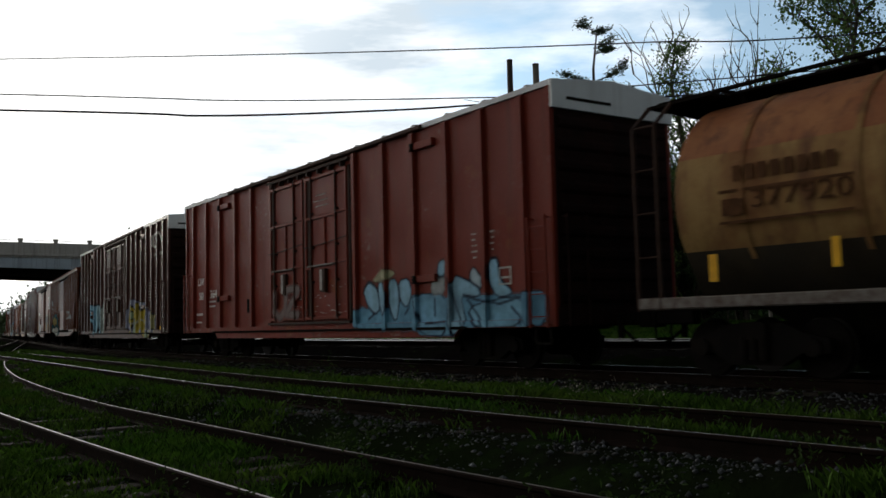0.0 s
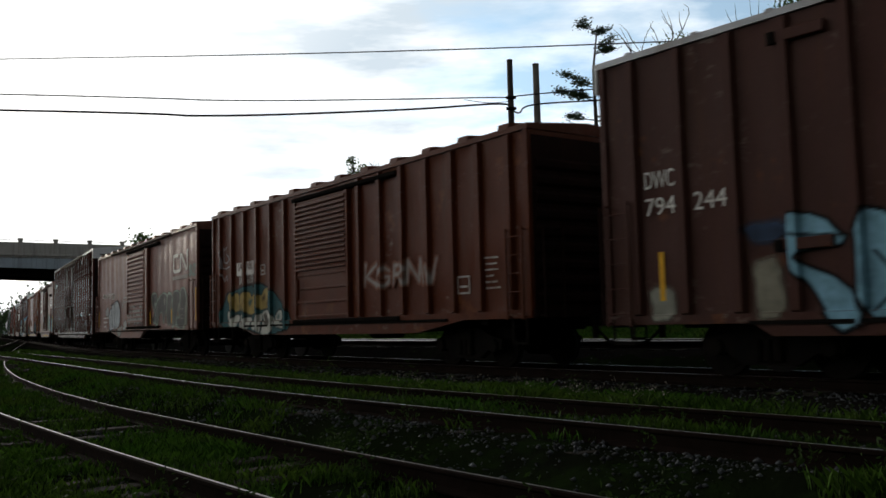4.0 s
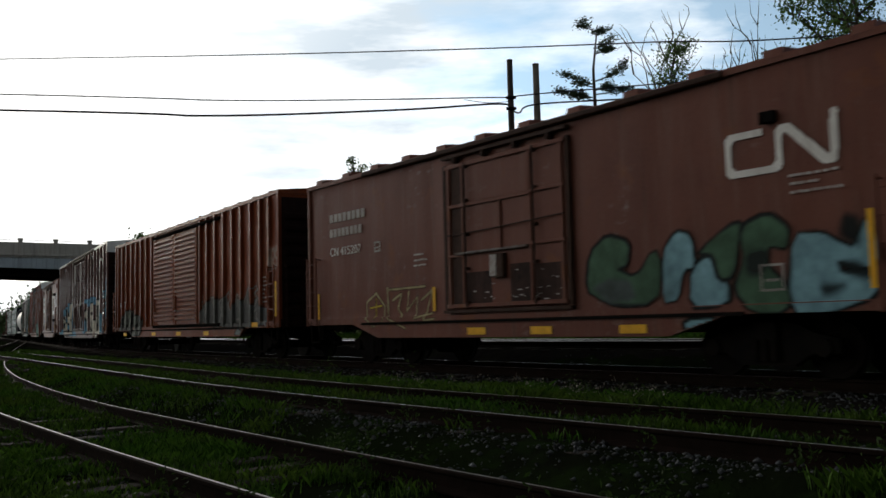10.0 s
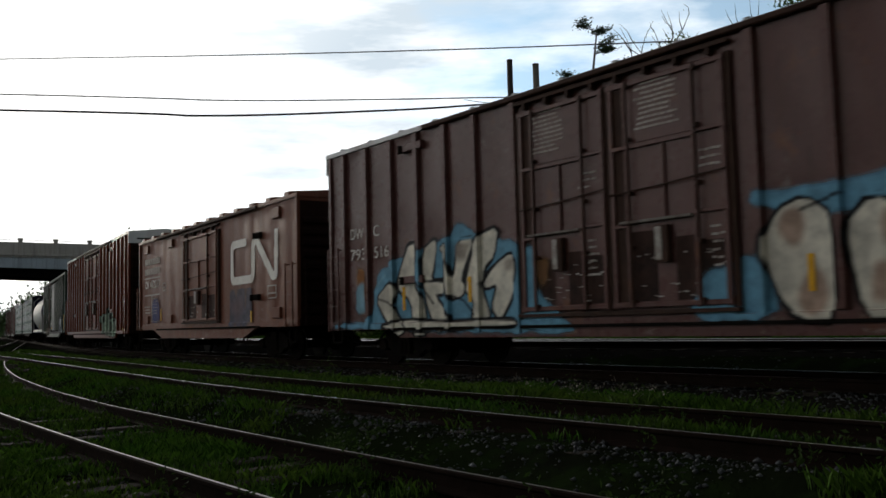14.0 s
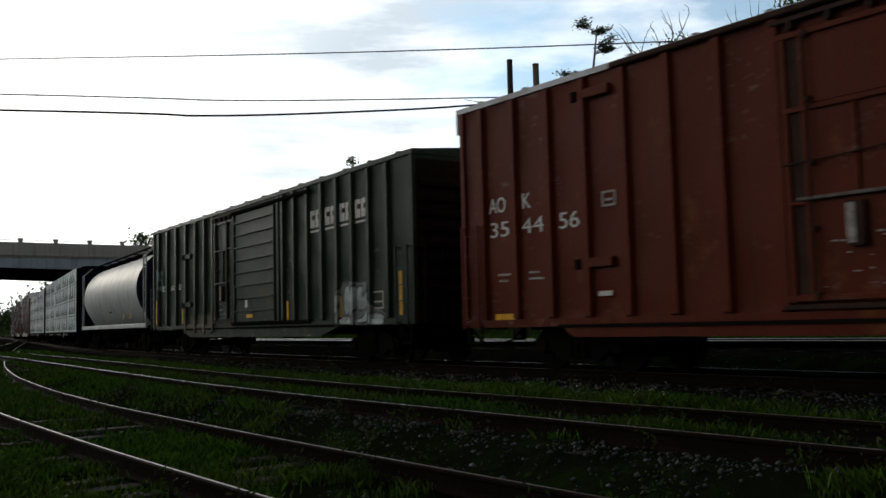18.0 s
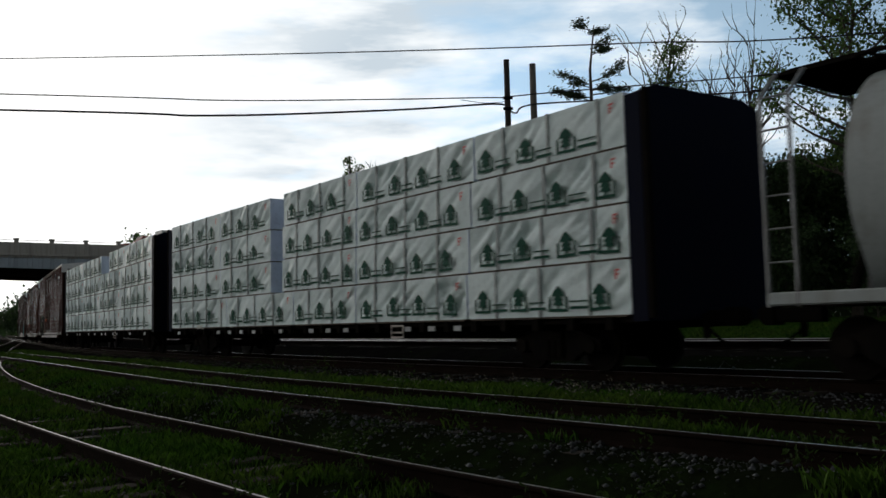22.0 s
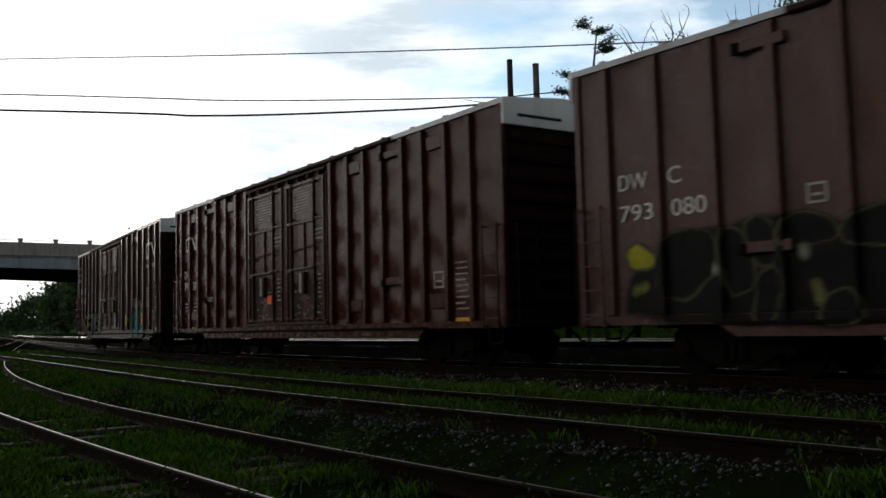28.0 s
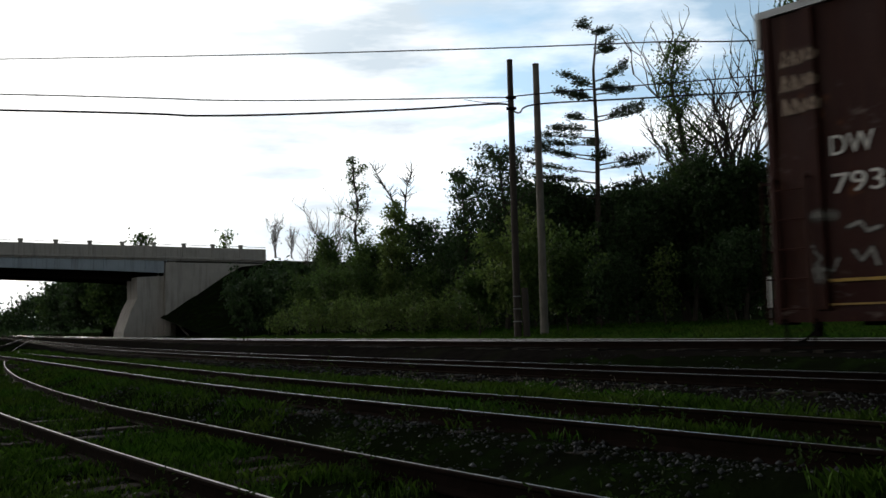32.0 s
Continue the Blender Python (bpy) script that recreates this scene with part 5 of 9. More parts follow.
c8 = boxcar("purple-brown high boxcar with cream bubble graffiti and blue clouds", 26.32, 18.9, 5.12, "c8", RC, D60, 0.79, F60, True)
sixty_fittings(c8, M["c8"])
placards(c8, w1=0.9)
emblem(c8, 6.9, 3.74, 1.62, 0.72)
blocks(c8, 6.9, 7.55, 3.44, 0.13, 4)
blocks(c8, 7.85, 8.5, 3.44, 0.13, 5)
letters(c8, "DW", -8.53, 2.84, 0.25, width=0.6)
letters(c8, "C", -7.52, 2.84, 0.25, width=0.26)
letters(c8, "793", -8.53, 2.34, 0.26, width=0.68)
letters(c8, "516", -7.5, 2.34, 0.26, width=0.62)
for x, z in ((-4.0, 1.3), (-6.3, 1.2), (3.3, 1.2), (6.2, 1.2)):
    patch(c8, x - 0.05, x + 0.05, z, z + 0.5, M["yellow"], 1.5)

c9 = boxcar("sun-faded red smooth-sided boxcar with a large white emblem", 7.3, 15.45, 4.45, "c9", [], [("plug", -1.92, 1.6)], 0.92, (-5.6, -4.5, 3.8, 4.9, 0.61), roof="caps", wave="sheet", lip=5.0)
emblem(c9, 2.65, 2.18, 3.75, 1.4)
blocks(c9, -6.95, -4.9, 3.44, 0.24, 8)
blocks(c9, -6.95, -4.9, 3.06, 0.24, 8)
bars(c9, [(-7.0, -4.95, 2.9, 0.05), (-7.0, -4.95, 2.24, 0.05), (-6.05, -5.95, 1.25, 0.98), (-6.15, -4.95, 1.22, 0.05)], label="white ruled lines")
letters(c9, "412217", -6.25, 2.44, 0.3, width=1.3)
letters(c9, "CN", -6.95, 2.44, 0.3, width=0.5)
data_panel(c9, -4.55, 2.36, 0.32, 0.3)
small_print(c9, -7.0, 1.8, 3, 0.8, 40)
small_print(c9, -5.85, 2.1, 6, 0.8, 41)
graffiti(c9, (-5.8, -5.2, 1.4, 1.9, "O", (0.04, 0.05, 0.16), (0.05, 0.06, 0.18), (0.06, 0.05, 0.14), (0.05, 0.05, 0.14), 0.24, 0.0, 42), (0.23, 0.097, 0.067))
graffiti(c9, (2.8, 4.2, 1.15, 1.9, "NU", (0.06, 0.06, 0.1), (0.08, 0.07, 0.1), (0.12, 0.08, 0.08), (0.16, 0.1, 0.08), 0.26, 0.0, 43), (0.23, 0.097, 0.067))
for x, z in ((-6.65, 4.05), (-3.5, 4.05), (6.3, 4.05), (-6.65, 1.3), (-3.6, 1.3), (6.3, 1.3)):
    bracket(c9, x, z, 0.5, M["c9"], "plate")
bracket(c9, 4.8, 1.78, 0.5, M["black_steel"])
bracket(c9, 5.0, 3.55, 0.4, M["black_steel"])
data_panel(c9, 5.6, 1.7, 0.62, 0.38)
patch(c9, -4.85, -4.75, 1.25, 1.7, M["yellow"])
patch(c9, 4.3, 4.4, 1.0, 1.4, M["yellow"])

c10 = boxcar("maroon boxcar with pale green graffiti and white upper end", -11.7, 18.78, 5.13, "c10", RB, D60, 0.79, F60, True)
sixty_fittings(c10, M["c10"])
letters(c10, "AO", -8.6, 2.86, 0.28, width=0.46)
letters(c10, "K", -7.7, 2.86, 0.28, width=0.24)
letters(c10, "35", -8.62, 2.4, 0.28, width=0.56)
letters(c10, "44", -7.72, 2.4, 0.28, width=0.58)
letters(c10, "56", -6.78, 2.4, 0.28, width=0.5)
data_panel(c10, -5.75, 2.75, 0.3, 0.26)
data_panel(c10, 7.6, 1.27, 0.5, 0.44)
patch(c10, 7.9, 8.4, 0.9, 1.04, M["yellow"])
patch(c10, -8.5, -7.95, 0.9, 1.04, M["yellow"])
bars(c10, [(-2.0, -1.1, 4.3, 0.07), (-1.9, -1.2, 4.15, 0.07), (-1.7, -1.3, 4.0, 0.07), (0.75, 1.7, 4.3, 0.07), (0.9, 1.6, 4.15, 0.07), (0.85, 1.5, 4.0, 0.07)], 1.545)
small_print(c10, -8.4, 1.75, 2, 0.45, 45)
small_print(c10, -7.6, 1.75, 2, 0.45, 46)
small_print(c10, 6.6, 2.35, 8, 0.2, 47)
small_print(c10, 7.5, 2.5, 5, 0.5, 48)
patch(c10, -5.9, -5.6, 1.28, 1.36, M["white"], name="stencil", label="small white stencil")

c11 = boxcar("olive green boxcar with yellow reflectors and pale graffiti", -32.2, 18.76, 4.66, "c11", [-8.6, -7.6, -6.55, -5.5, -4.5, -3.6, -2.8, 2.4, 2.68, 3.4, 4.22, 5.05, 5.87, 6.65, 7.47, 8.31],
             [("plug", -2.6, -0.98), ("slide", -0.92, 2.2, 8, 1.15)], 0.9, (-5.9, -5.1, 4.9, 6.0, 0.64), lip=0)
for x0 in (4.34, 5.17, 5.98, 6.76):
    for x in (x0, x0 + 0.31):
        bars(c11, [(x, x + 0.09, 3.42, 0.44), (x + 0.11, x + 0.25, 3.74, 0.12), (x + 0.11, x + 0.25, 3.42, 0.2)], material=M["white"], label="white painted bars of a company name")
    bars(c11, [(x0, x0 + 0.56, 3.3, 0.05)], material=M["white"])
graffiti(c11, (-9.1, -8.3, 2.4, 3.2, "WS", (0.16, 0.28, 0.28), (0.16, 0.28, 0.28), (0.08, 0.1, 0.09), None, 0.04, 0.1, 50), (0.058, 0.068, 0.054))
graffiti(c11, (-5.6, -2.9, 0.95, 1.2, "UWNZ", (0.16, 0.14, 0.1), (0.13, 0.12, 0.09), (0.08, 0.08, 0.06), None, 0.14, 0.0, 51), (0.058, 0.068, 0.054))
letters(c11, "BCOL", -8.3, 2.25, 0.2, width=0.8)
letters(c11, "601", -7.3, 2.25, 0.2, width=0.42)
letters(c11, "83", -6.4, 2.25, 0.2, width=0.3)
for x in (2.9, 5.95, -5.95, -3.72):
    patch(c11, x - 0.06, x + 0.06, 1.1, 1.6, M["yellow"], 1.5)
patch(c11, 8.8, 8.92, 1.1, 2.05, M["yellow"], 1.54)
patch(c11, -8.95, -8.83, 1.1, 2.0, M["yellow"], 1.54)
patch(c11, 0.2, 0.68, 1.2, 1.3, M["yellow"], 1.6)
patch(c11, 0.18, 0.36, 1.5, 1.72, M["white"], 1.63, "card", "small white card on the door")
data_panel(c11, 7.5, 1.26, 0.52, 0.4)
bracket(c11, -5.3, 3.4, 0.7, M["c11"])
bracket(c11, -5.3, 1.75, 0.7, M["c11"])

c15 = boxcar("dark brown high boxcar with black graffiti and yellow accents", -119.34, 18.8, 5.12, "c8", RC, D60, 0.79, F60, True)
sixty_fittings(c15, M["c8"])
placards(c15, w1=0.9)
emblem(c15, 6.9, 3.74, 1.62, 0.72)
blocks(c15, 6.9, 7.55, 3.44, 0.13, 4)
blocks(c15, 7.85, 8.5, 3.44, 0.13, 5)
letters(c15, "DW", -8.55, 2.86, 0.26, width=0.6)
letters(c15, "C", -7.57, 2.86, 0.26, width=0.26)
letters(c15, "793", -8.54, 2.36, 0.26, width=0.68)
letters(c15, "080", -7.52, 2.36, 0.26, width=0.64)
data_panel(c15, -5.3, 2.36, 0.3, 0.28)
patch(c15, -0.95, -0.68, 1.72, 1.95, M["orange"], 1.66, "placard", "bright orange placard on the door")
patch(c15, 6.2, 6.3, 1.2, 1.7, M["yellow"], 1.5)

c17 = boxcar("brown high boxcar with quilted panels and an orange placard", -140.05, 18.75, 5.11, "c5", RD, DQ, 0.79, F60, True, wave="quilt")
sixty_fittings(c17, M["c5"], True)
placards(c17)
emblem(c17, -8.42, 3.55, 1.1, 0.5)
letters(c17, "DWC", -8.56, 2.55, 0.27, width=0.56)
letters(c17, "794", -8.56, 2.15, 0.27, width=0.56)
letters(c17, "379", -7.72, 2.15, 0.27, width=0.54)
small_print(c17, -8.5, 1.75, 3, 0.5, 55)
small_print(c17, -7.68, 1.75, 3, 0.5, 56)
small_print(c17, 7.72, 2.08, 9, 0.52, 57)
data_panel(c17, 6.95, 1.62, 0.36, 0.34)
patch(c17, 7.72, 8.2, 0.86, 1.0, M["yellow"])
patch(c17, -8.1, -7.6, 0.84, 0.98, M["yellow"])
patch(c17, -1.1, -0.84, 1.54, 1.78, M["orange"], 1.66, "placard", "bright orange placard on the door")

c18 = boxcar("brown high boxcar at the tail of the train", -160.85, 18.8, 5.1, "c18", RC, D60, 0.79, F60, True)
sixty_fittings(c18, M["c18"])
placards(c18, w1=0.8)
emblem(c18, 6.9, 3.7, 1.62, 0.66)
blocks(c18, 6.9, 7.55, 3.37, 0.14, 4)
blocks(c18, 7.85, 8.5, 3.37, 0.14, 5)
letters(c18, "DW", -8.55, 2.86, 0.26, width=0.6)
letters(c18, "C", -7.57, 2.86, 0.26, width=0.26)
letters(c18, "793", -8.54, 2.36, 0.26, width=0.68)
letters(c18, "049", -7.52, 2.36, 0.26, width=0.64)
data_panel(c18, -5.3, 2.45, 0.3, 0.28)
data_panel(c18, 8.0, 1.28, 0.42, 0.4)
graffiti(c18, (4.7, 6.5, 0.75, 1.6, "SU", (0.05, 0.2, 0.2), (0.06, 0.22, 0.22), (0.05, 0.08, 0.08), (0.14, 0.12, 0.11), 0.15, 0.0, 60), (0.12, 0.056, 0.046))
graffiti(c18, (4.5, 6.3, 1.85, 2.1, "SRUEOW", (0.3, 0.27, 0.25), (0.3, 0.27, 0.25), (0.2, 0.15, 0.13), None, 0.025, 0.0, 61), (0.12, 0.056, 0.046))
for x in (-6.5, 3.15, 6.2):
    patch(c18, x - 0.06, x + 0.06, 1.15, 1.62, M["yellow"], 1.5)
bars(c18, [(-8.8, -7.2, 1.3, 0.04), (-8.8, -7.2, 1.0, 0.025)], material=M["pale_yellow"], label="pale yellow lines", y=1.5)
small_print(c18, 6.9, 2.55, 7, 0.5, 62)


# ---- sprayed artwork ----
art = Mural(c18, (0.22, 0.13, 0.1), 0.0, 240)
for z in (4.35, 4.02, 3.7):
    for k in range(4):
        x = -9.16 + 0.145 * k
        art.line((0.36, 0.27, 0.21), (x, z - 0.1), (x + 0.03, z + 0.1 - 0.02 * k), (x + 0.09, z), (x + 0.07, z - 0.1))
art.wash((0.3, 0.29, 0.27), (-8.9, 2.22), (-8.5, 2.2), (-8.52, 2.1), (-8.88, 2.12))
art.line((0.34, 0.32, 0.3), (-8.36, 1.99), (-8.2, 2.05), (-8.1, 1.93), (-7.93, 1.97))
art.line((0.34, 0.32, 0.3), (-8.85, 1.78), (-8.7, 1.6), (-8.78, 1.5), (-8.6, 1.42), (-8.5, 1.6))
art.wash((0.28, 0.27, 0.25), (-8.84, 1.5), (-8.7, 1.52), (-8.66, 1.32), (-8.82, 1.3))
art.line((0.3, 0.28, 0.26), (-8.3, 1.7), (-8.2, 1.55), (-8.05, 1.72), (-7.98, 1.5))
art.done("pale sprayed scribbles")

art = Mural(c18, (0.008, 0.008, 0.009), 0.07, 241)
art.wash((0.3, 0.26, 0.22), (-7.87, 1.31), (-7.61, 1.66), (-7.47, 1.47), (-7.48, 0.93), (-7.31, 0.80), (-7.69, 0.81), (-7.64, 1.07))
art.wash((0.008, 0.008, 0.009), (-7.47, 1.47), (-6.92, 1.88), (-5.56, 1.86), (-5.29, 1.88), (-4.35, 1.91), (-4.30, 1.53), (-4.42, 0.87), (-5.36, 0.69), (-6.41, 0.70), (-7.25, 0.84))
art.fill((0.36, 0.37, 0.34), (-6.98, 1.79), (-6.76, 1.88), (-6.57, 1.85), (-6.56, 1.64), (-6.69, 1.62), (-6.72, 1.50), (-6.63, 1.25), (-6.53, 1.04), (-6.61, 0.81), (-7.15, 0.79), (-7.27, 1.06), (-7.21, 1.23), (-7.02, 1.05), (-6.83, 1.02), (-6.95, 1.44), (-7.03, 1.62))
art.fill((0.36, 0.37, 0.34), (-6.35, 1.67), (-6.10, 1.68), (-5.60, 1.89), (-5.61, 1.54), (-5.95, 1.52), (-6.30, 1.56))
art.fill((0.36, 0.37, 0.34), (-6.37, 1.01), (-6.19, 0.94), (-5.99, 1.00), (-5.90, 0.96), (-5.60, 1.01), (-5.61, 0.68), (-6.16, 0.67), (-6.38, 0.78))
art.fill((0.26, 0.27, 0.25), (-5.78, 1.34), (-5.57, 1.37), (-5.60, 1.17), (-5.77, 1.24))
art.fill((0.36, 0.37, 0.34), (-5.46, 1.81), (-5.20, 1.80), (-5.23, 1.59), (-5.45, 1.61))
art.fill((0.36, 0.37, 0.34), (-5.38, 1.54), (-5.06, 1.53), (-5.15, 1.19), (-5.18, 0.94), (-5.00, 1.10), (-4.81, 0.87), (-5.02, 0.69), (-5.49, 0.67), (-5.43, 1.05))
art.fill((0.36, 0.37, 0.34), (-4.86, 1.80), (-4.50, 1.86), (-4.47, 0.98), (-4.67, 0.98), (-4.65, 1.57), (-4.87, 1.61))
art.fill((0.36, 0.37, 0.34), (-4.95, 1.33), (-4.77, 1.33), (-4.78, 1.19), (-4.96, 1.20))
art.wash((0.008, 0.008, 0.009), (-4.30, 1.53), (-3.97, 1.80), (-3.67, 1.81), (-3.56, 1.41), (-3.50, 1.13), (-3.72, 1.06), (-4.15, 1.30))
art.fill((0.28, 0.29, 0.28), (-4.12, 1.52), (-3.91, 1.56), (-3.84, 1.39), (-3.93, 1.29), (-3.69, 0.94), (-4.10, 0.92), (-4.35, 1.18), (-4.32, 1.35), (-4.11, 1.37))
art.fill((0.25, 0.25, 0.25), (-4.01, 1.73), (-3.85, 1.81), (-3.73, 1.77), (-3.82, 1.72))
art.fill((0.34, 0.32, 0.28), (-3.70, 1.79), (-3.53, 1.83), (-3.54, 1.55), (-3.70, 1.32), (-3.54, 1.04), (-3.62, 0.98), (-3.79, 1.14), (-3.79, 1.51))
art.fill((0.34, 0.31, 0.25), (-3.39, 1.62), (-2.99, 1.80), (-2.91, 1.67), (-2.98, 1.56), (-3.34, 1.56))
art.fill((0.34, 0.31, 0.25), (-2.96, 1.49), (-2.53, 1.47), (-2.54, 1.32), (-2.68, 1.28), (-2.69, 1.06), (-2.47, 0.99), (-2.67, 0.94), (-2.78, 1.03), (-2.74, 1.37), (-2.99, 1.38))
art.fill((0.28, 0.28, 0.26), (-3.39, 1.12), (-3.03, 1.09), (-2.79, 0.93), (-3.26, 0.86), (-3.42, 0.94))
art.line((0.008, 0.008, 0.009), (-6.12, 0.94), (-5.94, 0.94))
art.line((0.008, 0.008, 0.009), (-6.10, 0.84), (-5.97, 0.83))
art.line((0.008, 0.008, 0.009), (-6.12, 0.90), (-6.12, 0.78))
art.done("silver sprayed block lettering with black outlines")

art = Mural(c18, (0.008, 0.008, 0.009), 0.0, 242)
art.wash((0.11, 0.1, 0.09), (3.64, 1.61), (3.82, 1.59), (3.80, 0.96), (3.58, 1.01))
art.wash((0.11, 0.1, 0.09), (3.99, 1.50), (4.35, 1.56), (4.41, 0.95), (4.06, 0.88))
art.wash((0.11, 0.1, 0.09), (4.47, 1.55), (4.68, 1.57), (4.69, 1.01), (4.55, 1.02))
art.line((0.04, 0.16, 0.17), (3.96, 1.74), (4.36, 1.74), (4.57, 1.80))
art.line((0.4, 0.38, 0.36), (4.60, 2.19), (4.96, 2.22), (5.19, 2.22), (5.02, 2.07), (5.33, 2.01), (5.53, 2.18), (5.62, 1.95))
art.line((0.4, 0.38, 0.36), (4.91, 2.05), (5.19, 2.12), (5.48, 2.04))
art.line((0.35, 0.33, 0.31), (5.22, 1.94), (5.55, 1.96), (5.66, 1.93))
art.done("faint grey sprayed shapes")


art = Mural(c1, (0.008, 0.014, 0.035), 0.045, 201)
art.wash((0.15, 0.37, 0.53), (2.33, 0.79), (2.35, 1.31), (3.77, 1.21), (4.94, 1.52), (6.27, 1.38), (7.47, 1.42), (8.43, 1.38), (9.18, 1.40), (9.17, 0.77), (6.52, 0.66), (5.21, 0.66), (5.06, 0.77))
art.fill((0.28, 0.5, 0.64), (2.75, 1.70), (2.99, 1.90), (3.35, 1.70), (3.46, 1.28), (3.25, 1.16), (2.90, 1.39))
art.fill((0.28, 0.5, 0.64), (3.40, 1.83), (3.69, 1.88), (3.80, 1.56), (3.76, 1.12), (3.52, 1.17))
art.fill((0.28, 0.5, 0.64), (3.88, 1.87), (4.18, 1.88), (4.30, 1.46), (4.14, 0.93), (3.90, 1.29))
art.fill((0.28, 0.5, 0.64), (4.29, 1.83), (4.67, 1.87), (4.80, 1.57), (4.62, 1.25), (4.37, 1.43))
art.fill((0.2, 0.43, 0.6), (4.98, 1.52), (6.13, 1.45), (6.13, 0.66), (5.25, 0.66), (5.08, 1.09))
art.wash((0.42, 0.46, 0.45), (5.64, 1.86), (6.04, 1.86), (6.05, 1.51), (5.64, 1.51))
art.fill((0.28, 0.5, 0.64), (5.83, 1.89), (5.87, 2.14), (6.07, 2.19), (6.07, 1.88))
art.fill((0.28, 0.5, 0.64), (6.29, 1.87), (7.16, 1.62), (7.25, 1.39), (6.57, 1.48), (6.79, 0.81), (6.27, 0.66))
art.fill((0.4, 0.5, 0.55), (6.94, 1.87), (7.05, 1.97), (7.39, 1.65), (7.36, 1.53), (6.98, 1.71))
art.fill((0.28, 0.5, 0.64), (7.56, 1.68), (7.59, 2.08), (7.80, 2.08), (7.85, 1.66), (8.27, 1.42), (7.78, 1.36))
art.fill((0.22, 0.46, 0.62), (7.84, 1.31), (8.46, 1.34), (8.58, 0.82), (7.19, 0.80), (6.81, 1.17))
art.fill((0.15, 0.37, 0.53), (8.50, 1.40), (9.15, 1.40), (9.15, 0.83), (8.60, 0.80))
art.line((0.008, 0.014, 0.035), (6.69, 1.43), (7.21, 1.31), (7.83, 1.23), (8.46, 1.34))
art.line((0.008, 0.014, 0.035), (6.82, 1.34), (7.13, 1.08), (7.35, 0.80))
art.line((0.008, 0.014, 0.035), (8.20, 1.17), (8.41, 1.01), (8.50, 0.83))
art.line((0.008, 0.014, 0.035), (6.25, 1.79), (6.37, 1.34), (6.69, 0.78))
art.line((0.008, 0.014, 0.035), (5.70, 1.40), (5.68, 1.07))
art.line((0.008, 0.014, 0.035), (5.38, 0.91), (6.11, 0.92))
art.line((0.008, 0.014, 0.035), (3.24, 1.17), (2.96, 1.04))
art.line((0.008, 0.014, 0.035), (4.69, 1.25), (4.52, 1.10))
art.wash((0.5, 0.47, 0.3), (3.17, 1.91), (3.45, 2.08), (3.80, 2.12), (4.18, 2.03), (3.79, 1.88))
art.done()

art = Mural(c2, (0.01, 0.012, 0.015), 0.045, 202)
art.fill((0.27, 0.52, 0.66), (-6.21, 2.26), (-5.72, 2.20), (-5.30, 1.79), (-5.99, 1.76), (-6.13, 1.62), (-5.38, 1.28), (-5.15, 0.80), (-5.52, 0.67), (-5.88, 1.30), (-6.16, 1.52))
art.fill((0.27, 0.52, 0.66), (-5.19, 2.23), (-4.80, 2.14), (-4.64, 1.72), (-4.30, 1.77), (-4.31, 0.86), (-5.21, 0.83))
art.fill((0.4, 0.58, 0.66), (-4.39, 2.24), (-3.73, 2.10), (-3.74, 1.81), (-4.18, 1.77), (-4.22, 0.89), (-4.39, 0.92))
art.fill((0.27, 0.52, 0.66), (-4.05, 1.76), (-3.48, 1.76), (-3.46, 0.85), (-4.13, 0.84))
art.fill((0.4, 0.47, 0.43), (-3.40, 1.76), (-3.19, 2.28), (-2.89, 2.32), (-2.68, 2.12), (-2.75, 0.84), (-3.36, 0.83))
art.line((0.01, 0.012, 0.015), (-6.11, 1.97), (-5.35, 1.90))
art.line((0.01, 0.012, 0.015), (-5.00, 1.67), (-4.66, 1.26), (-5.03, 0.93))
art.line((0.01, 0.012, 0.015), (-3.81, 1.49), (-3.66, 1.23))
art.line((0.01, 0.012, 0.015), (-3.20, 2.09), (-3.21, 1.84), (-2.96, 1.80), (-2.90, 2.07))
art.line((0.01, 0.012, 0.015), (-3.13, 1.40), (-3.13, 1.03))
art.wash((0.33, 0.31, 0.24), (-6.73, 1.61), (-6.32, 1.66), (-6.28, 0.85), (-6.69, 0.85))
art.wash((0.36, 0.36, 0.3), (-8.54, 1.37), (-8.11, 1.36), (-8.12, 0.87), (-8.50, 0.87))
art.wash((0.05, 0.08, 0.14), (-6.85, 2.16), (-6.21, 2.19), (-6.22, 1.91), (-6.72, 1.90))
art.done()

art = Mural(c2, (0.012, 0.016, 0.014), 0.045, 203)
art.wash((0.32, 0.34, 0.47), (2.41, 1.68), (2.97, 2.25), (3.98, 2.18), (4.81, 2.00), (5.51, 2.06), (5.95, 1.92), (6.29, 1.63), (6.88, 1.62), (7.39, 1.29), (7.33, 0.79), (2.37, 0.88))
art.fill((0.42, 0.33, 0.03), (2.86, 2.01), (3.23, 2.08), (3.62, 1.74), (4.06, 1.78), (3.95, 1.37), (3.51, 1.45), (3.38, 0.81), (2.91, 0.81), (3.24, 1.27), (2.50, 1.23))
art.fill((0.3, 0.4, 0.24), (2.95, 1.72), (3.52, 1.72), (3.50, 1.38), (3.04, 1.40))
art.fill((0.42, 0.33, 0.03), (4.19, 2.01), (4.54, 2.02), (4.62, 1.63), (5.03, 1.87), (5.11, 1.69), (4.69, 1.28), (4.75, 0.79), (4.25, 0.80))
art.fill((0.3, 0.4, 0.24), (3.65, 1.38), (4.23, 1.30), (4.25, 0.80), (3.53, 0.81))
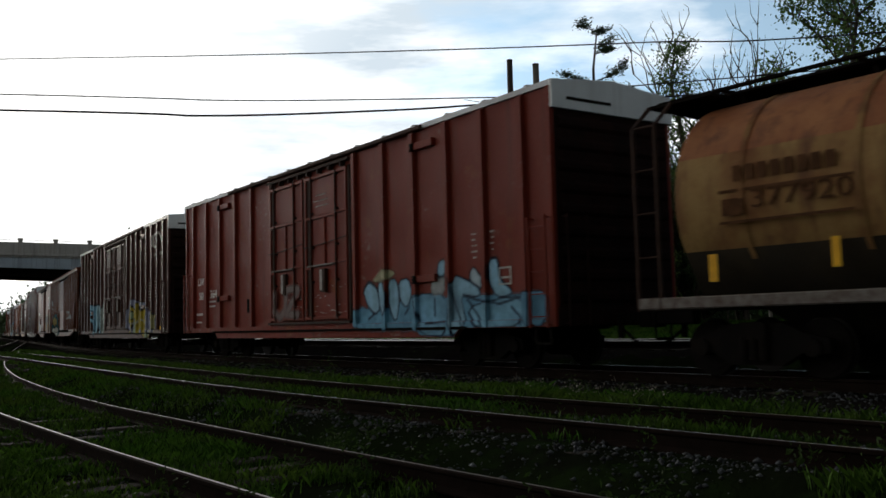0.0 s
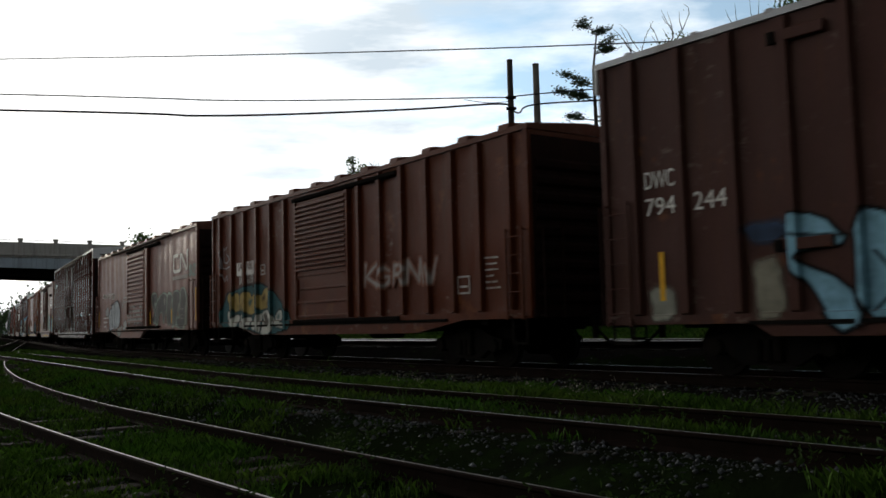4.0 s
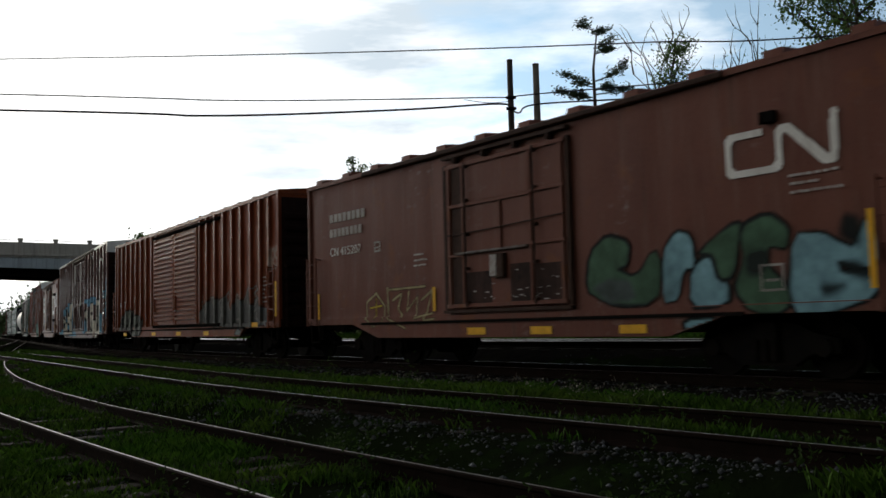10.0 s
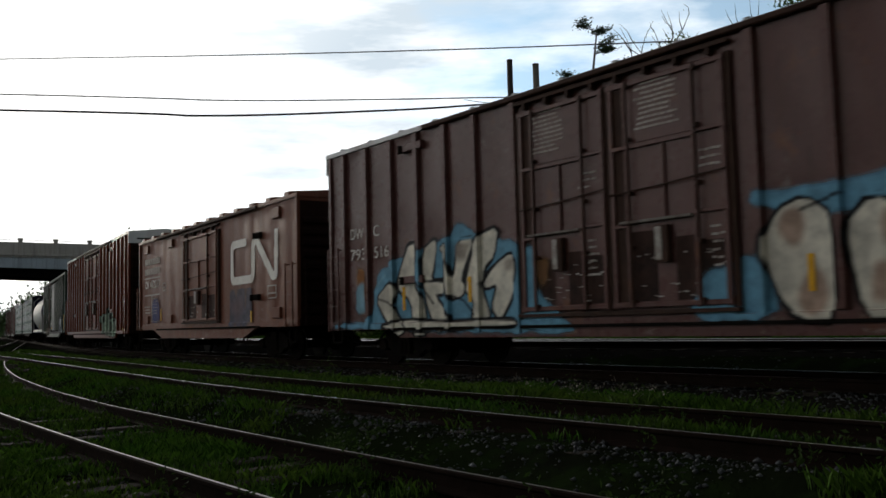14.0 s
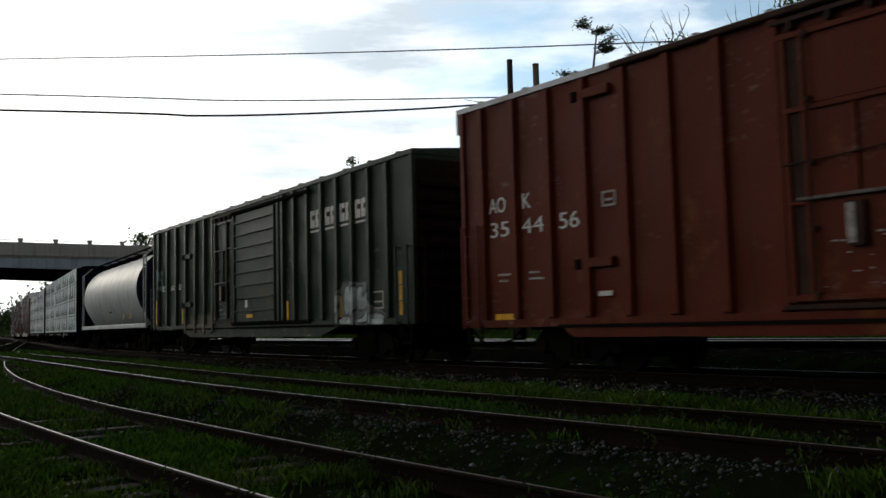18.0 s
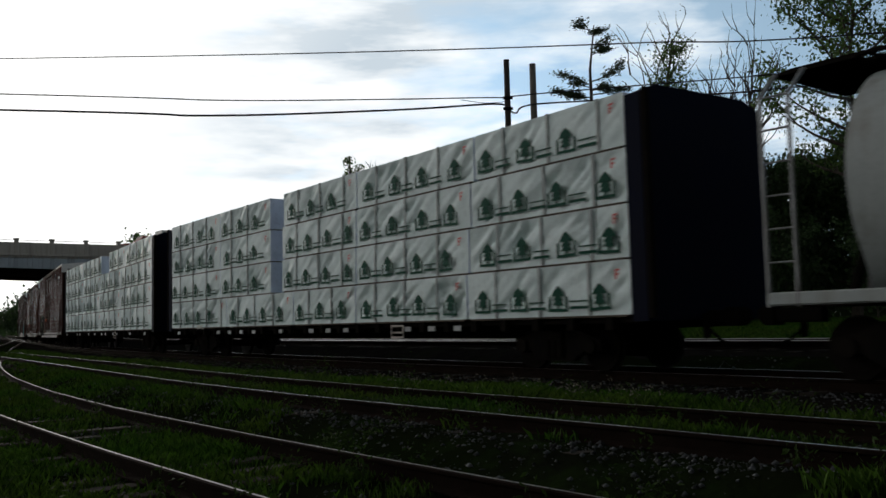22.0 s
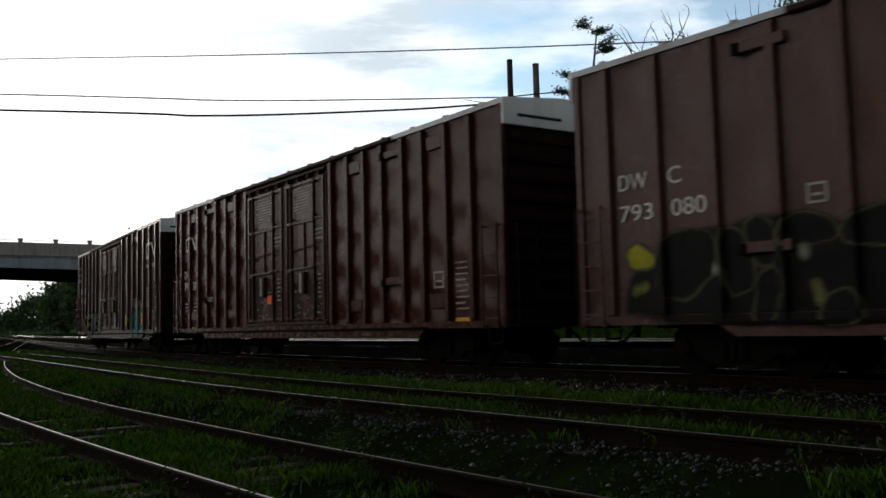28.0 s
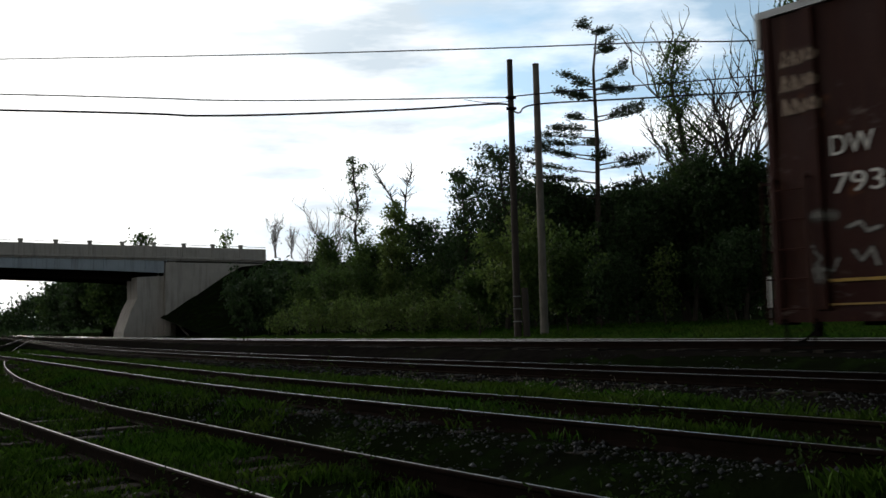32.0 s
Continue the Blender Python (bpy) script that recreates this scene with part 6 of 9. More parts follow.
art.fill((0.42, 0.33, 0.03), (5.15, 1.75), (6.06, 1.75), (6.05, 1.53), (5.39, 1.45), (5.96, 1.29), (5.94, 1.08), (5.38, 1.15), (5.85, 0.78), (6.47, 0.77), (6.39, 0.64), (5.35, 0.65), (5.17, 1.15))
art.fill((0.45, 0.42, 0.2), (6.28, 1.49), (6.73, 1.42), (6.96, 1.69), (7.02, 1.46), (7.37, 1.52), (7.11, 1.25), (7.36, 0.76), (6.99, 1.05), (6.54, 0.64), (6.44, 0.85), (6.71, 1.21))
art.fill((0.3, 0.4, 0.24), (5.69, 0.78), (6.25, 0.85), (6.23, 0.64), (5.76, 0.64))
art.line((0.5, 0.5, 0.44), (2.62, 1.61), (3.45, 1.20))
art.line((0.5, 0.5, 0.44), (4.07, 1.96), (3.67, 1.68))
art.line((0.5, 0.5, 0.44), (4.61, 1.57), (4.32, 1.18))
art.line((0.5, 0.5, 0.44), (5.24, 1.85), (6.14, 1.80))
art.line((0.5, 0.5, 0.44), (5.22, 1.38), (6.25, 0.91), (6.39, 0.75))
art.line((0.5, 0.5, 0.44), (2.86, 2.10), (2.63, 1.74))
art.done()

art = Mural(c3, (0.03, 0.05, 0.05), 0.045, 204)
art.wash((0.035, 0.11, 0.12), (-7.11, 0.93), (-7.08, 1.49), (-6.64, 1.93), (-6.30, 1.98), (-5.36, 2.14), (-4.46, 2.13), (-4.26, 2.17), (-3.88, 2.13), (-3.70, 2.00), (-3.22, 1.92), (-2.74, 1.54), (-2.32, 1.37), (-2.05, 0.86), (-3.33, 0.70), (-4.94, 0.84))
art.fill((0.4, 0.29, 0.09), (-6.65, 1.84), (-6.33, 2.05), (-6.12, 1.90), (-6.15, 1.40), (-6.38, 1.55))
art.fill((0.4, 0.29, 0.09), (-6.12, 1.94), (-5.71, 1.95), (-5.69, 1.64), (-5.59, 1.42), (-6.09, 1.40))
art.fill((0.4, 0.29, 0.09), (-5.65, 1.91), (-5.37, 1.97), (-5.37, 1.37), (-5.62, 1.42))
art.fill((0.4, 0.29, 0.09), (-5.31, 1.97), (-4.88, 1.95), (-4.76, 1.76), (-4.47, 1.98), (-4.45, 1.49), (-4.61, 1.31), (-5.13, 1.33), (-5.33, 1.62))
art.fill((0.4, 0.29, 0.09), (-4.28, 1.85), (-4.04, 1.79), (-3.84, 2.01), (-3.52, 2.02), (-3.53, 1.44), (-4.26, 1.40))
art.wash((0.14, 0.09, 0.03), (-4.05, 1.71), (-3.80, 1.85), (-3.81, 1.67))
art.wash((0.14, 0.09, 0.03), (-3.73, 1.55), (-3.56, 1.71), (-3.57, 1.52))
art.wash((0.035, 0.11, 0.12), (-5.06, 1.65), (-4.91, 1.51), (-4.64, 1.75), (-4.79, 1.76))
art.fill((0.6, 0.6, 0.54), (-6.61, 1.40), (-6.30, 1.43), (-6.22, 1.14), (-5.97, 1.31), (-5.60, 1.27), (-5.76, 0.95), (-6.29, 0.96), (-6.53, 1.15))
art.fill((0.6, 0.6, 0.54), (-5.57, 1.29), (-5.37, 1.41), (-5.37, 0.89), (-5.56, 0.92))
art.fill((0.6, 0.6, 0.54), (-5.33, 1.11), (-5.08, 1.23), (-4.67, 1.19), (-4.94, 0.84), (-5.37, 0.89))
art.fill((0.6, 0.6, 0.54), (-4.73, 1.01), (-4.41, 1.30), (-4.34, 0.87), (-4.59, 0.82))
art.fill((0.6, 0.6, 0.54), (-4.36, 1.24), (-4.02, 1.31), (-4.10, 0.75), (-4.34, 0.83))
art.fill((0.6, 0.6, 0.54), (-4.07, 1.31), (-3.49, 1.42), (-3.26, 1.19), (-3.16, 1.04), (-3.33, 0.74), (-4.06, 0.71), (-3.85, 1.06))
art.wash((0.06, 0.05, 0.04), (-3.93, 1.26), (-3.70, 1.29), (-3.62, 1.13), (-3.39, 1.16), (-3.40, 1.01), (-3.67, 0.98), (-3.80, 1.10))
art.fill((0.6, 0.6, 0.54), (-3.13, 1.19), (-2.91, 1.37), (-2.73, 1.36), (-2.68, 1.17), (-2.83, 1.03), (-2.53, 1.00), (-2.52, 0.87), (-3.15, 0.93))
art.wash((0.035, 0.11, 0.12), (-3.03, 1.19), (-2.86, 1.29), (-2.87, 1.14), (-3.02, 1.07))
art.done()

art = Mural(c3, (0.3, 0.2, 0.17), 0.000, 205)
art.line((0.42, 0.36, 0.36), (-7.06, 3.30), (-7.02, 2.77), (-6.70, 2.73), (-6.44, 2.79))
art.line((0.42, 0.36, 0.36), (-6.89, 3.37), (-6.88, 2.94), (-6.59, 2.90))
art.line((0.42, 0.36, 0.36), (-6.67, 3.20), (-6.43, 3.05), (-6.59, 2.93))
art.line((0.42, 0.36, 0.36), (-7.03, 2.58), (-6.85, 2.35), (-6.64, 2.54), (-6.62, 2.35))
art.line((0.42, 0.36, 0.36), (-6.92, 3.42), (-6.83, 3.31), (-6.66, 3.41))
art.done()

art = Mural(c4, (0.24, 0.3, 0.24), 0.075, 206)
art.fill((0.055, 0.055, 0.05), (2.11, 2.28), (2.81, 2.29), (2.89, 1.96), (2.40, 1.96), (2.87, 1.59), (2.66, 1.19), (2.07, 1.26), (2.58, 1.54), (2.15, 1.89))
art.fill((0.055, 0.055, 0.05), (2.79, 1.94), (3.72, 2.27), (4.32, 2.17), (4.38, 1.84), (4.03, 1.53), (3.84, 1.15), (3.69, 1.60), (3.24, 1.57), (2.94, 1.12), (2.66, 1.19))
art.fill((0.055, 0.055, 0.05), (4.40, 2.22), (5.04, 2.17), (4.79, 1.81), (4.83, 1.12), (4.43, 1.08), (4.29, 1.63))
art.fill((0.055, 0.055, 0.05), (5.12, 2.21), (5.64, 2.27), (6.06, 2.18), (6.04, 1.73), (5.68, 1.66), (5.51, 1.11), (5.13, 1.06))
art.fill((0.055, 0.055, 0.05), (6.14, 2.32), (6.55, 2.33), (6.79, 2.12), (6.74, 1.07), (6.47, 0.88), (5.65, 1.10), (5.59, 1.31), (6.09, 1.29), (5.83, 1.70), (6.11, 1.83))
art.wash((0.2, 0.2, 0.17), (5.76, 1.80), (6.11, 1.80), (6.10, 1.61), (5.79, 1.62))
art.wash((0.24, 0.24, 0.2), (3.89, 2.06), (4.06, 2.05), (4.01, 1.86), (3.90, 1.87))
art.wash((0.19, 0.2, 0.15), (6.79, 2.12), (7.01, 2.07), (6.85, 0.86), (6.56, 0.86))
art.done()

art = Mural(c4, (0.02, 0.022, 0.025), 0.035, 207)
art.fill((0.36, 0.4, 0.42), (-5.90, 1.51), (-5.52, 1.94), (-5.07, 1.88), (-4.84, 0.93), (-5.54, 0.98))
art.fill((0.36, 0.4, 0.42), (-5.34, 2.05), (-4.63, 2.13), (-4.58, 1.01), (-4.92, 0.97))
art.fill((0.36, 0.4, 0.42), (-4.72, 2.10), (-4.21, 2.27), (-3.80, 2.13), (-3.49, 1.74), (-3.64, 1.14), (-4.58, 0.97))
art.line((0.012, 0.012, 0.014), (-5.72, 1.06), (-5.19, 0.94), (-4.66, 0.97), (-4.41, 0.85), (-4.16, 1.04), (-3.83, 0.92), (-3.70, 1.07))
art.line((0.012, 0.012, 0.014), (-5.43, 2.10), (-4.63, 2.21), (-3.96, 2.27), (-3.56, 2.04), (-3.49, 1.74))
art.line((0.012, 0.012, 0.014), (-4.79, 2.58), (-4.72, 2.14))
art.done()

art = Mural(c4, (0.3, 0.27, 0.24), 0.000, 208)
art.wash((0.36, 0.36, 0.34), (-6.56, 1.86), (-5.98, 2.04), (-5.80, 1.59), (-6.46, 1.61))
art.wash((0.36, 0.36, 0.34), (-2.89, 1.27), (-2.36, 1.40), (-2.19, 1.04), (-2.60, 0.87))
art.line((0.4, 0.38, 0.35), (-3.32, 2.21), (-2.87, 1.93))
art.line((0.4, 0.38, 0.35), (-2.86, 2.26), (-3.17, 1.91))
art.line((0.4, 0.38, 0.35), (-6.66, 1.37), (-6.10, 1.03))
art.line((0.42, 0.4, 0.37), (-2.78, 2.33), (-2.30, 2.37), (-2.31, 2.15), (-2.78, 2.15))
art.wash((0.27, 0.25, 0.23), (-4.00, 0.92), (-3.04, 1.20), (-3.05, 0.76), (-3.60, 0.69))
art.done()

art = Mural(c6, (0.012, 0.016, 0.016), 0.050, 209)
art.fill((0.07, 0.14, 0.085), (2.06, 1.40), (2.18, 2.00), (2.57, 2.27), (3.03, 2.11), (2.98, 1.77), (2.70, 1.70), (3.15, 1.52), (3.55, 1.96), (3.68, 1.72), (3.58, 1.11), (2.43, 1.17))
art.fill((0.24, 0.44, 0.5), (3.68, 1.10), (3.73, 1.89), (3.99, 2.20), (4.26, 2.12), (4.33, 1.62), (4.10, 1.64), (4.00, 1.15))
art.fill((0.24, 0.44, 0.5), (4.27, 1.63), (4.64, 1.82), (4.71, 1.44), (4.86, 1.38), (4.88, 1.07), (4.20, 1.06))
art.fill((0.07, 0.14, 0.085), (4.41, 1.86), (5.13, 2.27), (5.08, 1.89), (4.99, 1.48), (4.74, 1.44), (4.67, 1.81))
art.fill((0.07, 0.14, 0.085), (5.15, 2.14), (5.58, 2.30), (5.90, 2.06), (5.88, 1.77), (5.55, 1.85), (5.53, 1.55), (5.85, 1.28), (5.83, 0.94), (5.32, 0.93), (4.98, 1.27), (5.18, 1.62))
art.fill((0.24, 0.44, 0.5), (5.95, 1.96), (6.37, 1.95), (6.62, 1.80), (6.80, 1.70), (7.02, 2.14), (7.15, 1.62), (6.98, 1.45), (6.55, 1.60), (6.59, 1.39), (7.02, 1.41), (7.08, 1.13), (6.51, 0.90), (5.88, 0.89))
art.wash((0.01, 0.016, 0.016), (6.50, 1.60), (7.03, 1.45), (7.02, 1.32), (6.59, 1.48))
art.wash((0.01, 0.016, 0.016), (6.30, 1.26), (6.73, 1.28), (6.37, 1.11))
art.wash((0.01, 0.016, 0.016), (6.69, 2.17), (6.88, 2.06), (6.90, 1.73), (6.67, 1.85))
art.wash((0.01, 0.016, 0.016), (5.19, 1.72), (5.55, 1.80), (5.50, 1.45), (5.23, 1.46))
art.wash((0.08, 0.1, 0.1), (2.19, 1.45), (3.00, 1.53), (3.14, 1.18), (2.43, 1.20))
art.fill((0.24, 0.44, 0.5), (4.12, 0.85), (4.74, 0.86), (4.63, 0.63), (4.17, 0.61))
art.done()

art = Mural(c6, (0.3, 0.24, 0.1), 0.000, 210)
art.line((0.4, 0.33, 0.17), (-4.60, 1.61), (-4.23, 1.31), (-4.32, 0.95), (-4.71, 0.83), (-5.02, 1.05), (-5.00, 1.42), (-4.60, 1.63))
art.line((0.5, 0.36, 0.03), (-4.61, 1.49), (-4.63, 1.00))
art.line((0.5, 0.36, 0.03), (-4.85, 1.29), (-4.38, 1.32))
art.line((0.4, 0.33, 0.17), (-4.14, 1.72), (-4.09, 1.03), (-3.38, 0.82))
art.line((0.4, 0.33, 0.17), (-3.93, 1.43), (-3.56, 1.57), (-3.72, 1.26), (-3.51, 1.06))
art.line((0.4, 0.33, 0.17), (-3.28, 1.60), (-3.37, 1.17), (-2.94, 1.47), (-3.03, 1.01), (-2.42, 1.11))
art.line((0.4, 0.33, 0.17), (-2.81, 1.39), (-2.40, 1.60), (-2.69, 0.96), (-2.30, 0.99))
art.line((0.4, 0.33, 0.17), (-4.07, 1.67), (-2.66, 1.69))
art.done()

art = Mural(c8, (0.012, 0.012, 0.014), 0.075, 211)
art.wash((0.18, 0.42, 0.6), (2.22, 2.59), (3.88, 2.59), (4.52, 2.66), (5.86, 2.65), (6.12, 2.49), (5.84, 2.26), (3.18, 2.21))
art.wash((0.18, 0.42, 0.6), (7.15, 1.79), (7.54, 1.96), (7.82, 1.74), (8.01, 1.50), (8.36, 1.48), (8.73, 1.14), (8.68, 0.84), (7.10, 0.87))
art.wash((0.18, 0.42, 0.6), (1.28, 0.86), (1.65, 1.55), (2.43, 1.74), (2.67, 1.51), (2.76, 0.84))
art.wash((0.34, 0.14, 0.04), (7.83, 1.97), (8.26, 2.10), (8.65, 1.95), (8.63, 1.68), (7.88, 1.68))
art.fill((0.34, 0.14, 0.04), (8.47, 1.58), (8.41, 1.50), (8.25, 1.48), (8.10, 1.52), (8.04, 1.61), (8.11, 1.69), (8.27, 1.72), (8.42, 1.67))
art.wash((0.34, 0.14, 0.04), (8.80, 1.24), (9.29, 1.27), (9.29, 0.86), (8.84, 0.89))
art.fill((0.82, 0.78, 0.67), (2.56, 1.89), (2.83, 2.32), (3.25, 2.46), (3.63, 2.18), (3.63, 0.83), (3.11, 0.83), (2.72, 1.28))
art.fill((0.82, 0.78, 0.67), (3.79, 2.02), (4.19, 2.38), (4.60, 2.17), (4.58, 0.81), (4.01, 0.82))
art.fill((0.82, 0.78, 0.67), (4.62, 2.31), (5.20, 2.42), (5.66, 2.28), (5.68, 1.83), (5.44, 1.52), (5.98, 1.43), (6.04, 0.92), (5.58, 0.67), (4.83, 0.81), (4.67, 1.56))
art.fill((0.82, 0.78, 0.67), (5.89, 2.26), (6.38, 2.47), (6.95, 2.44), (7.21, 2.14), (7.11, 1.73), (7.58, 1.35), (7.62, 0.83), (7.24, 0.63), (6.06, 0.64), (6.06, 1.36), (6.34, 1.72), (5.91, 1.87))
art.wash((0.44, 0.3, 0.23), (3.23, 2.06), (3.17, 1.89), (3.04, 1.82), (2.92, 1.90), (2.88, 2.09), (2.94, 2.27), (3.07, 2.33), (3.19, 2.25))
art.wash((0.44, 0.3, 0.23), (3.51, 1.18), (3.44, 0.96), (3.29, 0.87), (3.15, 0.96), (3.10, 1.20), (3.17, 1.43), (3.32, 1.51), (3.46, 1.41))
art.wash((0.44, 0.3, 0.23), (4.60, 1.97), (4.54, 1.80), (4.42, 1.73), (4.31, 1.81), (4.27, 1.99), (4.32, 2.16), (4.44, 2.23), (4.56, 2.14))
art.wash((0.44, 0.3, 0.23), (4.48, 1.29), (4.42, 1.11), (4.28, 1.04), (4.15, 1.12), (4.10, 1.31), (4.17, 1.49), (4.31, 1.56), (4.43, 1.48))
art.wash((0.44, 0.3, 0.23), (5.62, 2.15), (5.54, 2.01), (5.37, 1.97), (5.20, 2.04), (5.13, 2.20), (5.21, 2.34), (5.39, 2.38), (5.56, 2.31))
art.wash((0.44, 0.3, 0.23), (6.61, 1.98), (6.54, 1.81), (6.38, 1.75), (6.23, 1.83), (6.17, 2.01), (6.25, 2.18), (6.41, 2.24), (6.56, 2.16))
art.wash((0.44, 0.3, 0.23), (6.53, 1.16), (6.47, 0.98), (6.33, 0.92), (6.21, 0.99), (6.16, 1.17), (6.23, 1.34), (6.36, 1.41), (6.49, 1.33))
art.wash((0.44, 0.3, 0.23), (7.52, 1.21), (7.45, 1.09), (7.30, 1.04), (7.15, 1.10), (7.09, 1.23), (7.17, 1.35), (7.32, 1.39), (7.46, 1.34))
art.wash((0.44, 0.3, 0.23), (5.94, 0.80), (5.83, 0.71), (5.58, 0.67), (5.32, 0.71), (5.21, 0.81), (5.33, 0.90), (5.59, 0.93), (5.84, 0.89))
art.wash((0.012, 0.012, 0.014), (6.17, 1.79), (6.55, 1.83), (6.59, 1.73), (6.17, 1.72))
art.wash((0.012, 0.012, 0.014), (5.09, 1.24), (5.43, 1.29), (5.37, 1.10), (5.13, 1.10))
art.line((0.012, 0.012, 0.014), (6.42, 1.75), (7.36, 1.51))
art.line((0.012, 0.012, 0.014), (6.57, 1.34), (7.04, 1.14))
art.line((0.012, 0.012, 0.014), (6.78, 2.18), (6.79, 0.97))
art.line((0.012, 0.012, 0.014), (3.18, 2.29), (3.76, 2.45))
art.line((0.18, 0.42, 0.6), (3.87, 2.44), (4.60, 2.36))
art.line((0.03, 0.06, 0.09), (7.93, 1.28), (8.13, 1.10))
art.line((0.03, 0.06, 0.09), (8.20, 1.16), (8.41, 1.31))
art.line((0.03, 0.06, 0.09), (7.99, 1.00), (8.59, 0.95))
art.line((0.03, 0.06, 0.09), (7.38, 1.77), (7.53, 1.85))
art.wash((0.22, 0.48, 0.66), (8.72, 2.75), (8.95, 3.0), (8.9, 3.2), (9.1, 3.52), (9.28, 3.4), (9.28, 2.5), (9.05, 2.6))
art.wash((0.22, 0.48, 0.66), (8.62, 2.62), (8.8, 2.7), (8.85, 2.5), (8.66, 2.45))
art.wash((0.2, 0.44, 0.62), (8.8, 1.95), (9.05, 2.1), (9.29, 2.05), (9.29, 1.4), (9.0, 1.5))
art.wash((0.24, 0.48, 0.62), (8.86, 2.31), (9.26, 2.27), (9.22, 2.17), (8.92, 2.17))
art.done()

art = Mural(c8, (0.012, 0.012, 0.014), 0.07, 212)
art.wash((0.18, 0.42, 0.6), (-9.18, 0.85), (-9.18, 0.92), (-7.61, 0.96), (-7.42, 1.90), (-7.08, 2.19), (-4.72, 2.59), (-4.27, 2.90), (-3.80, 2.63), (-3.09, 2.42), (-2.61, 2.39), (-2.45, 2.22), (-2.05, 2.23), (-2.04, 1.42), (-1.30, 0.88), (-1.11, 0.70), (-4.82, 0.74))
art.wash((0.34, 0.14, 0.04), (-8.26, 2.22), (-7.76, 2.11), (-7.80, 1.09), (-8.20, 1.23))
art.wash((0.2, 0.1, 0.04), (-2.06, 2.04), (-1.64, 2.00), (-1.77, 1.55), (-1.99, 1.42))
art.fill((0.82, 0.78, 0.67), (-7.44, 1.46), (-6.86, 1.83), (-6.60, 1.73), (-6.67, 1.18), (-6.25, 0.75), (-6.52, 0.64), (-7.04, 1.01))
art.fill((0.82, 0.78, 0.67), (-6.26, 2.34), (-6.12, 2.59), (-5.74, 2.61), (-5.86, 1.80), (-5.60, 1.38), (-5.43, 0.69), (-5.92, 0.66), (-6.05, 1.40), (-6.60, 1.73))
art.fill((0.82, 0.78, 0.67), (-5.59, 2.42), (-5.10, 2.66), (-5.11, 2.32), (-5.34, 1.77), (-4.77, 1.73), (-4.85, 1.52), (-5.24, 1.48), (-4.52, 0.90), (-5.12, 0.69), (-5.55, 1.49))
art.fill((0.82, 0.78, 0.67), (-5.03, 2.43), (-4.65, 2.50), (-4.76, 1.90), (-4.64, 1.39), (-4.21, 1.43), (-4.19, 1.64), (-4.33, 1.76), (-3.83, 2.55), (-4.36, 2.53), (-4.46, 1.93), (-4.62, 1.78), (-4.74, 2.23))
art.fill((0.82, 0.78, 0.67), (-4.20, 1.59), (-3.73, 2.57), (-3.11, 2.70), (-3.24, 2.15), (-3.57, 1.97), (-3.66, 1.51), (-3.37, 0.93), (-3.96, 0.94), (-3.87, 1.31))
art.fill((0.82, 0.78, 0.67), (-3.58, 1.66), (-3.25, 1.95), (-2.74, 2.18), (-2.55, 1.94), (-2.73, 1.41), (-3.12, 0.92), (-3.35, 1.18), (-3.14, 1.63), (-3.52, 1.55))
art.fill((0.82, 0.78, 0.67), (-7.33, 0.83), (-6.24, 0.99), (-4.81, 0.90), (-3.43, 0.93), (-2.64, 0.91), (-2.53, 0.84), (-4.81, 0.79))
art.wash((0.42, 0.36, 0.3), (-4.43, 2.48), (-4.01, 2.46), (-4.17, 2.13), (-4.38, 2.20))
art.wash((0.42, 0.36, 0.3), (-2.93, 2.07), (-2.63, 2.04), (-2.70, 1.90), (-2.91, 1.87))
art.line((0.012, 0.012, 0.014), (-5.82, 2.62), (-5.78, 1.80), (-5.24, 1.31))
art.line((0.012, 0.012, 0.014), (-4.63, 1.45), (-4.21, 1.32), (-3.88, 1.04))
art.line((0.012, 0.012, 0.014), (-5.62, 1.79), (-4.76, 1.76))
art.line((0.012, 0.012, 0.014), (-7.30, 1.45), (-6.66, 1.30), (-6.25, 0.81))
art.line((0.24, 0.48, 0.62), (-7.38, 1.77), (-7.04, 2.00))
art.line((0.18, 0.42, 0.6), (-4.87, 2.58), (-3.94, 2.56))
art.wash((0.24, 0.48, 0.62), (-8.33, 1.76), (-7.92, 1.87), (-7.98, 1.55), (-7.80, 1.22), (-8.26, 1.17))
art.done()

art = Mural(c10, (0.05, 0.045, 0.04), 0.045, 213)
art.wash((0.2, 0.25, 0.2), (2.71, 0.89), (2.44, 1.64), (2.72, 1.69), (3.26, 1.73), (4.34, 1.74), (5.06, 1.79), (5.72, 1.74), (5.99, 1.58), (6.47, 1.32), (6.66, 0.88), (6.28, 0.66), (5.74, 0.66), (3.42, 0.81))
art.fill((0.33, 0.43, 0.34), (2.74, 1.59), (3.01, 1.61), (2.95, 1.86), (3.14, 1.95), (3.27, 1.77), (3.23, 1.29), (3.29, 0.88), (2.74, 0.87), (2.86, 1.27))
art.fill((0.33, 0.43, 0.34), (3.51, 1.69), (4.05, 1.74), (4.14, 1.55), (3.65, 1.48), (3.67, 1.34), (4.17, 1.19), (4.18, 0.90), (3.42, 0.88), (3.44, 1.25))
art.fill((0.33, 0.43, 0.34), (4.33, 1.51), (4.42, 2.02), (4.58, 1.95), (4.71, 1.87), (4.82, 1.49), (5.11, 1.47), (5.07, 0.88), (4.72, 0.87), (4.67, 1.18), (4.54, 1.28), (4.57, 0.89), (4.29, 0.90))
art.fill((0.33, 0.43, 0.34), (4.84, 1.74), (5.10, 1.75), (5.09, 1.50), (4.91, 1.51))
